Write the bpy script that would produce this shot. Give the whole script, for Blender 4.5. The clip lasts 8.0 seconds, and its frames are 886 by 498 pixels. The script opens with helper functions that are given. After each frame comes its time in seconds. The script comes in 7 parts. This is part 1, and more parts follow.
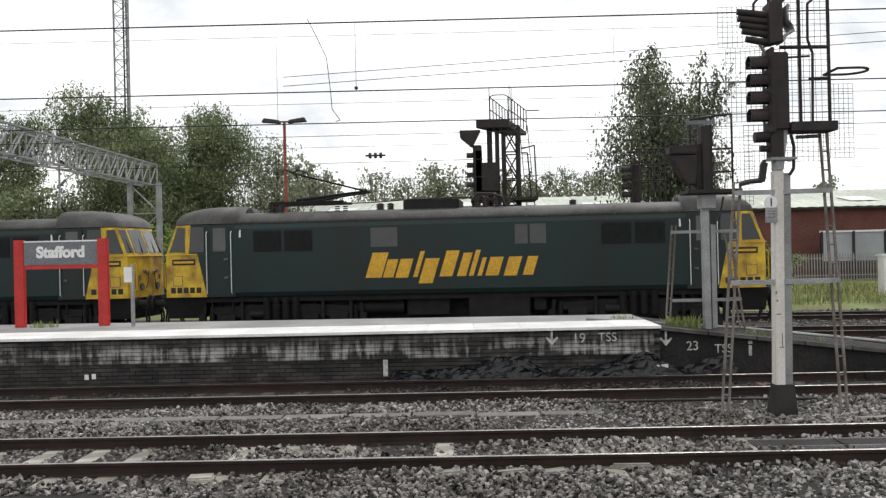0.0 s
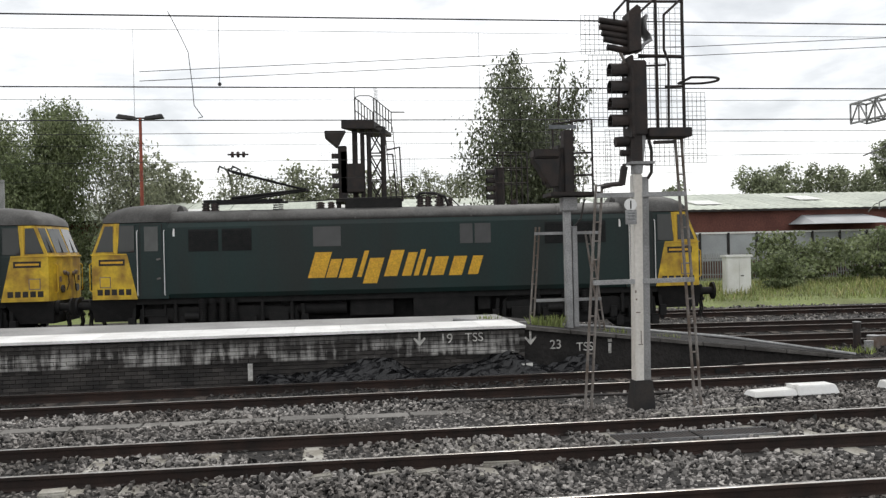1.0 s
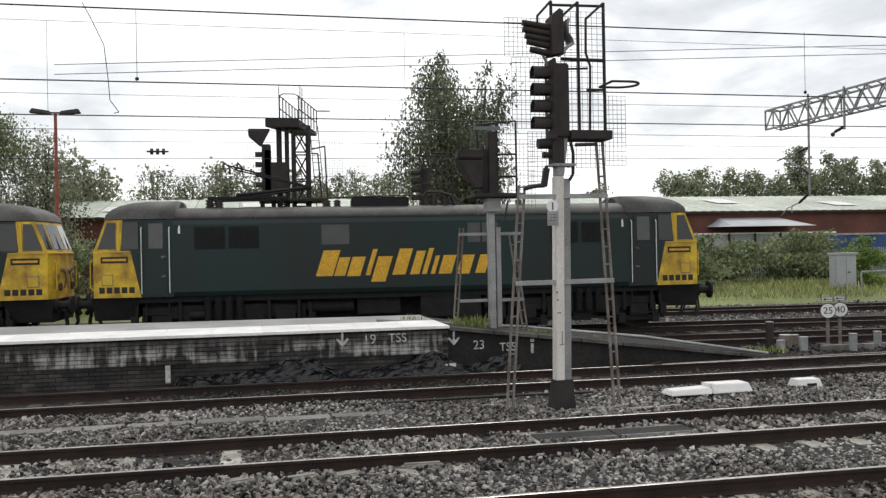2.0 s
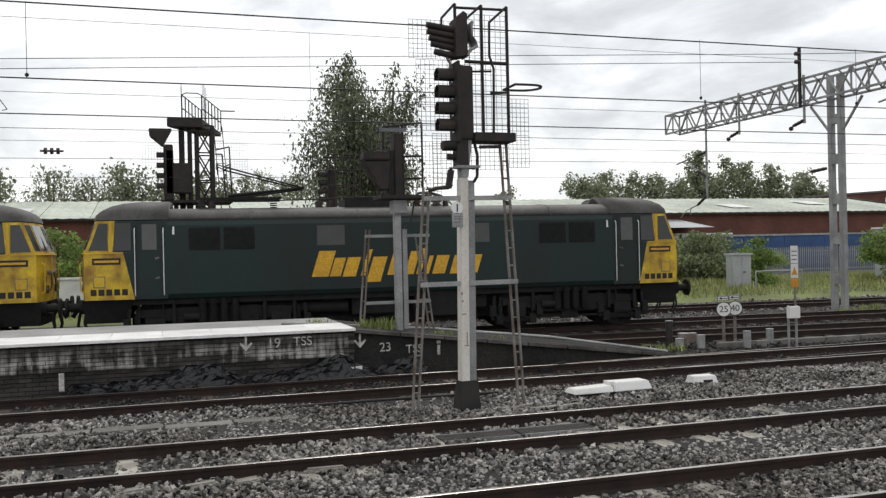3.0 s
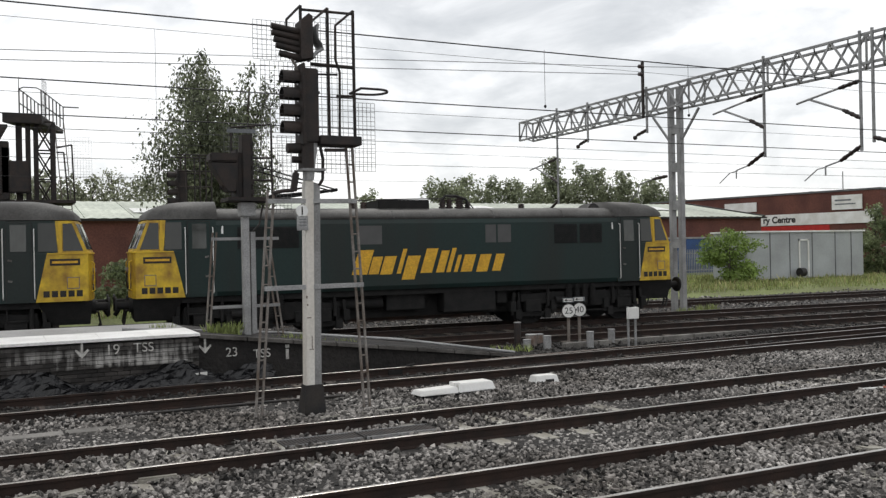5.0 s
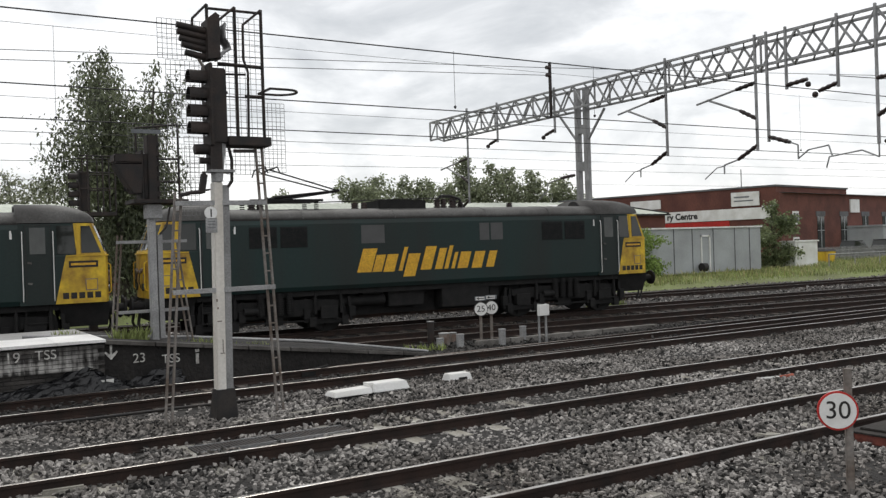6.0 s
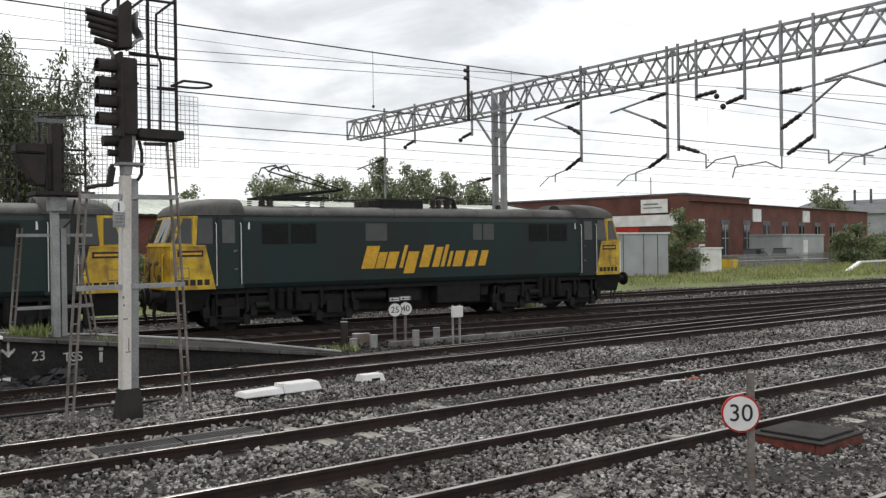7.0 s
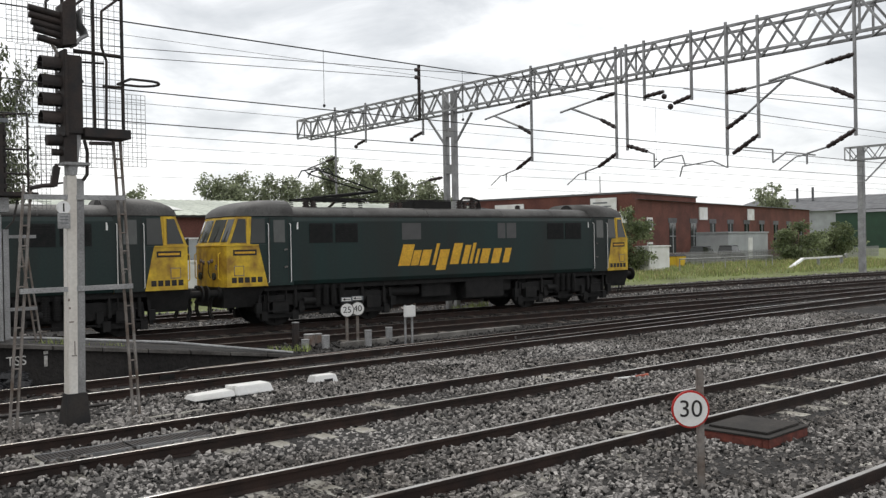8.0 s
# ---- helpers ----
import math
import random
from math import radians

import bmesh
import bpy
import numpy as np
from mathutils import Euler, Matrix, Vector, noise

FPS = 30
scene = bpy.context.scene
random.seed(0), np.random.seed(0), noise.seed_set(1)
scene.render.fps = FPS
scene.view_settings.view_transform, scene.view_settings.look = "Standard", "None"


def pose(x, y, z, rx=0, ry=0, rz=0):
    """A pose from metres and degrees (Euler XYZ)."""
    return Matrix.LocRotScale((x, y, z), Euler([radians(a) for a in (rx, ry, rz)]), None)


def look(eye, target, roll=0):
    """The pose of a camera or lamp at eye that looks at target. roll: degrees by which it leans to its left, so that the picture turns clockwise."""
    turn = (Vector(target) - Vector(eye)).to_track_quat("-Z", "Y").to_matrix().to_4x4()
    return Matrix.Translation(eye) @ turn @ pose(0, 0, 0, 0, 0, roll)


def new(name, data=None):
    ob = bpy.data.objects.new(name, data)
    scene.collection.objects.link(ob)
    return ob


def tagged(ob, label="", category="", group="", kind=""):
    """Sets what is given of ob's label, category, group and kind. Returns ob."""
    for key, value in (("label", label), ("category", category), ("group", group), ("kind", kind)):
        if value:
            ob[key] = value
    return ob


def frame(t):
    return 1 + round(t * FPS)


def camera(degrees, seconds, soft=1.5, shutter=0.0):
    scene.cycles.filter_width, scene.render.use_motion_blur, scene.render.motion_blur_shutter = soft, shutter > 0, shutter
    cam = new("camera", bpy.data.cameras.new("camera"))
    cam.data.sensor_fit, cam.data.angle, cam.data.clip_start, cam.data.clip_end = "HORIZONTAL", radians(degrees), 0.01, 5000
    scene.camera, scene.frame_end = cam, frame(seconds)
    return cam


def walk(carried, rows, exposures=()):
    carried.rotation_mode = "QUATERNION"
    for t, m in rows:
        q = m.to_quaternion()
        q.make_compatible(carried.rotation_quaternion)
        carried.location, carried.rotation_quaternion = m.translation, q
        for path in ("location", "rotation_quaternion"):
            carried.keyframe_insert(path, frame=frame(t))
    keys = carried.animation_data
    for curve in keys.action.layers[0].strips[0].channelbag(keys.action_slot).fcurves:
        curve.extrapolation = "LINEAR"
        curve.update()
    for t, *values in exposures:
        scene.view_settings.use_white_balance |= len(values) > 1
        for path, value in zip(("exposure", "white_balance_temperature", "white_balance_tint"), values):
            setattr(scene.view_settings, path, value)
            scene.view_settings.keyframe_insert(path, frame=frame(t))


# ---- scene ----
cam = camera(52.0, 8.0, 1.35)
PATH = [
    (0.0, pose(-0.172, -0.075, 2.401, 90.13, 1.30, 1.22)),
    (0.5, pose(-0.232, -0.035, 2.404, 90.07, 1.63, -3.11)),
    (1.0, pose(-0.263, 0.009, 2.388, 90.05, 1.33, -7.42)),
    (1.2, pose(-0.250, 0.017, 2.386, 90.05, 1.43, -8.53)),
    (2.3, pose(-0.181, 0.062, 2.378, 90.02, 0.96, -13.56)),
    (2.5, pose(-0.168, 0.070, 2.376, 90.05, 1.03, -14.76)),
    (3.0, pose(-0.110, 0.063, 2.373, 90.02, 1.26, -17.69)),
    (3.5, pose(-0.015, 0.007, 2.365, 90.02, 1.73, -20.19)),
    (4.0, pose(0.085, -0.040, 2.367, 90.00, 1.61, -22.35)),
    (4.5, pose(0.145, -0.073, 2.369, 90.03, 1.30, -23.52)),
    (4.7, pose(0.140, -0.083, 2.370, 90.03, 1.09, -24.61)),
    (5.8, pose(0.110, -0.138, 2.379, 89.92, 2.00, -30.59)),
    (6.0, pose(0.104, -0.149, 2.381, 89.86, 1.89, -31.80)),
    (6.5, pose(0.104, -0.118, 2.380, 89.83, 1.42, -34.39)),
    (7.0, pose(0.117, -0.096, 2.381, 89.79, 0.73, -37.18)),
    (7.5, pose(0.102, -0.090, 2.388, 89.71, 0.93, -39.60)),
    (8.0, pose(0.106, -0.081, 2.388, 89.69, 1.04, -40.25)),
]
walk(cam, PATH, [(0.0, 0.34), (0.5, 0.32), (1.0, 0.28), (2.5, 0.19), (3.0, 0.12), (3.5, 0.10), (4.5, 0.11), (6.0, 0.07), (6.5, 0.10), (7.0, 0.18), (7.5, 0.18), (8.0, 0.19)])

# ---- world and light: bright broken overcast ----
SUN_EL, SUN_AZ = 52.0, 25.0   # the sun stands behind thin cloud, ahead and to the right
world = bpy.data.worlds.new("overcast")
scene.world = world
world.use_nodes = True
wn, wl = world.node_tree.nodes, world.node_tree.links
wn.clear()
w_out = wn.new("ShaderNodeOutputWorld")
w_sky = wn.new("ShaderNodeTexSky")
w_sky.sky_type, w_sky.sun_disc = "NISHITA", False
w_sky.sun_elevation, w_sky.sun_rotation = radians(SUN_EL), radians(SUN_AZ)
w_bg1, w_bg2, w_mix = wn.new("ShaderNodeBackground"), wn.new("ShaderNodeBackground"), wn.new("ShaderNodeMixShader")
w_bg1.inputs[1].default_value = 0.10
wl.new(w_sky.outputs[0], w_bg1.inputs[0])
w_co, w_map = wn.new("ShaderNodeTexCoord"), wn.new("ShaderNodeMapping")
w_map.inputs["Scale"].default_value = (1.8, 1.8, 5.0)
wl.new(w_co.outputs["Generated"], w_map.inputs[0])
w_n1 = wn.new("ShaderNodeTexNoise")
w_n1.inputs["Scale"].default_value, w_n1.inputs["Detail"].default_value = 2.4, 8.0
w_n1.inputs["Roughness"].default_value, w_n1.inputs["Distortion"].default_value = 0.57, 0.35
wl.new(w_map.outputs[0], w_n1.inputs["Vector"])
w_r = wn.new("ShaderNodeValToRGB")
for p, c in ((0.28, (0.60, 0.62, 0.64, 1)), (0.39, (0.75, 0.765, 0.78, 1)), (0.47, (0.91, 0.92, 0.93, 1)), (0.55, (1.10, 1.10, 1.10, 1))):
    e = w_r.color_ramp.elements.new(p)
    e.color = c
w_r.color_ramp.elements.remove(w_r.color_ramp.elements[0])
w_r.color_ramp.elements.remove(w_r.color_ramp.elements[-1])
w_sep, w_thick, w_sub = wn.new("ShaderNodeSeparateXYZ"), wn.new("ShaderNodeMath"), wn.new("ShaderNodeMath")
w_thick.operation, w_sub.operation = "MULTIPLY", "SUBTRACT"
w_thick.inputs[1].default_value = 0.05
wl.new(w_co.outputs["Generated"], w_sep.inputs[0])
wl.new(w_sep.outputs["X"], w_thick.inputs[0])
wl.new(w_n1.outputs[0], w_sub.inputs[0])
wl.new(w_thick.outputs[0], w_sub.inputs[1])
wl.new(w_sub.outputs[0], w_r.inputs[0])
wl.new(w_r.outputs[0], w_bg2.inputs[0])
w_bg2.inputs[1].default_value = 1.0
w_mix.inputs[0].default_value = 0.90
wl.new(w_bg1.outputs[0], w_mix.inputs[1])
wl.new(w_bg2.outputs[0], w_mix.inputs[2])
wl.new(w_mix.outputs[0], w_out.inputs[0])

sun = new("sun", bpy.data.lights.new("sun", "SUN"))
sun.data.energy, sun.data.angle, sun.data.color = 1.0, radians(14), (1.0, 0.97, 0.92)
sun.matrix_world = look((math.sin(radians(SUN_AZ)) * 50, math.cos(radians(SUN_AZ)) * 50, math.tan(radians(SUN_EL)) * 50), (0, 0, 0))


# ---- materials ----
def mat(name, c, c2=None, rough=0.7, metal=0.0, scale=6.0, fine=60.0, bump=0.15, spread=0.0, streak=0.0, spec=0.4, bump_d=0.01, grain=0.55, thin=0.0):
    """A surface of colour c with stains of c2 at a large scale, grain at a fine one and some relief."""
    m = bpy.data.materials.new(name)
    m.use_nodes = True
    n, l = m.node_tree.nodes, m.node_tree.links
    b = n["Principled BSDF"]
    co = n.new("ShaderNodeTexCoord")
    src = co.outputs["Object"]
    mp = n.new("ShaderNodeMapping")
    mp.inputs["Scale"].default_value = (1, 1, 0.12) if streak else (1, 1, 1)
    l.new(src, mp.inputs[0])
    a, d = n.new("ShaderNodeTexNoise"), n.new("ShaderNodeTexNoise")
    a.inputs["Scale"].default_value, a.inputs["Detail"].default_value = scale, 5
    d.inputs["Scale"].default_value, d.inputs["Detail"].default_value = fine, 3
    l.new(mp.outputs[0], a.inputs["Vector"])
    l.new(src, d.inputs["Vector"])
    c2 = c2 or tuple(v * 0.62 for v in c)
    rp = n.new("ShaderNodeValToRGB")
    rp.color_ramp.elements[0].position, rp.color_ramp.elements[1].position = 0.36, 0.66
    rp.color_ramp.elements[0].color, rp.color_ramp.elements[1].color = (*c2, 1), (*c, 1)
    l.new(a.outputs[0], rp.inputs[0])
    mx = n.new("ShaderNodeMix")
    mx.data_type, mx.blend_type = "RGBA", "MULTIPLY"
    mx.inputs["Factor"].default_value = grain
    l.new(rp.outputs[0], mx.inputs["A"])
    r2 = n.new("ShaderNodeMapRange")
    r2.inputs["From Min"].default_value, r2.inputs["From Max"].default_value = 0.3, 0.7
    r2.inputs["To Min"].default_value, r2.inputs["To Max"].default_value = 0.55, 1.3
    l.new(d.outputs[0], r2.inputs["Value"])
    l.new(r2.outputs[0], mx.inputs["B"])
    last = mx.outputs["Result"]
    if spread:
        oi, geo = n.new("ShaderNodeObjectInfo"), n.new("ShaderNodeNewGeometry")
        ad = n.new("ShaderNodeMath")
        ad.operation = "ADD"
        l.new(oi.outputs["Random"], ad.inputs[0])
        l.new(geo.outputs["Random Per Island"], ad.inputs[1])
        fr = n.new("ShaderNodeMath")
        fr.operation = "FRACT"
        l.new(ad.outputs[0], fr.inputs[0])
        r3 = n.new("ShaderNodeMapRange")
        r3.inputs["To Min"].default_value, r3.inputs["To Max"].default_value = 1 - spread, 1 + spread
        l.new(fr.outputs[0], r3.inputs["Value"])
        m2 = n.new("ShaderNodeMix")
        m2.data_type, m2.blend_type = "RGBA", "MULTIPLY"
        m2.inputs["Factor"].default_value = 1.0
        l.new(last, m2.inputs["A"])
        l.new(r3.outputs[0], m2.inputs["B"])
        last = m2.outputs["Result"]
    l.new(last, b.inputs["Base Color"])
    b.inputs["Roughness"].default_value, b.inputs["Metallic"].default_value = rough, metal
    b.inputs["Specular IOR Level"].default_value = spec
    if bump:
        bp = n.new("ShaderNodeBump")
        bp.inputs["Strength"].default_value, bp.inputs["Distance"].default_value = bump, bump_d
        l.new(d.outputs[0], bp.inputs["Height"])
        l.new(bp.outputs[0], b.inputs["Normal"])
    if thin:
        tr, mxs = n.new("ShaderNodeBsdfTranslucent"), n.new("ShaderNodeMixShader")
        mxs.inputs[0].default_value = thin
        l.new(last, tr.inputs[0])
        l.new(b.outputs[0], mxs.inputs[1])
        l.new(tr.outputs[0], mxs.inputs[2])
        l.new(mxs.outputs[0], n["Material Output"].inputs[0])
    return m


M = {
    # stones vary in tone; the dark end also stands for shade between them
    "stone": mat("ballast_stone", (0.275, 0.260, 0.245), (0.115, 0.104, 0.094), 0.9, 0, 0.45, 30, 0.3, spread=1.0),
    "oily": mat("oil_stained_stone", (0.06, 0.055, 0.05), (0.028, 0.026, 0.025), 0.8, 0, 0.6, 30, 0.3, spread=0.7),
    # near-black bed: the deep shade of the gaps between stones is its colour
    "bed": mat("shaded_ballast_bed", (0.04, 0.037, 0.034), (0.02, 0.018, 0.017), 0.95, 0, 0.7, 22, 1.0, bump_d=0.05),
    "rampface": mat("soot_black_wall", (0.030, 0.027, 0.025), (0.012, 0.011, 0.011), 0.9, 0, 1.2, 14, 0.9, bump_d=0.04),
    "earth": mat("dark_earth", (0.055, 0.048, 0.042), (0.025, 0.022, 0.02), 0.95, 0, 0.6, 14, 0.9, bump_d=0.05),
    "grass": mat("rough_grass", (0.20, 0.24, 0.08), (0.13, 0.14, 0.06), 0.9, 0, 0.35, 9, 0.8, bump_d=0.1),
    "blade": mat("grass_blade", (0.30, 0.36, 0.11), (0.19, 0.22, 0.08), 0.8, 0, 0.5, 5, 0, spread=0.4),
    "straw": mat("dry_grass_stem", (0.40, 0.36, 0.18), (0.25, 0.25, 0.1), 0.85, 0, 0.5, 5, 0, spread=0.4),
    "railside": mat("rusty_rail", (0.036, 0.020, 0.015), (0.018, 0.012, 0.010), 0.8, 0.1, 3, 50, 0.3),
    "railtop": mat("polished_rail_head", (0.50, 0.49, 0.47), (0.33, 0.30, 0.27), 0.32, 0.9, 2, 40, 0.05),
    "dullhead": mat("dull_rail_head", (0.15, 0.135, 0.12), (0.08, 0.065, 0.055), 0.45, 0.6, 2, 40, 0.1),
    "sleeper": mat("concrete_sleeper", (0.40, 0.385, 0.345), (0.20, 0.185, 0.155), 0.9, 0, 3, 40, 0.3, spread=0.25),
    "timber": mat("dark_timber", (0.10, 0.085, 0.07), (0.05, 0.04, 0.035), 0.9, 0, 4, 40, 0.4, spread=0.3),
    "brick": mat("sooty_brick", (0.062, 0.056, 0.052), (0.027, 0.025, 0.024), 0.85, 0, 1.5, 30, 0.4, spread=0.38),
    "mortar": mat("sooty_mortar", (0.06, 0.056, 0.052), (0.03, 0.028, 0.027), 0.95, 0, 2, 50, 0.4),
    "limed": mat("limewashed_brick", (0.34, 0.33, 0.31), (0.13, 0.125, 0.115), 0.9, 0, 2.2, 22, 0.5, spread=0.4),
    # pale coping, whitened further for the sky's reflection on the wet top
    "coping": mat("pale_sheen_coping", (0.86, 0.855, 0.84), (0.68, 0.67, 0.65), 0.5, 0, 1.2, 25, 0.1, spread=0.06, grain=0.25),
    "tarmac": mat("platform_asphalt", (0.34, 0.335, 0.33), (0.22, 0.218, 0.212), 0.6, 0, 0.8, 40, 0.3),
    "green": mat("loco_green", (0.013, 0.031, 0.029), (0.017, 0.024, 0.022), 0.45, 0, 0.9, 18, 0.03, streak=1, spec=0.3, grain=0.25),
    "yellow": mat("warning_yellow", (0.74, 0.51, 0.035), (0.52, 0.31, 0.03), 0.5, 0, 1.6, 14, 0.03, streak=1, grain=0.2),
    "nose": mat("stained_yellow", (0.72, 0.49, 0.035), (0.30, 0.17, 0.03), 0.55, 0, 2.2, 14, 0.05, grain=0.25),
    "letter": mat("lettering_yellow", (0.74, 0.42, 0.03), (0.62, 0.34, 0.03), 0.5, 0, 3, 25, 0.03),
    "roof": mat("loco_roof_grey", (0.095, 0.093, 0.088), (0.050, 0.047, 0.044), 0.62, 0, 1.5, 20, 0.1),
    "under": mat("oily_underframe", (0.016, 0.015, 0.0145), (0.008, 0.008, 0.008), 0.8, 0.1, 4, 30, 0.3),
    "steel": mat("worn_steel", (0.22, 0.21, 0.20), (0.10, 0.09, 0.085), 0.5, 0.6, 4, 30, 0.1),
    "black": mat("black_enamel", (0.014, 0.014, 0.015), (0.03, 0.025, 0.022), 0.6, 0, 4, 30, 0.1),
    "grille": mat("dark_grille", (0.008, 0.010, 0.010), (0.016, 0.016, 0.016), 0.8, 0, 6, 60, 0.2),
    "white": mat("white_paint", (0.82, 0.82, 0.81), (0.66, 0.65, 0.62), 0.5, 0, 1.2, 30, 0.03, grain=0.12),
    "post": mat("white_post_paint", (0.80, 0.79, 0.76), (0.56, 0.52, 0.46), 0.6, 0, 1.8, 26, 0.08, streak=1, grain=0.2),
    "sigblack": mat("weathered_black_steel", (0.021, 0.020, 0.020), (0.040, 0.029, 0.025), 0.7, 0.1, 5, 40, 0.2),
    "ladder": mat("stained_ladder_steel", (0.27, 0.255, 0.24), (0.13, 0.10, 0.08), 0.7, 0.2, 2.5, 30, 0.1),
    "galv": mat("galvanised_steel", (0.37, 0.37, 0.37), (0.25, 0.25, 0.25), 0.6, 0.35, 2.5, 40, 0.1, spread=0.12),
    "rusty": mat("rust_stained_steel", (0.27, 0.25, 0.23), (0.17, 0.12, 0.095), 0.75, 0.2, 6, 40, 0.2),
    "wire": mat("dark_wire", (0.045, 0.045, 0.048), (0.03, 0.03, 0.03), 0.6, 0.4, 1, 20, 0),
    "mesh": mat("mesh_wire", (0.20, 0.20, 0.20), (0.14, 0.14, 0.14), 0.6, 0.4, 1, 20, 0),
    "insul": mat("brown_insulator", (0.045, 0.026, 0.022), (0.02, 0.014, 0.014), 0.35, 0, 6, 40, 0),
    "red": mat("red_paint", (0.52, 0.03, 0.025), (0.40, 0.025, 0.02), 0.5, 0, 3, 30, 0.05),
    "redpost": mat("faded_red_paint", (0.36, 0.09, 0.05), (0.24, 0.06, 0.04), 0.6, 0, 3, 30, 0.05),
    "signgrey": mat("sign_grey", (0.16, 0.17, 0.18), (0.13, 0.14, 0.15), 0.45, 0, 2, 20, 0),
    "wall_red": mat("red_brick_wall", (0.165, 0.066, 0.050), (0.105, 0.043, 0.035), 0.9, 0, 0.5, 9, 0.4),
    "sheetroof": mat("pale_sheet_roof", (0.52, 0.55, 0.47), (0.38, 0.41, 0.35), 0.75, 0, 0.25, 4, 0.2, spread=0.16),
    "rooflight": mat("rooflight", (0.72, 0.73, 0.70), (0.6, 0.6, 0.57), 0.5, 0, 1, 9, 0.05),
    "blue": mat("blue_sheet", (0.035, 0.09, 0.24), (0.03, 0.065, 0.17), 0.6, 0, 0.7, 10, 0.1),
    "greyclad": mat("grey_cladding", (0.40, 0.42, 0.43), (0.31, 0.32, 0.33), 0.6, 0, 0.5, 9, 0.03, grain=0.15),
    "slate": mat("slate_roof", (0.15, 0.155, 0.16), (0.10, 0.10, 0.105), 0.8, 0, 0.6, 8, 0.2),
    "leaf": mat("leaf", (0.25, 0.285, 0.15), (0.12, 0.15, 0.07), 0.6, 0, 0.35, 3, 0, spread=0.55, grain=0.2, thin=0.35),
    "willow": mat("grey_green_leaf", (0.28, 0.295, 0.20), (0.16, 0.175, 0.11), 0.6, 0, 0.35, 3, 0, spread=0.55, grain=0.2, thin=0.35),
    # willow leaf darkened to look backlit; that shade sits in its colour
    "shade_leaf": mat("backlit_willow_leaf", (0.18, 0.20, 0.12), (0.09, 0.105, 0.06), 0.6, 0, 0.35, 3, 0, spread=0.7, grain=0.2, thin=0.3),
    # far foliage: the haze of distance is mixed into this paler, greyer green
    "hazed_leaf": mat("hazed_leaf", (0.30, 0.33, 0.21), (0.20, 0.225, 0.14), 0.6, 0, 0.3, 3, 0, spread=0.5, grain=0.2, thin=0.45),
    "lime_leaf": mat("fresh_leaf", (0.25, 0.34, 0.09), (0.16, 0.23, 0.06), 0.6, 0, 0.5, 3, 0, spread=0.45, grain=0.2, thin=0.35),
    "bark": mat("bark", (0.10, 0.085, 0.07), (0.05, 0.045, 0.04), 0.9, 0, 3, 20, 0.5),
    "hills": mat("far_woods", (0.085, 0.115, 0.075), (0.06, 0.085, 0.055), 0.9, 0, 0.02, 0.3, 0),
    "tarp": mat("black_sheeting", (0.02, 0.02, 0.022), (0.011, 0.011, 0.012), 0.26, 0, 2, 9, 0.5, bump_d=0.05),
    "chalk": mat("white_brush_paint", (0.62, 0.61, 0.58), (0.35, 0.34, 0.32), 0.85, 0, 9, 40, 0.1),
    "greenclad": mat("dark_green_cladding", (0.03, 0.075, 0.045), (0.022, 0.05, 0.033), 0.6, 0, 0.4, 9, 0.1),
    "hatchwood": mat("weathered_board", (0.036, 0.031, 0.027), (0.02, 0.018, 0.016), 0.95, 0, 3, 30, 0.3),
    "hatchred": mat("dull_red_frame", (0.21, 0.058, 0.04), (0.09, 0.03, 0.025), 0.75, 0, 4, 30, 0.2),
    "dullkerb": mat("sooty_kerb", (0.12, 0.112, 0.104), (0.055, 0.05, 0.046), 0.9, 0, 2, 30, 0.4, spread=0.2),
    "concrete": mat("grey_concrete", (0.21, 0.20, 0.185), (0.12, 0.113, 0.104), 0.9, 0, 2, 30, 0.3, spread=0.15),
    "orange": mat("orange_yellow_paint", (0.70, 0.33, 0.04), (0.5, 0.22, 0.03), 0.5, 0, 3, 30, 0.05),
}


def glass(name, c, rough=0.08):
    m = bpy.data.materials.new(name)
    m.use_nodes = True
    b = m.node_tree.nodes["Principled BSDF"]
    nz = m.node_tree.nodes.new("ShaderNodeTexNoise")
    nz.inputs["Scale"].default_value = 1.7
    rp = m.node_tree.nodes.new("ShaderNodeValToRGB")
    rp.color_ramp.elements[0].color, rp.color_ramp.elements[1].color = (*[v * 0.6 for v in c], 1), (*c, 1)
    m.node_tree.links.new(nz.outputs[0], rp.inputs[0])
    m.node_tree.links.new(rp.outputs[0], b.inputs["Base Color"])
    b.inputs["Roughness"].default_value = rough
    b.inputs["Specular IOR Level"].default_value = 0.5
    return m


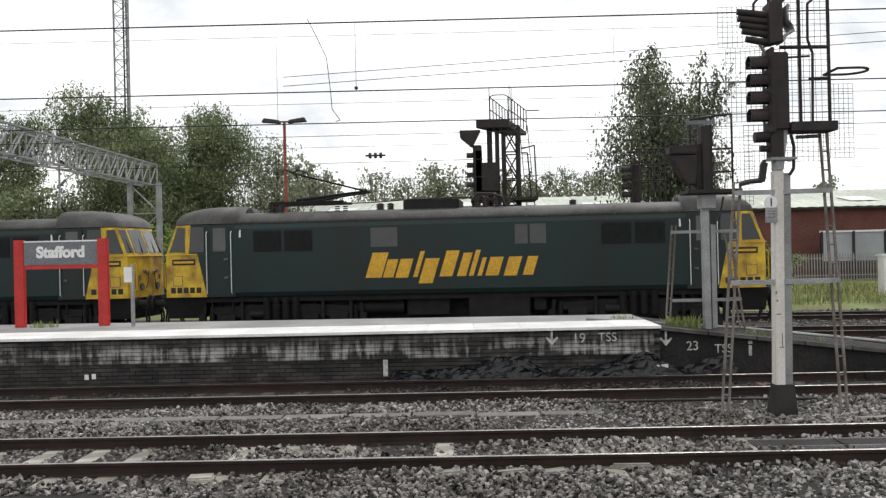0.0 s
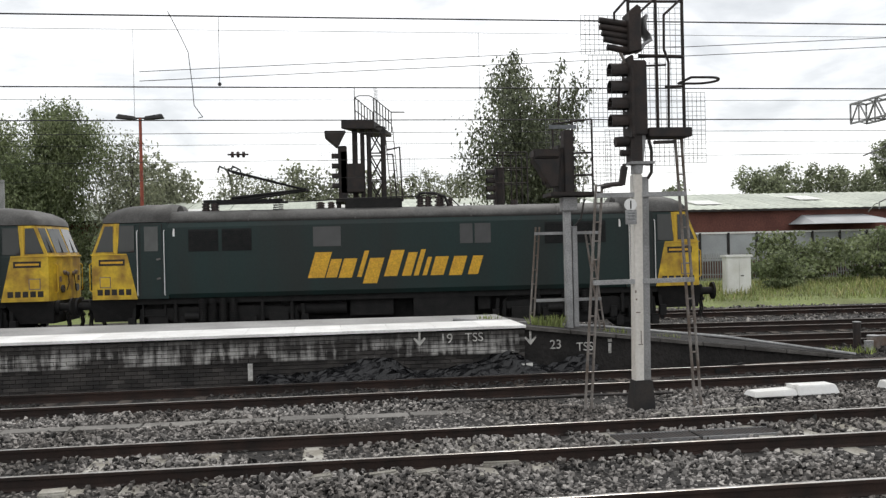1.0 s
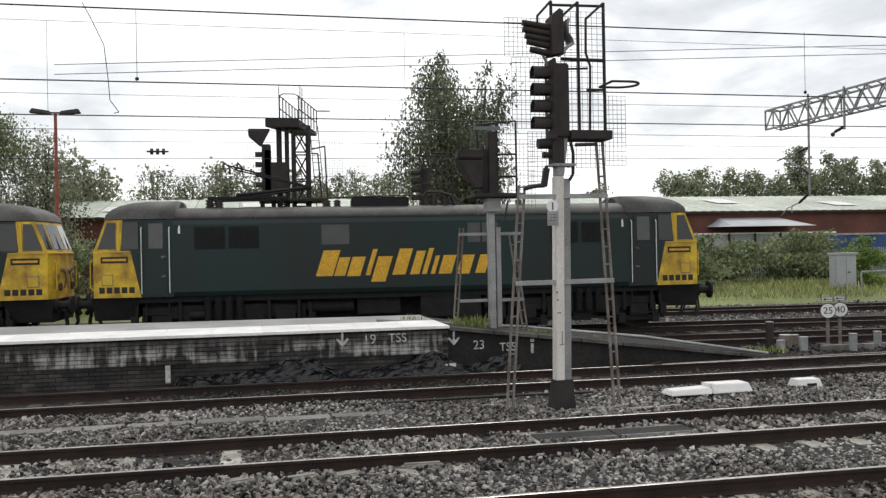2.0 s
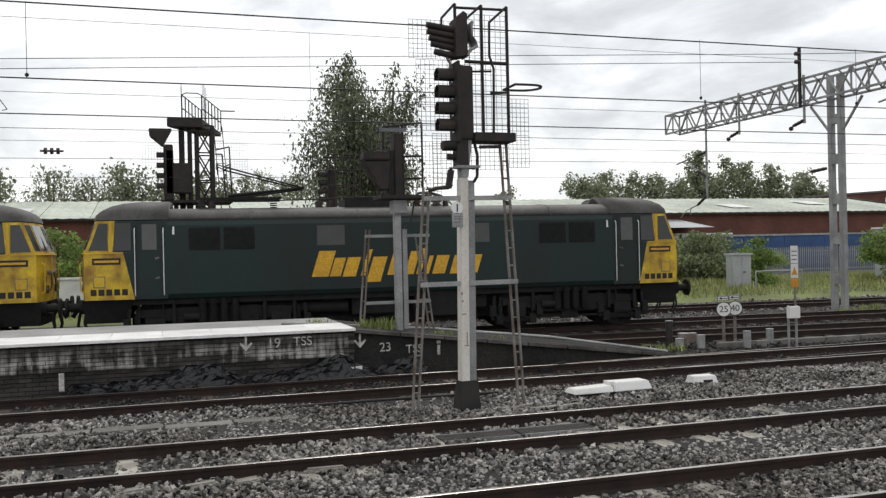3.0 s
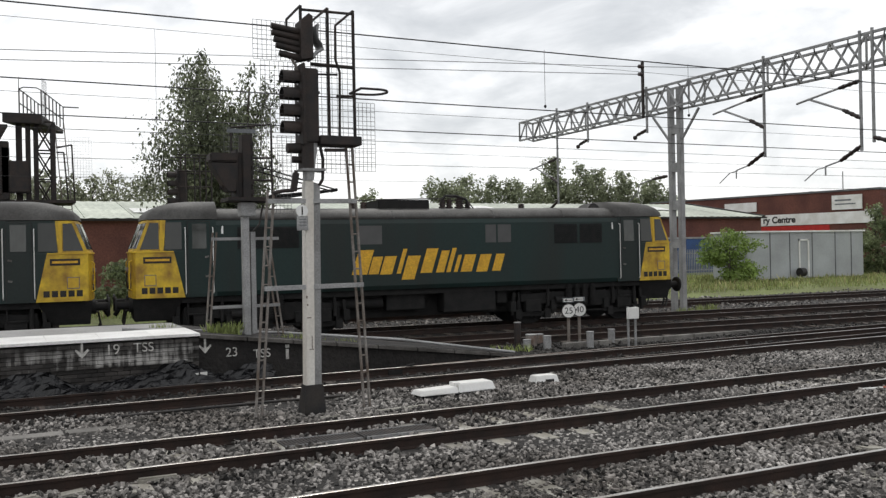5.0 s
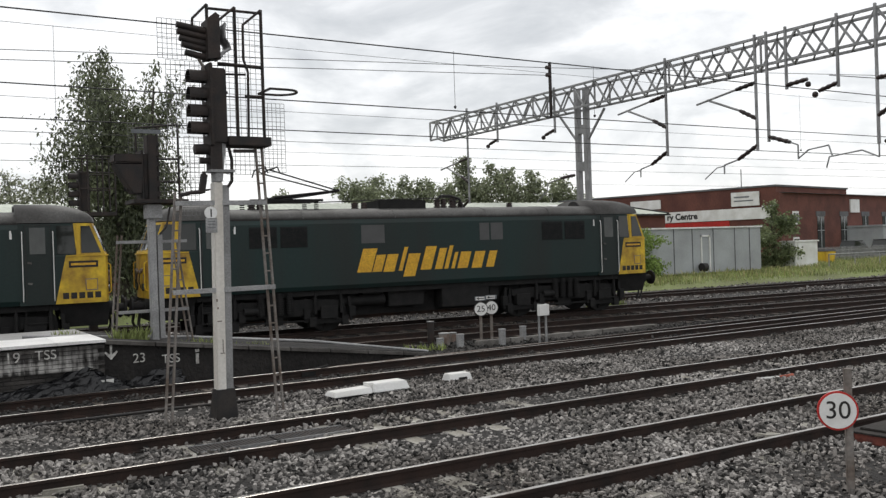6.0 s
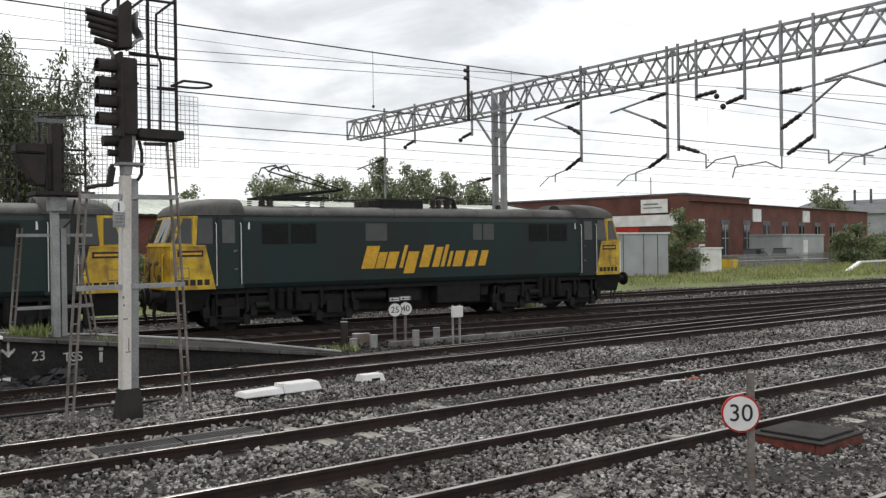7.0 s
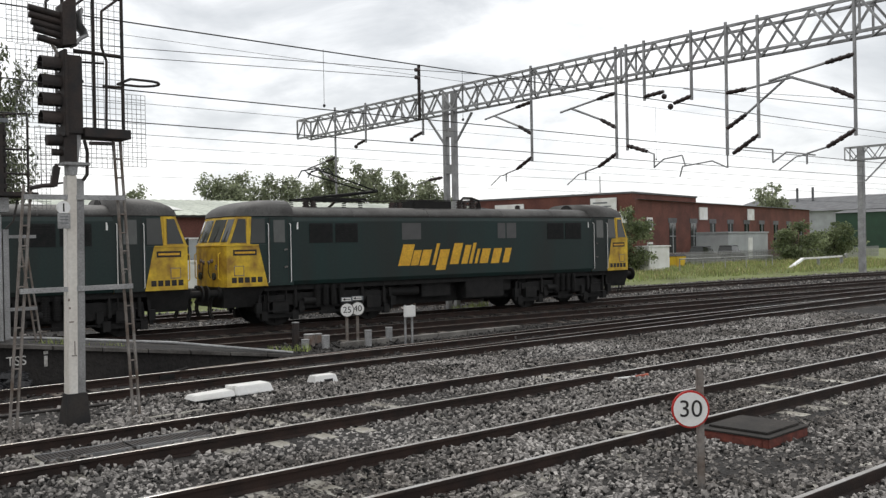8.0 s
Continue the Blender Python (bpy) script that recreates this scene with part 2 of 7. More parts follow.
def stained_brick():
    """Sooty brick with runs of old limewash whose shape follows the wall as a whole."""
    m = mat("sooty_limewashed_brick", (0.062, 0.056, 0.052), (0.027, 0.025, 0.024), 0.88, 0, 1.5, 30, 0.4, spread=0.38)
    n, l = m.node_tree.nodes, m.node_tree.links
    b = n["Principled BSDF"]
    old = b.inputs["Base Color"].links[0].from_socket
    geo, mp, mp2 = n.new("ShaderNodeNewGeometry"), n.new("ShaderNodeMapping"), n.new("ShaderNodeMapping")
    mp.inputs["Scale"].default_value, mp2.inputs["Scale"].default_value = (0.55, 1, 3.2), (7.0, 1, 0.8)
    a, c = n.new("ShaderNodeTexNoise"), n.new("ShaderNodeTexNoise")
    a.inputs["Scale"].default_value, a.inputs["Detail"].default_value = 1.6, 6
    c.inputs["Scale"].default_value, c.inputs["Detail"].default_value = 1.5, 5
    for q, t in ((mp, a), (mp2, c)):
        l.new(geo.outputs["Position"], q.inputs[0])
        l.new(q.outputs[0], t.inputs["Vector"])
    sep, band = n.new("ShaderNodeSeparateXYZ"), n.new("ShaderNodeValToRGB")
    l.new(geo.outputs["Position"], sep.inputs[0])
    l.new(sep.outputs["Z"], band.inputs[0])
    for p, v in ((0.33, 0.0), (0.40, 1.0), (0.58, 0.8), (0.72, 0.25), (0.80, 0.12)):
        e = band.color_ramp.elements.new(p)
        e.color = (v, v, v, 1)
    sm = n.new("ShaderNodeMath")
    sm.operation = "ADD"
    l.new(a.outputs[0], sm.inputs[0])
    l.new(c.outputs[0], sm.inputs[1])
    mr = n.new("ShaderNodeMapRange")
    mr.inputs["From Min"].default_value, mr.inputs["From Max"].default_value = 0.95, 1.20
    l.new(sm.outputs[0], mr.inputs["Value"])
    mu = n.new("ShaderNodeMath")
    mu.operation = "MULTIPLY"
    l.new(mr.outputs[0], mu.inputs[0])
    l.new(band.outputs[0], mu.inputs[1])
    mx = n.new("ShaderNodeMix")
    mx.data_type = "RGBA"
    mx.inputs["B"].default_value = (0.44, 0.43, 0.41, 1)
    l.new(mu.outputs[0], mx.inputs["Factor"])
    l.new(old, mx.inputs["A"])
    l.new(mx.outputs["Result"], b.inputs["Base Color"])
    return m


M["wallbrick"] = stained_brick()
M["pane"] = glass("cab_glass", (0.030, 0.033, 0.030), 0.06)
M["pane_clear"] = glass("pale_window_glass", (0.075, 0.08, 0.075), 0.08)
M["dirty"] = glass("dirty_window_glass", (0.085, 0.085, 0.085), 0.35)
M["lens"] = glass("dark_signal_lens", (0.02, 0.02, 0.02), 0.1)


# ---- mesh helpers ----
class G:
    """Gathers vertices and faces of one mesh."""

    def __init__(self):
        self.v, self.f, self.s = [], [], []

    def add(self, verts, faces, smooth=False):
        k = len(self.v)
        self.v += [tuple(p) for p in verts]
        self.f += [tuple(i + k for i in q) for q in faces]
        self.s += [smooth] * len(faces)
        return self

    def hexa(self, p):
        return self.add(p, [(0, 3, 2, 1), (4, 5, 6, 7), (0, 1, 5, 4), (1, 2, 6, 5), (2, 3, 7, 6), (3, 0, 4, 7)])

    def box(self, x0, x1, y0, y1, z0, z1):
        return self.hexa([(x0, y0, z0), (x1, y0, z0), (x1, y1, z0), (x0, y1, z0), (x0, y0, z1), (x1, y0, z1), (x1, y1, z1), (x0, y1, z1)])

    def beam(self, p, q, w, h=None):
        p, q = Vector(p), Vector(q)
        h = h or w
        d = (q - p).normalized()
        a = d.cross(Vector((0, 0, 1)))
        a = a.normalized() if a.length > 1e-4 else Vector((1, 0, 0))
        b = a.cross(d)
        c = [(-1, -1), (1, -1), (1, 1), (-1, 1)]
        return self.hexa([e + a * (i * w / 2) + b * (j * h / 2) for e in (p, q) for i, j in c])

    def tube(self, p, q, r, n=8, r2=None):
        p, q = Vector(p), Vector(q)
        r2 = r if r2 is None else r2
        d = (q - p).normalized()
        a = d.cross(Vector((0, 0, 1)))
        a = a.normalized() if a.length > 1e-4 else Vector((1, 0, 0))
        b = a.cross(d)
        ring = [(math.cos(2 * math.pi * i / n), math.sin(2 * math.pi * i / n)) for i in range(n)]
        vs = [p + a * (c * r) + b * (s * r) for c, s in ring] + [q + a * (c * r2) + b * (s * r2) for c, s in ring]
        self.add(vs, [(i, (i + 1) % n, n + (i + 1) % n, n + i) for i in range(n)], True)
        self.add(vs[:n], [tuple(range(n - 1, -1, -1))])
        return self.add(vs[n:], [tuple(range(n))])

    def run(self, pts, r, n=6):
        for p, q in zip(pts, pts[1:]):
            self.tube(p, q, r, n)
        return self

    def prism(self, poly, axis, a, b):
        """A flat outline (two coordinates) pushed from a to b along an axis."""
        put = {"x": lambda u, v, w: (w, u, v), "y": lambda u, v, w: (u, w, v), "z": lambda u, v, w: (u, v, w)}[axis]
        n = len(poly)
        vs = [put(u, v, a) for u, v in poly] + [put(u, v, b) for u, v in poly]
        return self.add(vs, [tuple(range(n - 1, -1, -1)), tuple(range(n, 2 * n))] + [(i, (i + 1) % n, n + (i + 1) % n, n + i) for i in range(n)])

    def loft(self, loops, closed=True, smooth=False, caps=False):
        n = len(loops[0])
        vs = [p for lp in loops for p in lp]
        fs = []
        for k in range(len(loops) - 1):
            for i in range(n if closed else n - 1):
                fs.append((k * n + i, k * n + (i + 1) % n, (k + 1) * n + (i + 1) % n, (k + 1) * n + i))
        self.add(vs, fs, smooth)
        if caps:
            self.add(loops[0], [tuple(range(n - 1, -1, -1))])
            self.add(loops[-1], [tuple(range(n))])
        return self

    def ball(self, c, r, n=8, m=5, sz=1.0):
        loops = []
        for k in range(m + 1):
            a = math.pi * k / m
            loops.append([(c[0] + r * math.sin(a) * math.cos(2 * math.pi * i / n), c[1] + r * math.sin(a) * math.sin(2 * math.pi * i / n), c[2] - r * sz * math.cos(a)) for i in range(n)])
        return self.loft(loops, True, True)

    def data(self, name, material, bevel=0.0):
        me = bpy.data.meshes.new(name)
        me.from_pydata(self.v, [], self.f)
        me.polygons.foreach_set("use_smooth", self.s)
        if bevel:
            bm = bmesh.new()
            bm.from_mesh(me)
            bmesh.ops.recalc_face_normals(bm, faces=bm.faces)
            bmesh.ops.bevel(bm, geom=bm.edges[:], offset=bevel, segments=2, affect="EDGES", clamp_overlap=True)
            bm.to_mesh(me)
            bm.free()
        else:
            bm = bmesh.new()
            bm.from_mesh(me)
            bmesh.ops.recalc_face_normals(bm, faces=bm.faces)
            bm.to_mesh(me)
            bm.free()
        me.materials.append(material)
        me.update()
        return me


def part(name, g, material, parent, label="", bevel=0.0, at=None):
    ob = new(name, g.data(name, material, bevel))
    ob.parent = parent
    if at is not None:
        ob.matrix_basis = at
    return tagged(ob, label)


def thing(name, label, category, m=None, group="", kind=""):
    ob = new(name)
    ob.empty_display_size = 0.2
    ob.matrix_basis = m or Matrix()
    return tagged(ob, label, category, group, kind)


def solid(name, g, material, label, category, group="", kind="", m=None, bevel=0.0):
    ob = new(name, g.data(name, material, bevel))
    ob.matrix_basis = m or Matrix()
    return tagged(ob, label, category, group, kind)


def lettering(name, text, size, material, parent, at, depth=0.004, shear=0.0, label="", bold=0.0):
    cu = bpy.data.curves.new("text", "FONT")
    cu.body, cu.size, cu.extrude, cu.align_x, cu.align_y, cu.shear, cu.offset = text, size, depth, "CENTER", "CENTER", shear, bold
    tmp = new("text_tmp", cu)
    me = bpy.data.meshes.new_from_object(tmp.evaluated_get(bpy.context.evaluated_depsgraph_get()))
    bpy.data.objects.remove(tmp)
    me.materials.clear()
    me.materials.append(material)
    ob = new(name, me)
    ob.parent = parent
    ob.matrix_basis = at
    return tagged(ob, label)


FACE = pose(0, 0, 0, 90, 0, 0)   # turns lettering upright, to face the near platform

# ---- ground ----
SL = -0.084                      # the far tracks draw in towards the near ones at this slope
BED = -0.16                      # top of the ballast, below the rail heads


def ground():
    g = G()
    g.add([(-1500, -400, -0.30), (2500, -400, -0.30), (2500, 3000, -0.30), (-1500, 3000, -0.30)], [(0, 1, 2, 3)])
    solid("ground", g, M["earth"], "dark trodden railway earth under the tracks", "ground", kind="structure")
    g = G()
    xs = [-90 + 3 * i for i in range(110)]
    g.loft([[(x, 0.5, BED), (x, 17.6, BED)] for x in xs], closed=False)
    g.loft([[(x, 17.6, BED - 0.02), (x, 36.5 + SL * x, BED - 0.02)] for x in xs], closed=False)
    solid("shaded_ballast_bed", g, M["bed"], "ballast bed under the tracks, darkened as shade between the stones", "ballast", kind="structure")
    g = G()
    g.loft([[(x, 36.0 + SL * x, BED - 0.02), (x, 37.5 + SL * x, 0.02), (x, 46, 0.0), (x, 58, 0.0), (x, 130, 0.0)] for x in xs], closed=False)
    solid("grass_verge", g, M["grass"], "rough green grass verge beyond the tracks", "grass", kind="structure")


ground()


def stones(name, n, x0, x1, lo, hi, size, seed, label, keep=None, z=BED, stuff="stone"):
    """Loose broken stones, as one mesh of jittered lumps."""
    rng = np.random.default_rng(seed)
    x = rng.uniform(x0, x1, n)
    u = rng.uniform(0, 1, n)
    y0, y1 = np.array([lo(v) for v in x]), np.array([hi(v) for v in x])
    y = y0 + u * (y1 - y0)
    ok = np.ones(n, bool) if keep is None else keep(x, y)
    x, y = x[ok], y[ok]
    n = len(x)
    s = size * rng.uniform(0.55, 1.25, n) * np.where(rng.random(n) < 0.08, 1.35, 1.0)
    c = np.array([(-1, -1, -1), (1, -1, -1), (1, 1, -1), (-1, 1, -1), (-1, -1, 1), (1, -1, 1), (1, 1, 1), (-1, 1, 1)], float)
    v = c[None] * rng.uniform(0.35, 1.0, (n, 8, 3)) * np.array([1.1, 0.75, 0.55])
    a, b = rng.uniform(0, 2 * np.pi, n), rng.uniform(-1.3, 1.3, n)
    ca, sa, cb, sb = np.cos(a)[:, None], np.sin(a)[:, None], np.cos(b)[:, None], np.sin(b)[:, None]
    px, py, pz = v[..., 0], v[..., 1], v[..., 2]
    px, pz = px * cb - pz * sb, px * sb + pz * cb
    px, py = px * ca - py * sa, px * sa + py * ca
    w = np.stack([px, py, pz], -1) * (s / 2)[:, None, None]
    hump = 0.02 * np.sin(x * 1.3 + y * 2.1) + 0.02 * np.sin(x * 0.47 - y * 1.1)
    w += np.stack([x, y, z + hump + rng.uniform(-0.02, 0.04, n)], -1)[:, None, :]
    q = np.array([(0, 3, 2, 1), (4, 5, 6, 7), (0, 1, 5, 4), (1, 2, 6, 5), (2, 3, 7, 6), (3, 0, 4, 7)])
    f = (q[None] + 8 * np.arange(n)[:, None, None]).reshape(-1, 4)
    me = bpy.data.meshes.new(name)
    me.vertices.add(8 * n)
    me.vertices.foreach_set("co", w.reshape(-1))
    me.loops.add(4 * len(f))
    me.loops.foreach_set("vertex_index", f.reshape(-1).astype(np.int32))
    me.polygons.add(len(f))
    me.polygons.foreach_set("loop_start", (4 * np.arange(len(f))).astype(np.int32))
    me.update(calc_edges=True)
    me.polygons.foreach_set("use_smooth", np.zeros(len(f), bool))
    me.validate()
    me.materials.append(M[stuff])
    return tagged(new(name, me), label, "ballast", kind="stuff")


# ---- tracks ----
RAIL = [(-0.07, -0.159), (0.07, -0.159), (0.07, -0.148), (0.012, -0.128), (0.010, -0.045), (0.036, -0.034), (0.036, -0.004), (0.028, 0.0), (-0.028, 0.0), (-0.036, -0.004), (-0.036, -0.034), (-0.010, -0.045), (-0.012, -0.128), (-0.07, -0.148)]


def track(y, slope, x0, x1, sleepers, label, seed, wood=False, gap=0.65, head_paint="railtop"):
    """A straight track whose centre line is y + slope * x."""
    t = thing("track", label, "railway track", kind="structure")
    for off in (-0.7525, 0.7525):
        g = G()
        g.loft([[(x, y + slope * x + off + u, v) for u, v in RAIL] for x in (x0, (x0 + x1) / 2, x1)], caps=True)
        r = part("rail", g, M["railside"], t)
        g = G()
        g.loft([[(x, y + slope * x + off + u, v) for u, v in ((-0.030, 0.0005), (0.030, 0.0005), (0.022, 0.003), (-0.022, 0.003))] for x in (x0, x1)], caps=True)
        part("rail_head", g, M[head_paint], r, "rail head worn bright" if head_paint == "railtop" else "dull brown rail head")
    rng = random.Random(seed)
    g = G().box(-0.13, 0.13, -1.25, 1.25, -0.30, BED + 0.004)
    me = g.data("sleeper", M["timber" if wood else "sleeper"], 0.012)
    ang = math.degrees(math.atan(slope))
    for i in range(sleepers):
        x = x0 * 0 + sleeper_start(y) + i * gap + rng.uniform(-0.02, 0.02)
        ob = new("sleeper", me)
        ob.parent = t
        ob.matrix_basis = pose(x, y + slope * x, rng.uniform(-0.012, 0.012), 0, 0, ang + rng.uniform(-0.6, 0.6))
    return t


def sleeper_start(y):
    return -0.7 * y - 1


TRK = {"D": (3.45, 0.0), "C": (7.72, 0.0), "A": (11.29, 0.0), "B": (16.10, 0.0), "E": (22.4, SL), "L": (26.37, SL), "M": (32.0, SL)}
track(*TRK["D"], -40, 200, 40, "running track with brown rails on grey ballast", 1)
track(*TRK["C"], -60, 200, 80, "running track with bright rail heads on grey ballast", 2)
track(*TRK["A"], -80, 240, 110, "running track with pale concrete sleepers on grey ballast", 3)
track(*TRK["B"], -80, 240, 120, "platform track with dark timber sleepers below the brick wall", 4, True)
track(*TRK["E"], -80, 200, 120, "dark oily track on the far side of the platform", 5, True, head_paint="dullhead")
track(*TRK["L"], -90, 200, 120, "dark oily track under the green locomotives", 6, True, head_paint="dullhead")
track(15.62, 0.055, 9, 60, 0, "turnout track that leaves the platform track", 8, True, head_paint="dullhead")
track(*TRK["M"], -60, 200, 120, "brown siding track beside the grass verge", 7, True, head_paint="dullhead")

# ---- the locomotives ----
HW, ZB, ZW, ZC = 1.325, 1.24, 2.46, 3.30     # half width, bottom of body, waist, cantrail
END = 8.38


def rake(z):
    return 0.0 if z <= ZW else 0.32 * (z - ZW) / (ZC - ZW)


def cab_side(x, z):
    """Half width of the cab's side at a distance x from the loco's middle."""
    a = max(0.0, (x - (END - 1.3)) / 1.3)
    tuck = 0.02 * max(0.0, z - ZW) / (ZC - ZW)
    return HW - 0.10 * a - tuck


def cab_loop(z, b, e=1):
    """The outline of a cab at height z; b: where the yellow begins, measured from the end."""
    r = rake(z)
    tip = END - r
    half = [(END - 2.1, cab_side(0, z)), (END - b, cab_side(END - b, z)), (tip - 0.03, cab_side(END, z)), (tip + 0.06, 0.72 * cab_side(END, z)), (tip + 0.12, 0.0)]
    pts = [(x, -y) for x, y in half] + [(x, y) for x, y in half[-2::-1]]
    return [(e * x, e * y, z) for x, y in pts]


def strip(g, lo, hi, i, j):
    """Faces i to j of two outlines."""
    for k in range(i, j):
        g.add([lo[k], lo[k + 1], hi[k + 1], hi[k]], [(0, 1, 2, 3)])
    return g


def side_plate(e, side, s0, s1, z0, z1, lean=0.0, out=0.006, thick=0.02):
    """A plate on the cab's or body's side: s is measured from the end, lean shifts its front edge at the top."""
    pts = [(s0, z0), (s1, z0), (s1, z1), (s0 + lean, z1)]
    outer, inner = [], []
    for s, z in pts:
        x = END - s
        y = cab_side(x, z) if s < 2.2 else HW
        outer.append((e * x, side * (y + out), z))
        inner.append((e * x, side * (y + out - thick), z))
    g = G()
    n = 4
    return g.add(outer + inner, [(0, 1, 2, 3), (7, 6, 5, 4)] + [(i, (i + 1) % n, n + (i + 1) % n, n + i) for i in range(n)])


def wheelset(parent, x):
    g = G()
    for s in (-1, 1):
        a, b = s * 0.685, s * 0.82
        g.tube((0, a, 0), (0, b, 0), 0.58, 28)
        g.tube((0, s * 0.66, 0), (0, a, 0), 0.61, 28)
        g.tube((0, b, 0), (0, s * 0.86, 0), 0.17, 12)
        for k in range(6):
            c, d = math.cos(k * math.pi / 3), math.sin(k * math.pi / 3)
            g.beam((c * 0.16, s * 0.83, d * 0.16), (c * 0.5, s * 0.825, d * 0.5), 0.07, 0.03)
    g.tube((0, -0.8, 0), (0, 0.8, 0), 0.09, 10)
    return part("wheelset", g, M["under"], parent, "dark steel wheels on one axle", at=pose(x, 0, 0.58))


def bogie(loco, x):
    g = G()
    for s in (-1, 1):
        y = s * 1.02
        g.prism([(-2.05, 0.72), (-1.2, 0.62), (-0.75, 0.5), (0.75, 0.5), (1.2, 0.62), (2.05, 0.72), (2.05, 0.92), (0.9, 0.98), (-0.9, 0.98), (-2.05, 0.92)], "y", y - 0.07, y + 0.07)
        for w in (-1.64, 1.64):
            g.box(w - 0.26, w + 0.26, y - 0.13, y + 0.13, 0.40, 0.76)
            g.tube((w, y - 0.2, 0.58), (w, y + s * 0.20, 0.58), 0.15, 12)
            g.beam((w - 0.55, y, 0.30), (w + 0.55, y, 0.30), 0.08, 0.10)
            for d in (-0.5, 0.5):
                g.beam((w + d, y, 0.28), (w + d, y, 0.75), 0.06, 0.06)
                g.box(w + d - 0.1, w + d + 0.1, y - 0.1, y + 0.1, 0.18, 0.46)
        g.beam((-2.1, y, 0.42), (-2.1, y, 0.95), 0.08)
        g.beam((2.1, y, 0.42), (2.1, y, 0.95), 0.08)
        g.box(-0.25, 0.25, y - 0.05, y + 0.10, 0.28, 0.52)
    g.box(-0.5, 0.5, -1.0, 1.0, 0.55, 0.9)
    for s in (-1, 1):
        y = s * 1.06
        g.beam((-2.2, y, 0.36), (2.2, y, 0.36), 0.05, 0.05)
        for w in (-2.35, -0.95, 0.95, 2.35):
            g.beam((w, y, 0.30), (w * 0.97, y, 1.0), 0.07, 0.09)
            g.box(w - 0.09, w + 0.09, y - 0.12, y + 0.06, 0.42, 0.72)
        g.tube((-0.9, y + s * 0.1, 0.72), (-0.5, y + s * 0.1, 0.72), 0.11, 10)
    b = part("bogie", g, M["under"], loco, "black oily four-wheeled bogie", at=pose(x, 0, 0))
    for s in (-1, 1):
        for k in range(4):
            c = G()
            cx = -0.42 + 0.28 * k
            for i in range(9):
                z = 0.60 + i * 0.066
                c.tube((cx, s * 1.17, z), (cx, s * 1.17, z + 0.038), 0.115, 10)
            c.tube((cx, s * 1.17, 0.56), (cx, s * 1.17, 1.2), 0.08, 8)
            part("spring", c, M["under"], b)
        for w in (-1.15, 1.2, 2.0):
            part("damper", G().tube((w, s * 1.16, 0.55), (w, s * 1.16, 1.05), 0.05, 8).tube((w, s * 1.16, 1.0), (w, s * 1.16, 1.24), 0.03, 8), M["under"], b)
    return b, [wheelset(b, -1.64), wheelset(b, 1.64)]


def pantograph(loco, x, raised, e):
    g = G()
    g.box(x - 1.1, x + 1.1, -0.62, -0.54, 3.86, 3.93)
    g.box(x - 1.1, x + 1.1, 0.54, 0.62, 3.86, 3.93)
    for a in (-1.05, 0.9):
        g.box(x + a, x + a + 0.1, -0.6, 0.6, 3.86, 3.93)
        for s in (-0.55, 0.55):
            for k in range(4):
                g.tube((x + a, s, 3.62 + k * 0.06), (x + a, s, 3.65 + k * 0.06), 0.075, 8)
    z0 = 3.98
    if raised:
        knee, head = (x + 1.7 * e, z0 + 0.22), (x - 0.45 * e, z0 + 0.80)
    else:
        knee, head = (x + 1.55 * e, z0 + 0.02), (x - 0.6 * e, z0 + 0.06)
    for s in (-0.28, 0.28):
        g.tube((x - 0.35 * e, s * 1.5, z0), (knee[0], s, knee[1]), 0.045, 8, 0.03)
        g.tube((knee[0], s, knee[1]), (head[0], s * 1.9, head[1]), 0.024, 6)
    g.tube((x - 0.1 * e, 0, z0 - 0.05), (knee[0] - 0.15 * e, 0, knee[1] - 0.04), 0.028, 6)
    g.tube((knee[0], -0.3, knee[1]), (knee[0], 0.3, knee[1]), 0.05, 8)
    for d in (-0.18, 0.18):
        hx = head[0] + d
        g.run([(hx, -0.85, head[1] - 0.1), (hx, -0.6, head[1] + 0.09), (hx, 0.6, head[1] + 0.09), (hx, 0.85, head[1] - 0.1)], 0.022)
    g.run([(head[0] - 0.18, -0.35, head[1] + 0.08), (head[0], -0.45, head[1]), (head[0] + 0.18, -0.35, head[1] + 0.08)], 0.018)
    g.run([(head[0] - 0.18, 0.35, head[1] + 0.08), (head[0], 0.45, head[1]), (head[0] + 0.18, 0.35, head[1] + 0.08)], 0.018)
    part("pantograph", g, M["under"], loco, "dark jointed pantograph on roof insulators")


# widths of the slanted blocks of the big mark: start, width, foot, top
MARK = [(0.00, 0.58, 0.0, 1.0), (0.50, 0.38, 0.0, 0.72), (0.86, 0.46, -0.02, 0.73), (1.37, 0.16, 0.0, 1.02), (1.58, 0.5, -0.26, 0.73), (2.12, 0.46, 0.0, 1.02), (2.62, 0.32, 0.0, 0.92), (2.95, 0.17, 0.0, 1.02), (3.2, 0.15, 0.0, 0.72), (3.42, 0.46, 0.0, 0.73), (3.94, 0.46, -0.02, 0.73), (4.47, 0.36, 0.0, 0.73)]


def marks(loco, e, side):
    """The yellow mark along the body, as plain slanted blocks."""
    cap, y = 0.70, side * (HW + 0.004)
    sgn = 1 if side < 0 else -1
    for k, (x, w, lo, hi) in enumerate(MARK):
        g = G()

        poly = [(sgn * (-2.52 + 0.98 * (x + u) + 0.22 * v), 1.70 + v * cap) for u, v in ((0, lo), (0.80 * w, lo), (0.80 * w, hi), (0, hi))]
        g.prism(poly, "y", y - 0.004, y + 0.004)
        part("logo_block", g, M["letter"], loco, "yellow slanted block of the painted mark")


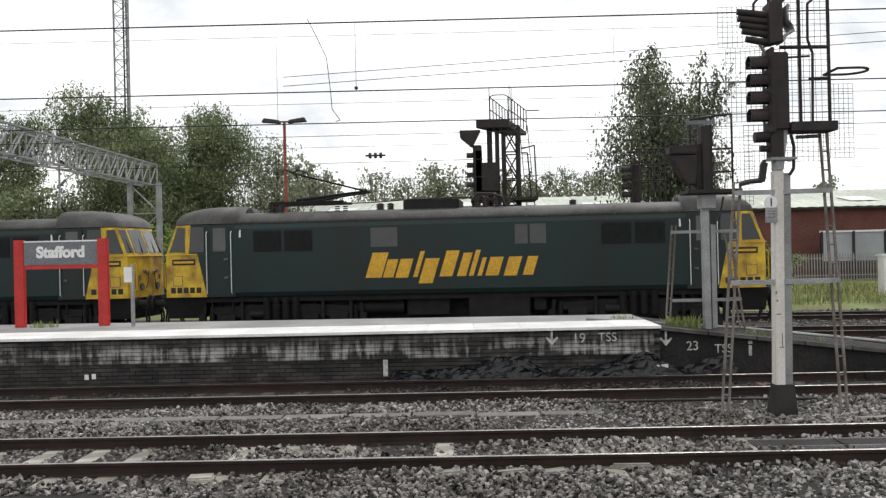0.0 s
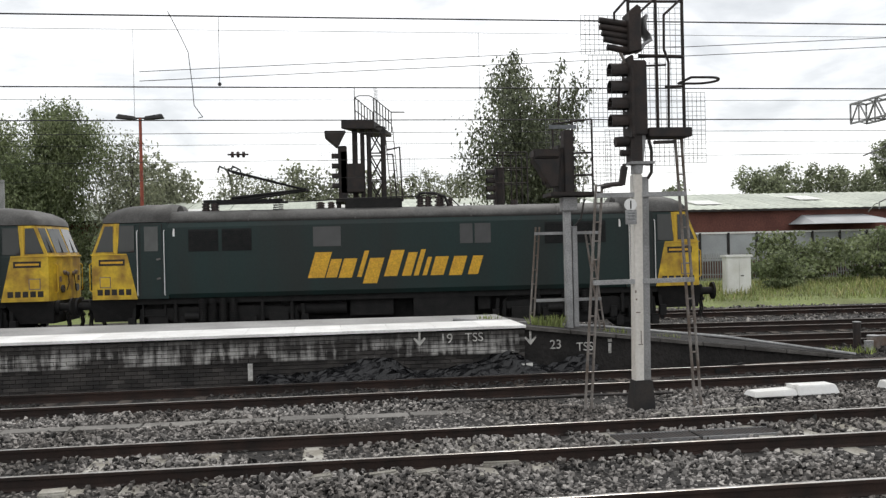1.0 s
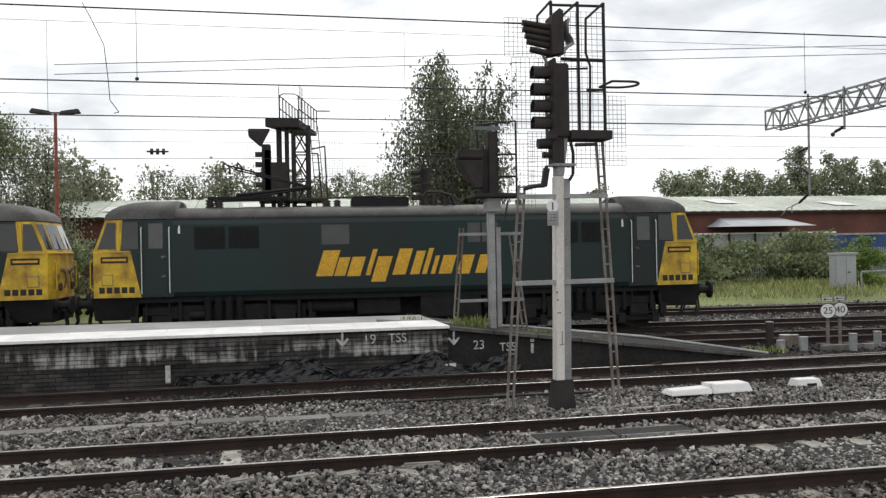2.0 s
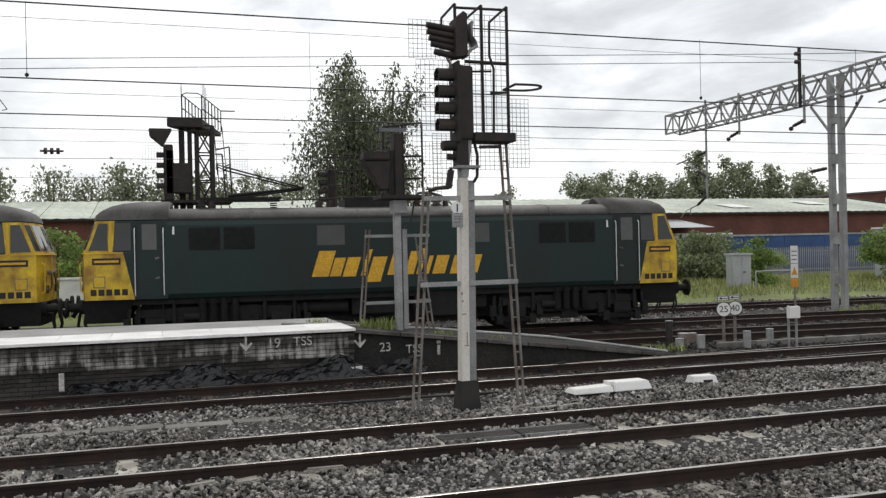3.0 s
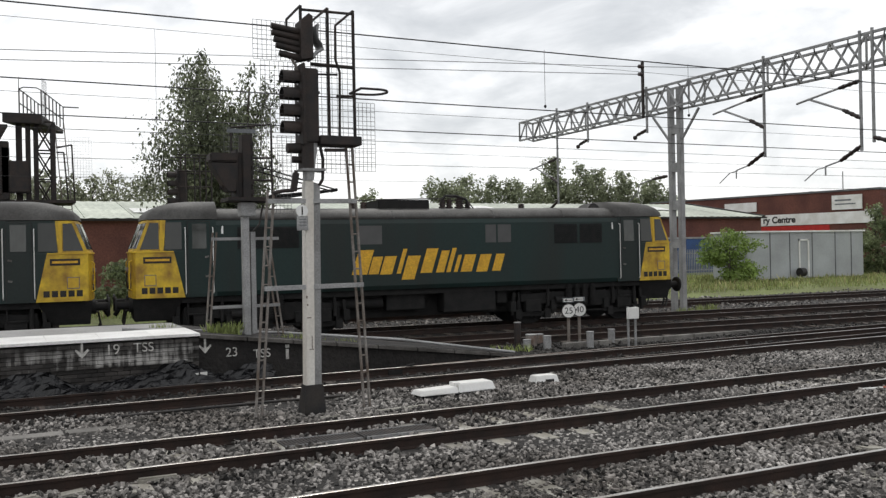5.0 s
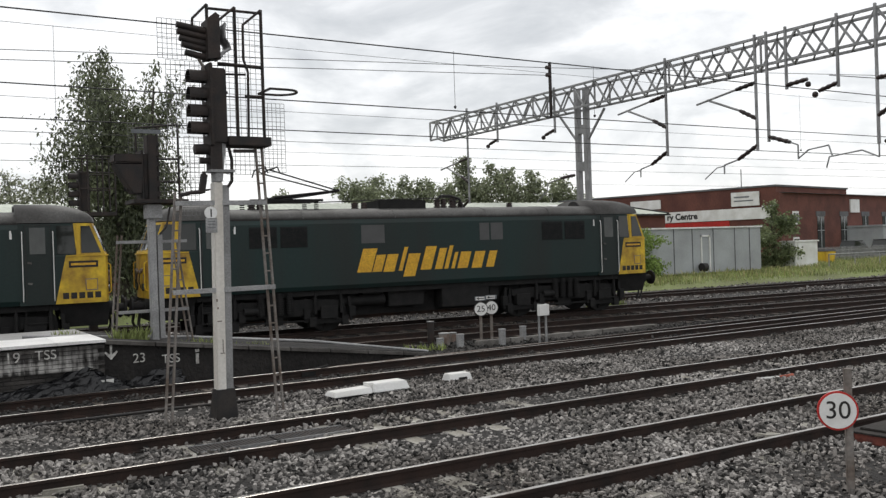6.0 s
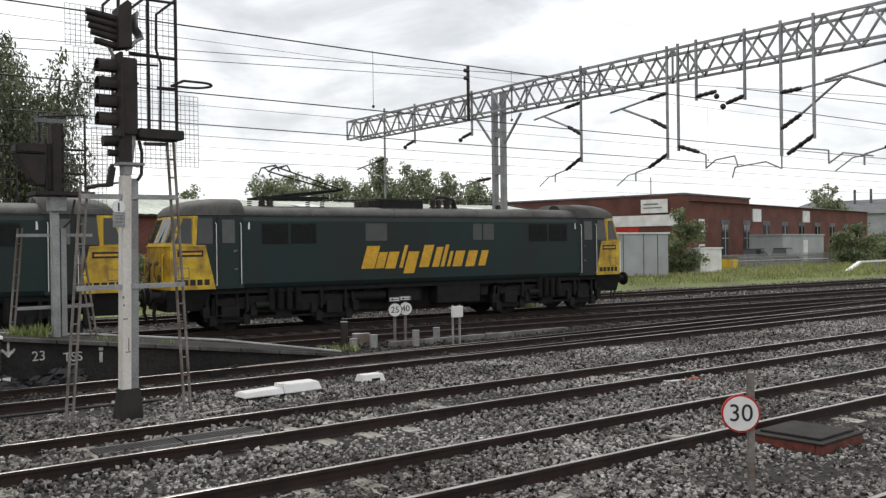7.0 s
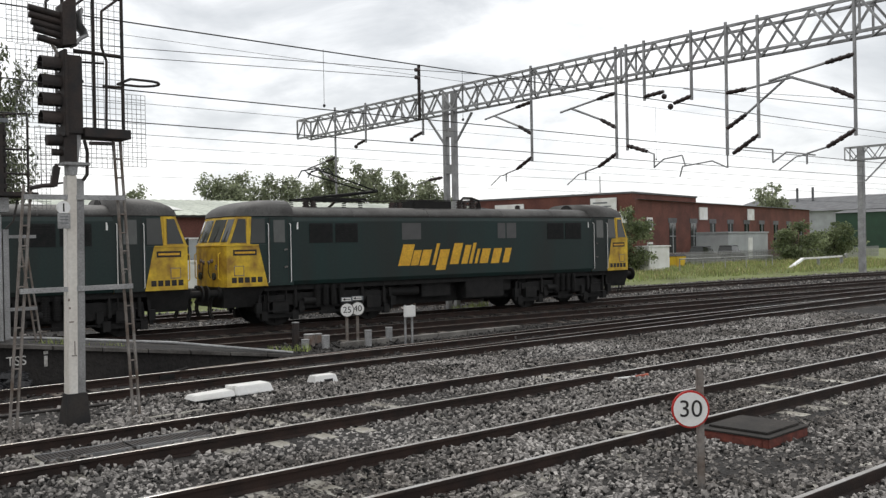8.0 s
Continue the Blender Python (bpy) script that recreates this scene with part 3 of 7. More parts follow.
def locomotive(label, raised):
    loco = thing("electric_locomotive", label, "locomotive", group="coupled electric locomotives")
    # body between the cabs
    prof = [(-HW + 0.05, ZB), (-HW, ZB + 0.12), (-HW, ZC - 0.14), (-HW + 0.05, ZC)]
    ring = prof + [(-y, z) for y, z in prof[::-1]]
    g = G().loft([[(x, y, z) for y, z in ring] for x in (-END + 2.1, END - 2.1)], caps=True)
    body = part("body", g, M["green"], loco, "dark green steel body side")
    arc = [(-HW + 0.055, ZC + 0.004), (-HW + 0.10, ZC + 0.10), (-HW + 0.26, ZC + 0.24), (-HW + 0.6, ZC + 0.32), (0, ZC + 0.36)]
    ring = arc + [(-y, z) for y, z in arc[-2::-1]]
    g = G().loft([[(x, y, z) for y, z in ring] for x in (-END + 1.95, END - 1.95)], smooth=True, caps=True)
    roof = part("roof", g, M["roof"], loco, "weathered grey curved roof")
    for x in (-4.1, -1.2, 2.0, 4.4):
        part("roof_seam", G().loft([[(x + d, y * 1.004, z + 0.008) for y, z in ring] for d in (-0.02, 0.02)], caps=True), M["roof"], roof)
    part("cantrail", G().box(-END + 2.0, END - 2.0, -HW + 0.035, -HW + 0.062, ZC - 0.012, ZC + 0.012).box(-END + 2.0, END - 2.0, HW - 0.062, HW - 0.035, ZC - 0.012, ZC + 0.012), M["black"], roof)
    for e in (-1, 1):
        # cab: green behind, yellow ahead
        lo, mid, lip, top = cab_loop(ZB, 1.27, e), cab_loop(ZW, 1.0, e), cab_loop(ZW + 0.03, 0.74, e), cab_loop(ZC, 0.80, e)
        green, green2, yel = G(), G(), G()
        for a, b in ((lo, mid), (mid, lip), (lip, top)):
            strip(green, a, b, 0, 1), strip(green2, a, b, 7, 8)
            strip(yel, a, b, 1, 7)
        yel.add(lo, [tuple(range(9))])
        cabp = part("cab_side", green, M["green"], loco, "dark green cab side with door")
        part("cab_side", green2, M["green"], loco, "dark green cab side with door")
        nose = part("cab_front", yel, M["nose"], loco, "stained warning-yellow cab front")
        # sill that stands out under the windows
        led = [cab_loop(ZW - 0.01, 1.02, e), cab_loop(ZW + 0.02, 1.02, e)]
        sl = G()
        out = [[(x * 1.004, y * 1.012, z) for x, y, z in lp] for lp in led]
        strip(sl, out[0], out[1], 1, 7)
        sl.add(out[1][1:8], [tuple(range(7))])
        part("sill", sl, M["yellow"], nose)
        # domed cab roof
        dome = []
        for k in range(7):
            f = k / 6
            z = ZC + 0.02 + 0.52 * math.sin(f * math.pi / 2)
            sh = 1 - 0.92 * (1 - math.cos(f * math.pi / 2)) ** 1.0
            lp = []
            for x, y, _ in cab_loop(ZC, 0.8, e):
                back = e * (END - 2.15)
                lp.append((back + (x - back) * (0.10 + 0.90 * math.cos(f * math.pi / 2) ** 0.75) if abs(x) > abs(back) + 0.1 else back, y * math.cos(f * math.pi / 2) ** 0.5 if f < 1 else y * 0.02, z))
            dome.append([(x * 1.003, y * 1.006, z) for x, y, z in lp])
        part("cab_roof", G().loft(dome, smooth=True, caps=True), M["roof"], loco, "grey domed cab roof")
        arch = G()
        arch.tube((e * (END - 2.17), 0, 3.40), (e * (END - 2.13), 0, 3.40), 0.42, 20)
        part("roof_arch", arch, M["black"], loco)
        # front windows with their wipers
        f0, f1 = cab_loop(ZW + 0.10, 0.7, e), cab_loop(ZC - 0.07, 0.7, e)
        for i in (2, 3, 4, 5):
            def mix(p, q, t):
                return tuple(u + (v - u) * t for u, v in zip(p, q))
            ts = (0.10, 0.95) if i in (3, 4) else (0.10, 0.92)
            g = G()
            q = [mix(f0[i], f0[i + 1], ts[0]), mix(f0[i], f0[i + 1], ts[1]), mix(f1[i], f1[i + 1], ts[1]), mix(f1[i], f1[i + 1], ts[0])]
            g.add([(x + e * 0.012, y, z) for x, y, z in q] + [(x - e * 0.02, y, z) for x, y, z in q], [(0, 1, 2, 3), (0, 1, 5, 4), (1, 2, 6, 5), (2, 3, 7, 6), (3, 0, 4, 7)])
            w = part("windscreen", g, M["pane_clear"], nose, "pale reflecting windscreen pane")
            p, q2 = mix(q[0], q[1], 0.5), mix(q[3], q[2], 0.62)
            part("wiper", G().beam((p[0] + e * 0.03, p[1], p[2]), (q2[0] + e * 0.03, q2[1], q2[2] - 0.1), 0.018, 0.018), M["black"], w)
        for s in (-1, 1):
            part("headlight", G().tube((e * (END + 0.04), s * 0.55, 1.55), (e * (END + 0.13), s * 0.55, 1.55), 0.11, 14), M["pane_clear"], nose)
            for d, z in ((0.22, 1.98), (0.42, 2.02)):
                part("jumper_socket", G().tube((e * (END + 0.06), s * d, z), (e * (END + 0.15), s * d, z - 0.03), 0.06, 10), M["rusty"], nose, "rust-stained jumper socket")
            part("jumper_cable", G().run([(e * (END + 0.14), s * 0.22, 1.94), (e * (END + 0.16), s * 0.24, 1.7), (e * (END + 0.13), s * 0.34, 1.5)], 0.014, 6), M["black"], nose)
            part("lamp_iron", G().box(*sorted((e * (END + 0.05), e * (END + 0.12))), s * 0.70 - 0.02, s * 0.70 + 0.02, 1.75, 1.90), M["rusty"], nose)
            part("front_handrail", G().run([(e * (END + 0.05), s * 0.95, 1.45), (e * (END + 0.12), s * 0.95, 1.5), (e * (END + 0.12), s * 0.95, 2.2), (e * (END + 0.05), s * 0.95, 2.25)], 0.016, 6), M["yellow"], nose)
            # side windows, door, handrails, plates
            part("quarter_window", side_plate(e, s, 0.14, 0.62, ZW + 0.07, ZC - 0.07, 0.26), M["pane"], nose, "dark cab quarter window")
            part("cab_window", side_plate(e, s, 0.76, 1.20, ZW + 0.06, ZC - 0.06, 0.04), M["pane"], cabp, "sliding cab side window")
            part("window_pillar", side_plate(e, s, 0.64, 0.72, ZW + 0.03, ZC, 0.02, 0.012), M["yellow"], nose)
            door = part("door", side_plate(e, s, 1.36, 1.93, ZB + 0.06, ZC - 0.05, 0.0, 0.008), M["green"], cabp, "dark green cab door")
            for d0, d1, z0, z1 in ((1.345, 1.362, ZB + 0.05, ZC - 0.04), (1.928, 1.945, ZB + 0.05, ZC - 0.04), (1.345, 1.945, ZC - 0.05, ZC - 0.035)):
                part("door_seam", side_plate(e, s, d0, d1, z0, z1, 0.0, 0.010), M["black"], door)
            part("door_window", side_plate(e, s, 1.47, 1.84, ZW + 0.07, ZC - 0.10, 0.0, 0.013), M["pane_clear"], door, "pale door window")
            part("door_handle", G().beam((e * (END - 1.80), s * (HW + 0.03), 2.30), (e * (END - 1.90), s * (HW + 0.03), 2.32), 0.03, 0.05), M["steel"], door)
            part("door_lock", G().beam((e * (END - 1.80), s * (HW + 0.03), 1.78), (e * (END - 1.90), s * (HW + 0.03), 1.80), 0.03, 0.05), M["steel"], door)
            for d in (1.29, 2.01):
                x = e * (END - d)
                part("handrail", G().run([(x, s * (HW - 0.01), 1.33), (x, s * (HW + 0.05), 1.36), (x, s * (HW + 0.05), 3.06), (x, s * (HW - 0.02), 3.10)], 0.013, 6), M["white"], cabp, "white door handrail")
            part("data_panel", side_plate(e, s, 2.17, 2.29, 2.92, 3.13, 0, 0.005), M["white"], body, "small white data panel")
            # number as plain bars, name plate as a plain bar
            for k in range(5):
                a = 0.17 + 0.195 * (k if e * s > 0 else 4 - k)
                part("number_bar", side_plate(e, s, a, a + 0.145, 1.36, 1.52, 0, 0.005), M["black"], nose, "black bar of the painted number")
            part("name_plate", side_plate(e, s, 0.22, 0.93, 2.16, 2.33, 0, 0.005), M["black"], nose, "dark green plate with a yellow bar")
            part("name_bar", side_plate(e, s, 0.27, 0.88, 2.215, 2.275, 0, 0.008), M["letter"], nose)
            part("access_flap", side_plate(e, s, 0.26, 0.52, 1.58, 1.84, 0, 0.006), M["yellow"], nose)
            for a, b, c, d in ((0.24, 0.54, 1.56, 1.585), (0.24, 0.54, 1.84, 1.86), (0.24, 0.26, 1.56, 1.86), (0.52, 0.54, 1.56, 1.86)):
                part("flap_frame", side_plate(e, s, a, b, c, d, 0, 0.010), M["rusty"], nose)
            # buffers and step
            bf = G().tube((e * (END - 0.05), s * 0.87, 1.06), (e * (END + 0.14), s * 0.87, 1.06), 0.19, 16)
            bf.tube((e * (END + 0.14), s * 0.87, 1.06), (e * (END + 0.44), s * 0.87, 1.06), 0.11, 14)
            bf.tube((e * (END + 0.44), s * 0.87, 1.06), (e * (END + 0.49), s * 0.87, 1.06), 0.24, 20, 0.25)
            part("buffer", bf, M["under"], loco, "black round buffer")
            st = G()
            for z in (0.45, 0.75):
                st.box(e * (END - 1.95), e * (END - 1.35), s * 1.12 - 0.06, s * 1.12 + 0.06, z, z + 0.03)
            st.beam((e * (END - 1.95), s * 1.12, 0.42), (e * (END - 1.95), s * 1.12, ZB), 0.04)
            st.beam((e * (END - 1.35), s * 1.12, 0.42), (e * (END - 1.35), s * 1.12, ZB), 0.04)
            part("step", st, M["under"], loco)
        val = G()
        val.hexa([(e * (END - 0.95), -0.95, 0.62), (e * (END + 0.0), -1.0, 0.62), (e * (END + 0.0), 1.0, 0.62), (e * (END - 0.95), 0.95, 0.62), (e * (END - 1.25), -1.2, ZB - 0.004), (e * (END + 0.06), -1.18, ZB - 0.004), (e * (END + 0.06), 1.18, ZB - 0.004), (e * (END - 1.25), 1.2, ZB - 0.004)])
        part("valance", val, M["under"], loco, "black buffer beam and valance")
        cp = G().run([(e * (END + 0.05), 0, 1.0), (e * (END + 0.35), 0, 0.95), (e * (END + 0.48), 0, 0.75)], 0.06, 8).box(e * (END + 0.02), e * (END + 0.2), -0.14, 0.14, 0.85, 1.15)
        part("coupling", cp, M["under"], loco)
        for y in (-0.62, -0.45, 0.45, 0.62):
            part("brake_hose", G().run([(e * (END + 0.04), y, 0.95), (e * (END + 0.2), y, 0.9), (e * (END + 0.26), y, 0.55), (e * (END + 0.18), y, 0.32)], 0.03, 6), M["black"], loco)
        # paired grilles
        for s in (-1, 1):
            for a, b in ((2.66, 3.46), (3.56, 4.36)):
                fr = part("grille", side_plate(e, s, a, b, 2.50, 3.10, 0, 0.006), M["grille"], body, "black louvred grille")
                lv = G()
                for k in range(9):
                    z = 2.53 + k * 0.064
                    lv.beam((e * (END - a), s * (HW + 0.0), z), (e * (END - b), s * (HW + 0.0), z + 0.002), 0.06, 0.02)
                part("louvre", lv, M["grille"], fr)
    for s in (-1, 1):
        for a, b in ((-2.35, -1.6), (1.67, 2.02), (2.08, 2.52)):
            g = G().box(s * -a, s * -b, s * (HW - 0.012) - 0.02, s * (HW - 0.012) + 0.02, 2.56, 3.10)
            part("body_window", g, M["dirty"], body, "grimy body-side window")
        part("window_rail", G().box(1.62 * -s, 2.55 * -s, s * (HW - 0.02) - 0.012, s * (HW - 0.02) + 0.012, 3.12, 3.14), M["steel"], body)
        part("lamp_bracket", G().box(-3.4 * s - 0.1, -3.4 * s + 0.1, s * (HW - 0.03) - 0.02, s * (HW - 0.03) + 0.02, 3.10, 3.14), M["steel"], body)
        marks(loco, 1, s)
    # underframe boxes
    for x0, x1, z0, y in ((-1.4, -0.2, 0.62, 1.02), (0.35, 2.05, 0.50, 1.16), (-2.2, -1.55, 0.75, 0.9), (2.15, 2.5, 0.7, 1.0)):
        part("equipment_box", G().box(x0, x1, -y, y, z0, ZB - 0.01), M["under"], loco, "dark equipment box under the floor", 0.02)
    part("air_reservoir", G().tube((-2.9, -0.85, 0.85), (-1.5, -0.85, 0.85), 0.17, 14), M["under"], loco)
    for y0, y1 in ((-1.18, -1.08), (1.08, 1.18)):
        part("solebar", G().box(-END + 1.2, END - 1.2, y0, y1, ZB - 0.16, ZB - 0.003), M["under"], loco)
    part("underframe", G().box(-7.0, 7.0, -0.6, 0.6, 0.40, ZB - 0.004), M["under"], loco, "dark frame between the bogies")
    # roof equipment
    for x, r, h in ((-2.2, 0.06, 0.2), (-1.9, 0.05, 0.2), (0.62, 0.06, 0.30), (0.84, 0.06, 0.30), (1.18, 0.08, 0.32), (1.45, 0.05, 0.22), (-5.4, 0.06, 0.26), (-5.15, 0.06, 0.22), (3.3, 0.05, 0.15)):
        g = G()
        for k in range(6):
            g.tube((x, -0.5, 3.55 + k * h / 6 + 0.04), (x, -0.5, 3.55 + k * h / 6 + 0.06 + 0.02), r * (2.0 if k % 2 else 1.5), 10)
        g.tube((x, -0.5, 3.5), (x, -0.5, 3.62 + h), r * 1.1, 10)
        part("insulator", g, M["insul"], roof, "dark ribbed roof insulator")
    part("breaker_box", G().box(-1.5, 0.1, -0.75, 0.75, 3.58, 3.88), M["under"], roof, "black roof equipment box", 0.03)
    part("bus_bar", G().run([(-5.2, -0.5, 3.80), (-2.2, -0.5, 3.86), (-1.5, -0.5, 3.90), (0.62, -0.5, 3.93), (0.84, -0.5, 3.96), (1.18, -0.5, 3.96), (1.5, -0.4, 3.86), (1.75, -0.3, 3.62)], 0.018, 6), M["black"], roof)
    part("roof_pipe", G().run([(0.5, -0.7, 3.86), (0.62, -0.75, 4.0), (1.0, -0.7, 4.0), (1.3, -0.75, 3.9), (1.4, -0.7, 3.66)], 0.04, 6), M["black"], roof)
    pantograph(loco, -4.35, raised, 1)
    sets = []
    for x in (-4.99, 4.99):
        _, w = bogie(loco, x)
        sets += w
    return loco, sets


loco_front, wheels_front = locomotive("dark green electric locomotive with stained yellow cab ends", True)
loco_rear, wheels_rear = locomotive("second dark green yellow-ended locomotive coupled behind the first", False)


def along(t):
    """How far the train's leading body corner line has come, in metres."""
    return -8.624 + 2.091 * t + 0.0674 * t * t


COUPLED = 17.86

# ---- platform ----
PF, PT = 17.35, 0.885        # front face and top of the platform
XE = 3.58                   # where its level part ends and the ramp begins


def back_edge(x):
    return 20.66 - 0.055 * x


def platform():
    p = thing("platform", "brick-faced island platform with pale, sheen-whitened coping and a ramp", "platform", kind="structure")
    xs = [-60, -30, -10, XE]
    g = G().loft([[(x, PF + 0.12, -0.3), (x, PF + 0.12, PT - 0.08), (x, back_edge(x) - 0.1, PT - 0.08), (x, back_edge(x) - 0.1, -0.3)] for x in xs], caps=True)
    part("core", g, M["mortar"], p)
    g = G().loft([[(x, PF + 1.0, PT - 0.075), (x, PF + 1.0, PT), (x, back_edge(x), PT), (x, back_edge(x), PT - 0.075)] for x in xs], caps=True)
    part("surface", g, M["tarmac"], p, "worn grey asphalt surface")
    n = 0
    x = -20.0
    while x < XE - 0.05:
        x1 = min(x + 0.91, XE)
        # slabs reach back over the asphalt; their white stands for wet sheen
        part("coping_slab", G().box(x + 0.0015, x1 - 0.0015, PF - 0.06, PF + 1.45, PT - 0.05, PT + 0.004), M["coping"], p, bevel=0.004)
        x = x1
    # ramp down at the end
    g = G()
    ramp = [(XE, PT - 0.02), (11.0, -0.12)]
    g.hexa([(XE, PF + 0.12, -0.3), (11.2, PF + 0.9, -0.3), (11.2, back_edge(11) - 0.7, -0.3), (XE, back_edge(XE) - 0.1, -0.3), (XE, PF + 0.12, PT - 0.03), (11.2, PF + 0.9, -0.1), (11.2, back_edge(11) - 0.7, -0.1), (XE, back_edge(XE) - 0.1, PT - 0.03)])
    part("ramp", g, M["rampface"], p, "dark weedy end ramp")
    for k in range(8):
        a, b = k / 8, (k + 1) / 8 - 0.004
        q = []
        for t in (a, b):
            x, y, z = XE + (11.2 - XE) * t, PF + 0.02 + 0.78 * t, PT + 0.01 + (-0.1 - PT) * t
            q.append((x, y, z))
        g = G()
        (xa, ya, za), (xb, yb, zb) = q
        g.hexa([(xa, ya, za - 0.1), (xb, yb, zb - 0.1), (xb, yb + 0.16, zb - 0.1), (xa, ya + 0.16, za - 0.1), (xa, ya, za - 0.03), (xb, yb, zb - 0.03), (xb, yb + 0.16, zb - 0.03), (xa, ya + 0.16, za - 0.03)])
        part("ramp_kerb", g, M["dullkerb"], p, "worn sooty ramp kerb")
    pts = [(XE - 1.2, PF + 1.6, PT + 0.03), (5.6, PF + 1.5, PT - 0.22), (8.2, PF + 1.2, PT - 0.5), (11.0, PF + 0.9, -0.06)]
    part("conduit", G().run(pts, 0.035, 6), M["galv"], p, "grey conduit along the ramp")
    return p


plat = platform()

# ---- running-in board and small post on the platform ----
def station_sign():
    s = thing("station_sign", "red-posted grey station name board on the platform", "sign", pose(-9.27, 20.35, PT, 0, 0, 1))
    for x in (-0.95, 0.95):
        part("post", G().box(x - 0.115, x + 0.115, -0.06, 0.06, 0, 1.98), M["red"], s, "red steel post", 0.01)
    b = part("board", G().box(-0.835, 0.835, -0.04, 0.04, 1.40, 1.92), M["signgrey"], s, "grey name panel", 0.006)
    part("board_rim", G().box(-0.835, 0.835, -0.045, 0.045, 1.92, 1.95), M["white"], s)
    part("lower_rail", G().box(-0.835, 0.835, -0.045, 0.045, 1.31, 1.395), M["red"], s)
    lettering("station_name", "Stafford", 0.345, M["white"], s, pose(0, -0.046, 1.68) @ FACE, label="white station name", bold=0.016)
    q = thing("small_notice_post", "short grey post with a white notice plate", "post", pose(-7.53, 20.0, PT))
    part("post", G().tube((0, 0, 0), (0, 0, 1.37), 0.045, 10), M["galv"], q)
    part("plate", G().box(-0.17, 0.01, -0.06, -0.045, 0.98, 1.32), M["white"], q, "white plate", 0.004)


station_sign()


# ---- colour-light signals ----
def ladder(parent, p, q, width, along_x=True, step=0.27):
    p, q = Vector(p), Vector(q)
    w = Vector((width / 2, 0, 0)) if along_x else Vector((0, width / 2, 0))
    g = G().beam(p - w, q - w, 0.045, 0.03).beam(p + w, q + w, 0.045, 0.03)
    ld = part("ladder", g, M["ladder"], parent, "rust-stained grey steel ladder")
    n = int((q - p).length / step)
    for k in range(1, n):
        c = p + (q - p) * (k / n)
        part("rung", G().tube(c - w, c + w, 0.014, 6), M["ladder"], ld)
    return ld


def mesh_panel(parent, a, u, v, pitch=0.085, r=0.004):
    """A panel of welded wire mesh from corner a along u and v."""
    a, u, v = Vector(a), Vector(u), Vector(v)
    g = G()
    n, m = max(1, round(u.length / pitch)), max(1, round(v.length / pitch))
    for i in range(n + 1):
        s = a + u * (i / n)
        g.tube(s, s + v, r, 4)
    for j in range(m + 1):
        s = a + v * (j / m)
        g.tube(s, s + u, r, 4)
    return part("mesh_panel", g, M["mesh"], parent, "thin welded wire mesh guard")


def hood(g, x, y, z, r, length):
    """A half-round hood over a lens, pointing along -x."""
    n = 10
    loops = []
    for d in (0, 1):
        lp = []
        for i in range(n + 1):
            a = math.pi * (-0.15 + 1.3 * i / n)
            lp.append((x - d * length, y + r * math.cos(a), z + r * math.sin(a)))
        loops.append(lp)
    inner = [[(px, y + (py - y) * 0.9, z + (pz - z) * 0.9) for px, py, pz in lp] for lp in loops]
    g.loft(loops, closed=False, smooth=True)
    g.loft(inner, closed=False, smooth=True)
    for i in range(n):
        g.add([loops[1][i], loops[1][i + 1], inner[1][i + 1], inner[1][i]], [(0, 1, 2, 3)])


def head(parent, x, y, z0, aspects, spacing=0.262, deep=0.31):
    """A signal head seen from its side: backplate, hoods and lamp case."""
    top = z0 + aspects * spacing
    g = G().box(x - 0.02, x + 0.03, y - 0.22, y + 0.22, z0 - 0.12, top + 0.08)
    h = part("signal_head", g, M["sigblack"], parent, "black signal head with hooded lenses", 0.01)
    part("lamp_case", G().box(x + 0.03, x + deep, y - 0.15, y + 0.15, z0 - 0.08, top + 0.02), M["sigblack"], h, bevel=0.02)
    for k in range(aspects):
        z = z0 + (k + 0.5) * spacing
        hg = G()
        hood(hg, x - 0.02, y, z, 0.125, 0.27)
        part("hood", hg, M["sigblack"], h)
        part("lens", G().tube((x - 0.03, y, z), (x - 0.018, y, z), 0.1, 14), M["lens"], h)
    return h


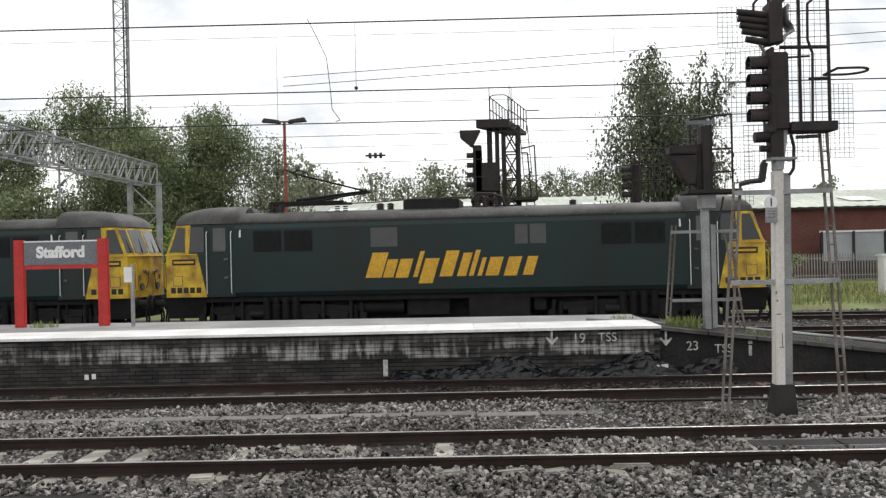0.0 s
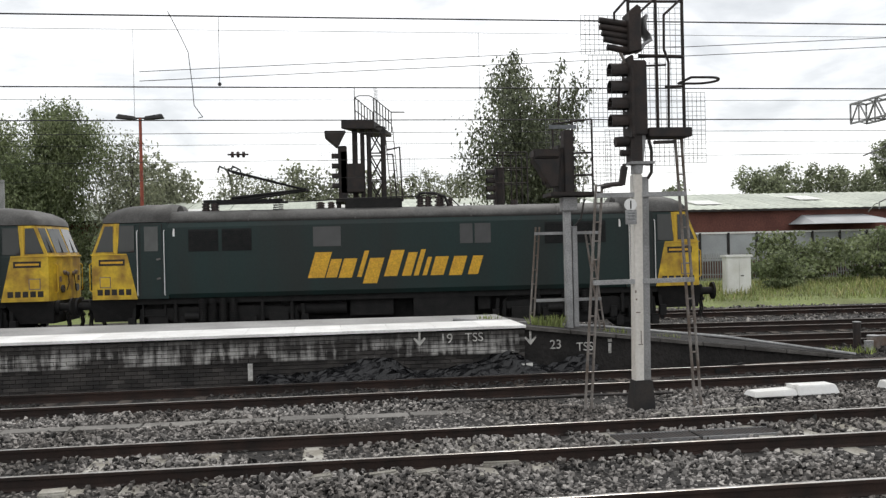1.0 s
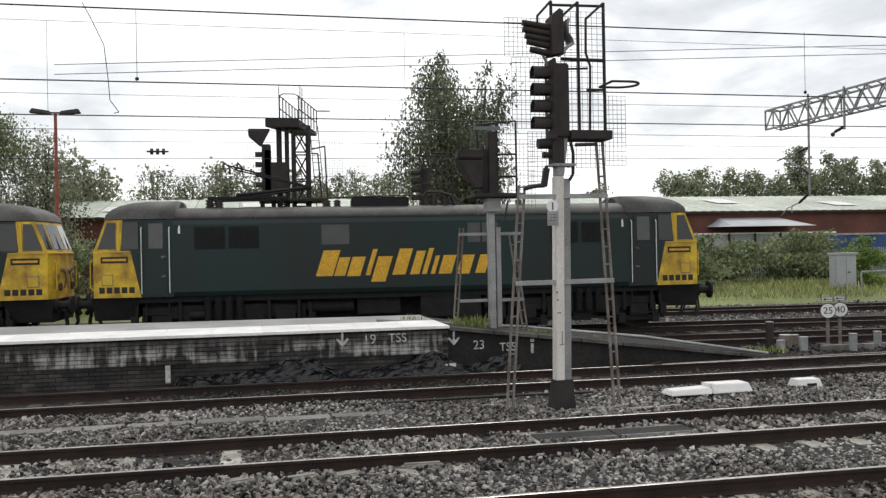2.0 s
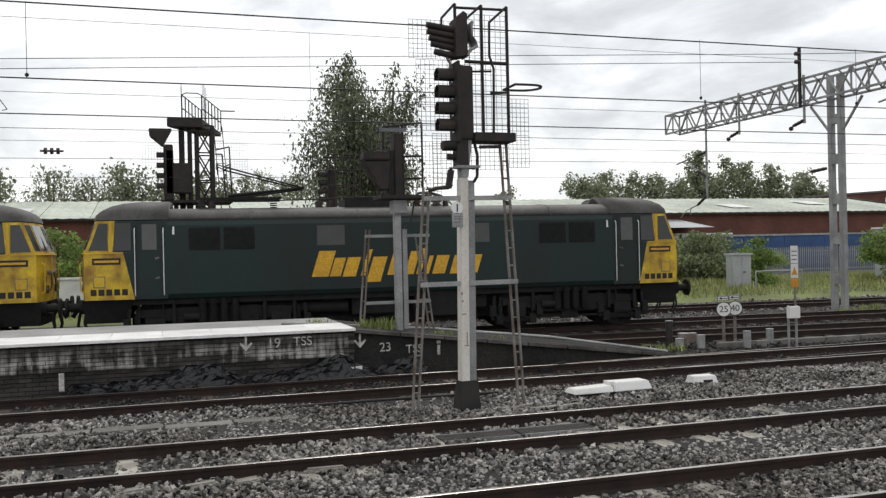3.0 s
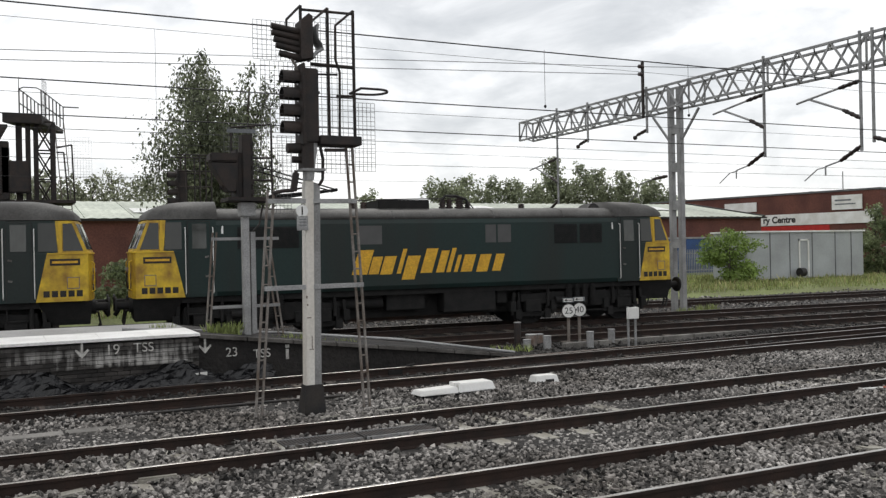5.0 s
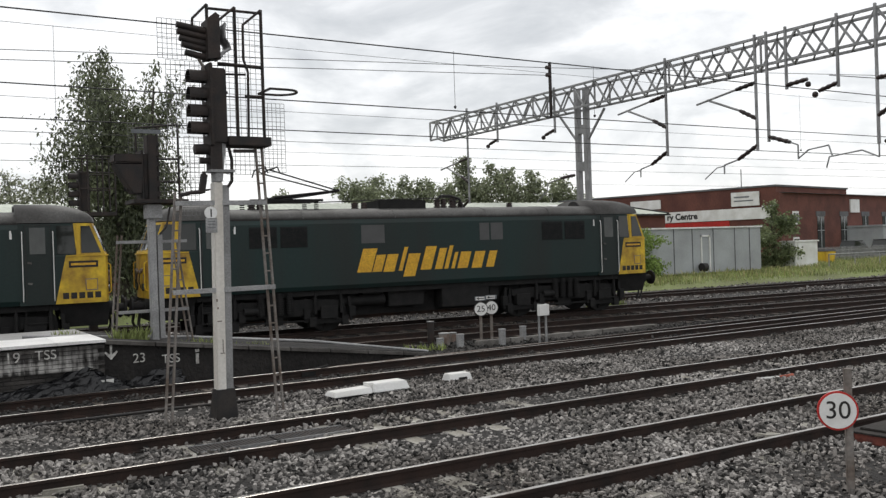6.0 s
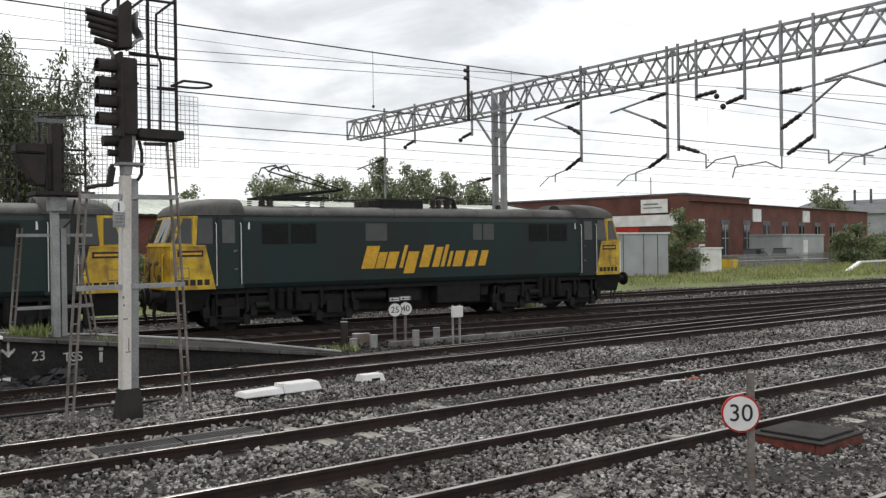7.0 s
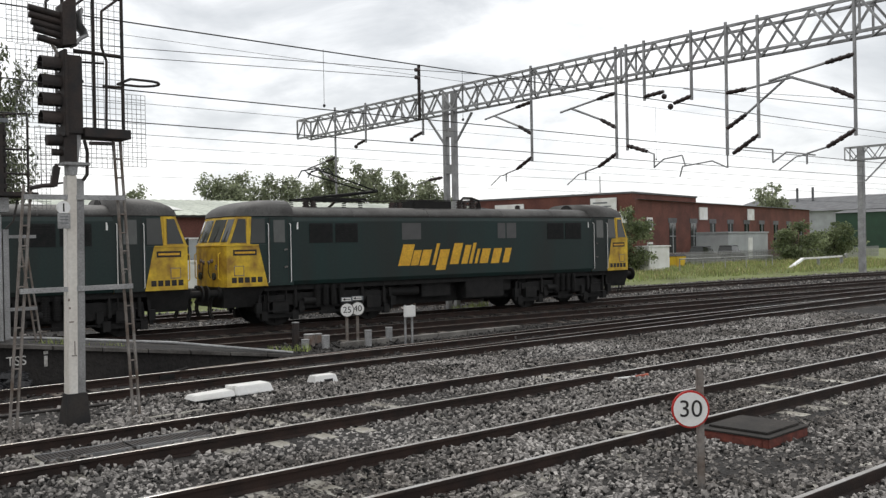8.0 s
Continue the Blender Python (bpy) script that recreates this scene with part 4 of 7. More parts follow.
def near_signal():
    s = thing("colour_light_signal", "white-posted colour light signal with ladders and caged platform", "railway signal", pose(4.57, 13.5, -0.12), "signals")
    part("post", G().hexa([(-0.17, -0.09, 0.40), (-0.025, -0.09, 0.40), (-0.025, 0.09, 0.40), (-0.17, 0.09, 0.40), (-0.12, -0.09, 3.60), (0.02, -0.09, 3.60), (0.02, 0.09, 3.60), (-0.12, 0.09, 3.60)]), M["post"], s, "flaking white square post", 0.012)
    part("channel", G().hexa([(-0.02, -0.05, 0.05), (0.09, -0.05, 0.05), (0.09, 0.09, 0.05), (-0.02, 0.09, 0.05), (0.025, -0.05, 3.56), (0.13, -0.05, 3.56), (0.13, 0.09, 3.56), (0.025, 0.09, 3.56)]), M["galv"], s, "grey channel beside the post")
    for x, z, w, h in ((-0.10, 1.48, 0.035, 0.008), (-0.06, 1.10, 0.007, 0.10), (-0.07, 0.99, 0.035, 0.008), (-0.13, 1.80, 0.012, 0.02), (-0.12, 1.68, 0.012, 0.014)):
        part("paint_flake", G().box(x - w, x + w, -0.0935, -0.0905, z - h, z + h), M["rusty"], s, "bare rusty patch in the paint")
    part("foot", G().hexa([(-0.23, -0.13, -0.06), (0.14, -0.13, -0.06), (0.14, 0.2, -0.06), (-0.23, 0.2, -0.06), (-0.18, -0.11, 0.44), (0.10, -0.11, 0.44), (0.10, 0.11, 0.44), (-0.18, 0.11, 0.44)]), M["black"], s, "black tapered foot")
    part("collar", G().box(-0.17, 0.20, -0.14, 0.14, 3.75, 3.79), M["galv"], s)
    part("upper_post", G().hexa([(-0.10, -0.1, 3.60), (0.02, -0.1, 3.60), (0.02, 0.1, 3.60), (-0.10, 0.1, 3.60), (-0.11, -0.1, 4.24), (0.10, -0.1, 4.24), (0.10, 0.1, 4.24), (-0.11, 0.1, 4.24)]), M["galv"], s, bevel=0.01)
    # arms to the ladders
    for z, x0, x1 in ((1.95, -0.78, 0.82), (3.28, -0.70, 0.72)):
        part("arm", G().beam((x0, -0.05, z), (x1, -0.05, z + 0.01), 0.06, 0.07), M["galv"], s, "grey bracing arm")
    ladder(s, (-0.89, 0.02, 0.0), (-0.635, 0.02, 3.45), 0.095)
    ladder(s, (0.87, 0.02, 0.0), (0.65, 0.02, 4.15), 0.10)
    part("clock_plate", G().tube((-0.19, -0.13, 3.13), (-0.19, -0.10, 3.13), 0.095, 16), M["white"], s, "round white plate")
    part("clock_bar", G().box(-0.20, -0.18, -0.134, -0.131, 3.07, 3.19), M["black"], s)
    part("number_plate", G().box(-0.27, -0.10, -0.13, -0.10, 2.83, 3.05), M["galv"], s, "small grey plate")
    for z in (2.95, 2.90, 2.99):
        part("plate_bar", G().box(-0.24, -0.13, -0.134, -0.1305, z, z + 0.015), M["signgrey"], s)
    part("side_lamp", G().run([(-0.62, -0.05, 3.40), (-0.46, -0.05, 3.44), (-0.29, -0.05, 3.45), (-0.25, -0.05, 3.76)], 0.03, 8).beam((-0.30, -0.05, 3.44), (-0.25, -0.05, 3.72), 0.07, 0.09), M["sigblack"], s, "black cable arm below the head")
    part("cable", G().run([(0.10, -0.1, 3.53), (0.16, -0.1, 3.62), (0.17, -0.1, 3.95), (0.13, -0.1, 4.12)], 0.025, 6), M["sigblack"], s)
    # main head, four aspects, and the small subsidiary lamps below
    head(s, -0.15, 0, 4.27, 4, 0.262, 0.26)
    part("subsidiary_head", G().box(-0.16, 0.02, -0.12, 0.12, 3.79, 4.22).tube((-0.16, 0, 4.11), (-0.37, 0, 4.10), 0.085, 12, 0.08).tube((-0.16, 0, 3.93), (-0.29, 0, 3.93), 0.05, 10), M["sigblack"], s, "small black subsidiary lamps")
    for k in range(5):
        x, z = ((-0.59, 5.97), (-0.58, 5.87), (-0.55, 5.77), (-0.52, 5.68), (-0.47, 5.56))[k]
        part("junction_lamp", G().tube((-0.10, -0.02, z - 0.07), (x, -0.02, z), 0.055, 10, 0.047), M["sigblack"], s, "dark hooded indicator lamp")
    part("junction_indicator", G().prism([(-0.16, 6.06), (-0.03, 6.18), (0.03, 6.14), (0.03, 5.50), (-0.16, 5.46)], "y", -0.16, 0.16), M["sigblack"], s, "dark lamp casing")
    part("indicator_back", G().loft([[(0.03 + 0.10 * math.sin(k * 0.7) ** 2 + 0.07 * (1 if 1 < k < 6 else 0) + 0.03 * math.cos(a), 0.17 * math.sin(a), 5.50 + 0.075 * k + 0.02 * math.cos(3 * a)) for a in [2 * math.pi * i / 12 for i in range(12)]] for k in range(8)], smooth=True, caps=True), M["galv"], s, "lumpy grey indicator back")
    part("strut", G().run([(-0.28, -0.02, 5.50), (-0.20, -0.02, 5.35), (-0.17, -0.02, 5.2)], 0.022, 6), M["ladder"], s)
    # platform and cage
    pf = part("maintenance_platform", G().box(0.11, 0.79, -0.2, 0.25, 4.16, 4.30), M["sigblack"], s, "dark steel standing platform", 0.008)
    part("bracket", G().beam((0.15, -0.26, 4.06), (0.50, -0.26, 4.07), 0.05, 0.05), M["sigblack"], s)
    top = 6.34
    for x, dx, zk, x2, z2, tail in ((-0.10, -0.26, 6.07, -0.36, 5.97, None), (0.34, -0.31, 6.07, 0.02, 5.86, None), (0.77, -0.34, 6.05, 0.42, 5.52, ((0.49, 5.32), (0.47, 4.30)))):
        part("cage_post", G().run([(x, 0.05, 4.25 if x > 0 else 5.5), (x, 0.05, top)], 0.026, 6), M["sigblack"], pf)
        pts = [(x, 0.05, top), (x + dx, -0.06, zk), (x2, -0.06, z2)] + [(u, -0.06, v) for u, v in (tail or ())]
        part("cage_hoop", G().run(pts, 0.02, 6), M["sigblack"], pf)
    for x0, z0, x1, z1, r in ((-0.10, 6.28, 0.77, 6.29, 0.022), (0.05, 5.44, 0.77, 5.43, 0.03), (0.05, 5.28, 0.49, 5.30, 0.018), (0.47, 4.96, 0.77, 4.97, 0.022)):
        part("cage_rail", G().run([(x0, 0.05, z0), (x1, 0.05, z1)], r, 6), M["sigblack"], pf)
    ring = [(1.05 + 0.25 * math.cos(a), 0.26 * math.sin(a), 5.05) for a in [math.pi * (-0.5 + i / 12) for i in range(13)]]
    part("hoop", G().run([(0.77, -0.26, 5.05)] + ring + [(0.77, 0.26, 5.05)], 0.02, 6), M["sigblack"], pf, "steel safety hoop")
    part("hoop_rail", G().run([(0.77, -0.26, 5.05), (0.77, 0.26, 5.05)], 0.02, 6), M["sigblack"], pf)
    for a, u, v, pitch in (((-0.85, 0.09, 5.47), (0.72, 0, 0), (0, 0, 0.60), 0.075), ((-0.74, 0.09, 4.35), (0.58, 0, 0), (0, 0, 1.10), 0.075), ((-0.50, 0.09, 3.45), (0.30, 0, 0), (0, 0, 0.85), 0.075), ((0.06, 0.09, 4.30), (0.70, 0, 0), (0, 0, 1.90), 0.085), ((0.78, 0.09, 3.78), (0.35, 0, 0), (0, 0, 1.10), 0.075), ((0.14, 0.09, 3.74), (0.62, 0, 0), (0, 0, 0.42), 0.075)):
        mesh_panel(s, a, u, v, pitch)
    return s


near_signal()


def ramp_signal():
    """The shorter signal that stands on the ramp, its head turned to the other line."""
    s = thing("colour_light_signal", "grey-posted signal with caged head on the platform ramp", "railway signal", pose(4.82, 18.5, 0.62), "signals")
    part("post", G().box(-0.12, 0.02, -0.08, 0.08, -0.2, 2.75), M["galv"], s, "grey steel post", 0.01)
    part("channel", G().box(0.05, 0.15, -0.05, 0.08, 0.1, 2.2), M["galv"], s)
    part("box", G().box(-0.16, 0.14, -0.16, 0.16, 2.52, 2.80), M["galv"], s, "grey bracket below the platform", 0.01)
    part("cable", G().run([(0.08, -0.12, 2.2), (0.22, -0.12, 2.35), (0.30, -0.12, 2.75)], 0.02, 6), M["black"], s)
    ladder(s, (-0.80, 0.25, 0.10), (-0.62, 0.25, 2.2), 0.08)
    ladder(s, (0.76, 0.25, -0.15), (0.46, 0.25, 2.1), 0.10)
    for z in (0.66, 2.06):
        part("arm", G().beam((-0.72, 0.1, z), (0.68, 0.1, z), 0.05, 0.06), M["galv"], s)
    pf = part("maintenance_platform", G().box(-0.45, 0.64, -0.3, 0.45, 2.82, 2.90), M["sigblack"], s, "dark standing platform", 0.008)
    head(s, -0.22, 0.1, 3.0, 3, 0.27, 0.22)
    part("route_box", G().hexa([(-0.42, -0.18, 3.02), (-0.26, -0.18, 3.02), (-0.26, 0.2, 3.02), (-0.42, 0.2, 3.02), (-0.77, -0.18, 3.60), (-0.22, -0.18, 3.60), (-0.22, 0.2, 3.60), (-0.77, 0.2, 3.60)]), M["sigblack"], s, "black tapering hood box", 0.01)
    part("hood_top", G().box(-0.77, -0.22, -0.2, 0.22, 3.62, 3.80), M["sigblack"], s, bevel=0.03)
    part("label_plate", G().box(-0.38, 0.20, 0.0, 0.03, 4.24, 4.32), M["signgrey"], s, "dull grey top plate")
    part("case", G().box(-0.10, 0.08, -0.1, 0.2, 2.9, 4.20), M["sigblack"], s, bevel=0.015)
    for k in range(6):
        part("case_rib", G().box(0.08, 0.14, -0.08, 0.18, 2.98 + 0.2 * k, 3.06 + 0.2 * k), M["sigblack"], s)
    for x, top in ((-0.20, 4.40), (0.23, 4.45), (0.66, 4.50)):
        part("cage_post", G().run([(x, 0.43, 2.85), (x, 0.43, top)], 0.024, 6), M["sigblack"], pf)
    for z0, z1 in ((4.40, 4.50), (3.76, 3.78), (3.30, 3.30)):
        part("cage_rail", G().run([(-0.20, 0.43, z0), (0.66, 0.43, z1)], 0.022, 6), M["sigblack"], pf)
    mesh_panel(s, (-0.35, 0.43, 2.9), (1.0, 0, 0), (0, 0, 1.6), 0.1)
    mesh_panel(s, (0.66, 0.43, 2.6), (0.42, 0, 0), (0, 0, 1.5), 0.085)
    part("hoop", G().run([(0.68, -0.3, 3.05), (1.1, -0.25, 3.1), (1.2, 0, 3.12), (1.1, 0.25, 3.1), (0.68, 0.3, 3.05)], 0.018, 6), M["sigblack"], pf)
    return s


ramp_signal()


def far_signal():
    """A dark caged signal behind the train."""
    s = thing("colour_light_signal", "dark caged signal behind the train among willow leaves", "railway signal", pose(5.75, 30.0, -0.15), "signals")
    part("post", G().box(-0.12, 0.12, -0.12, 0.12, 0, 3.9), M["sigblack"], s, bevel=0.01)
    pf = part("maintenance_platform", G().box(-0.4, 0.75, -0.45, 0.45, 3.85, 3.97), M["sigblack"], s, bevel=0.008)
    head(s, -0.30, 0, 4.1, 4, 0.28)
    for x in (-0.1, 0.35, 0.72):
        for y in (-0.43, 0.43):
            part("cage_post", G().run([(x, y, 3.9), (x, y, 5.72)], 0.024, 6), M["sigblack"], pf)
    for y in (-0.43, 0.43):
        for z in (4.7, 5.2, 5.72):
            part("cage_rail", G().run([(-0.35, y, z), (0.72, y, z)], 0.022, 6), M["sigblack"], pf)
    return s


far_signal()


def signal_tower():
    """The lattice tower with a railed gangway on top that runs back from the line, and a signal on its side."""
    s = thing("signal_tower", "dark lattice signal tower with railed gangway on top", "railway signal", pose(0.6, 33.5, -0.15), "signals")
    top = 7.28
    legs = (0.88, 1.42)
    for x in legs:
        for y in (0.4, 1.4):
            part("leg", G().beam((x, y, 0), (x, y, top - 0.1), 0.12, 0.12), M["sigblack"], s)
    for k in range(7):
        z0, z1 = 0.2 + k * 1.0, 1.2 + k * 1.0
        z1 = min(z1, top - 0.1)
        for y in (0.4, 1.4):
            for p, q in (((legs[0], y, z0), (legs[1], y, z1)), ((legs[1], y, z0), (legs[0], y, z1)), ((legs[0], y, z1), (legs[1], y, z1))):
                part("brace", G().beam(p, q, 0.05, 0.05), M["sigblack"], s)
        for x in legs:
            for p, q in (((x, 0.4, z0), (x, 1.4, z1)), ((x, 1.4, z0), (x, 0.4, z1))):
                part("brace", G().beam(p, q, 0.045, 0.045), M["sigblack"], s)
    part("inner_post", G().beam((0.34, 0.5, 3.9), (0.34, 0.5, top - 0.2), 0.20, 0.16).beam((0.62, 0.5, 3.9), (0.62, 0.5, top - 0.2), 0.16, 0.16), M["sigblack"], s, "dark upright behind the signal head")
    # gangway: its front edge near the line, its far edge back and across
    fl, fr, bl, br = (-0.17, 0.0), (1.04, 0.0), (1.20, 3.5), (1.95, 3.5)
    pf = part("gangway", G().hexa([(*fl, top - 0.22), (*fr, top - 0.22), (*br, top - 0.10), (*bl, top - 0.10), (*fl, top + 0.10), (*fr, top + 0.10), (*br, top + 0.06), (*bl, top + 0.06)]), M["sigblack"], s, "dark steel gangway", 0.02)
    rl, rr = (0.36, 0.0), (1.04, 0.0)
    for p, q in ((rl, bl), (rr, br)):
        for k in range(7):
            f = k / 6
            x, y = p[0] + (q[0] - p[0]) * f, p[1] + (q[1] - p[1]) * f
            part("rail_post", G().run([(x, y, top + 0.08), (x, y, top + 0.92)], 0.022, 6), M["sigblack"], pf)
        for z in (0.92, 0.45):
            part("rail", G().run([(*p, top + z), (*q, top + z)], 0.02, 6), M["sigblack"], pf)
    part("rail", G().run([(*rl, top + 0.92), (0.5, 0.0, top + 0.99), (0.9, 0.0, top + 0.99), (*rr, top + 0.92)], 0.02, 6), M["sigblack"], pf)
    part("rail_end", G().run([(1.95, 3.5, top + 0.92), (2.5, 3.5, top + 0.92)], 0.03, 6), M["galv"], pf)
    mesh_panel(s, (0.36, 0.0, top + 0.1), (0.0, 0.9, 0), (0, 0, 1.25), 0.09, 0.003)
    mesh_panel(s, (1.06, 0.0, top + 0.1), (0.2, 0.9, 0), (0, 0, 1.25), 0.09, 0.003)
    head(s, -0.25, -0.2, 4.75, 4, 0.36, 0.28)
    part("hood_box", G().hexa([(-0.76, -0.45, 6.72), (-0.32, -0.45, 6.34), (-0.32, 0.2, 6.34), (-0.76, 0.2, 6.72), (-0.78, -0.45, 6.94), (0.0, -0.45, 6.94), (0.0, 0.2, 6.94), (-0.78, 0.2, 6.94)]), M["sigblack"], s, "black hooded route box", 0.02)
    part("hood_stem", G().box(-0.30, 0.02, -0.35, 0.15, 4.45, 6.40), M["sigblack"], s, bevel=0.03)
    part("equipment", G().box(0.0, 0.62, -0.4, 0.3, 4.7, 5.75), M["sigblack"], s, "black equipment case", 0.03)
    part("lower_platform", G().box(-0.40, 2.05, -0.3, 1.6, 4.36, 4.46), M["sigblack"], s, "dark lower standing platform", 0.01)
    for x in (-0.3, 0.1, 0.55):
        part("strut", G().beam((x, 0.2, 3.2), (x, 0.2, 4.36), 0.16, 0.16), M["sigblack"], s)
    ladder(s, (2.0, 0.6, 2.0), (1.62, 0.6, 7.2), 0.3)
    part("back_frame", G().run([(1.5, 0.4, 6.30), (2.0, 0.4, 6.42), (2.07, 0.4, 4.44)], 0.03, 6).run([(1.5, 0.4, 6.15), (1.74, 0.4, 6.15), (1.86, 0.4, 4.44)], 0.03, 6), M["sigblack"], s)
    mesh_panel(s, (1.9, 0.45, 5.2), (0.75, 0, 0), (0, 0, 1.5), 0.1, 0.003)
    mesh_panel(s, (-1.0, 0.1, 4.9), (0.7, 0, 0), (0, 0, 1.5), 0.1, 0.003)
    return s


signal_tower()


# ---- overhead line gantries ----
def boom(parent, x, y0, y1, z0, z1, w=0.75, bay=0.62, uprights=6):
    """A lattice box beam along y, its chords and diagonals as parts."""
    for dx in (-w / 2, w / 2):
        for z in (z0, z1):
            part("chord", G().beam((x + dx, y0, z), (x + dx, y1, z), 0.075, 0.075), M["galv"], parent)
    n = max(1, round(abs(y1 - y0) / bay))
    for k in range(n):
        a, b = y0 + (y1 - y0) * k / n, y0 + (y1 - y0) * (k + 1) / n
        lo, hi = (z0, z1) if k % 2 or uprights == 1 else (z1, z0)
        for dx in (-w / 2, w / 2):
            part("diagonal", G().beam((x + dx, a, lo), (x + dx, b, hi), 0.045, 0.06), M["galv"], parent)
            if k % uprights == 0:
                part("upright", G().beam((x + dx, a, z0), (x + dx, a, z1), 0.05, 0.05), M["galv"], parent)
        for z in (z0, z1):
            part("cross_lacing", G().beam((x - w / 2, a, z), (x + w / 2, b, z), 0.04, 0.04), M["galv"], parent)
    part("end_frame", G().beam((x - w / 2, y1, z0), (x - w / 2, y1, z1), 0.06).beam((x + w / 2, y1, z0), (x + w / 2, y1, z1), 0.06).beam((x - w / 2, y1, z1), (x + w / 2, y1, z1), 0.06), M["galv"], parent)


def insulator(g_parent, p, q):
    p, q = Vector(p), Vector(q)
    g = G()
    for k in range(7):
        a, b = p + (q - p) * ((k + 0.15) / 7), p + (q - p) * ((k + 0.8) / 7)
        g.tube(a, b, 0.068 if k % 2 else 0.055, 10)
    return part("insulator", g.tube(p, q, 0.05, 8), M["insul"], g_parent, "dark ribbed insulator")


def twin_post(parent, x, y, top):
    for d in (-0.25, 0.25):
        part("post", G().box(x - 0.1, x + 0.1, y + d - 0.10, y + d + 0.10, -0.2, top), M["galv"], parent, "grey steel leg", 0.01)
    z = 0.8
    while z < top - 1.6:
        part("batten", G().box(x - 0.09, x + 0.09, y - 0.15, y + 0.15, z, z + 0.34), M["galv"], parent)
        z += 1.45
    for s in (-1, 1):
        part("knee_brace", G().beam((x, y + s * 0.35, top - 2.0), (x, y + s * 1.3, top - 0.95), 0.07, 0.07), M["galv"], parent)


def lattice_post(parent, x, y, top):
    """Two legs side by side, laced with thin diagonals."""
    for d in (-0.75, 0.75):
        part("post", G().box(x + d - 0.13, x + d + 0.13, y - 0.1, y + 0.1, -0.2, top), M["galv"], parent, "grey steel leg", 0.01)
    z, s = 0.2, 1
    while z < top - 1.2:
        part("lacing", G().beam((x - 0.75 * s, y, z), (x + 0.75 * s, y, z + 1.5), 0.07, 0.06), M["galv"], parent)
        part("batten", G().beam((x - 0.75, y, z), (x + 0.75, y, z), 0.07, 0.06), M["galv"], parent)
        z, s = z + 1.5, -s


def dropper(parent, x, y, z0, z1):
    return part("dropper", G().beam((x, y, z0), (x, y, z1), 0.07, 0.065), M["galv"], parent, "grey drop tube")


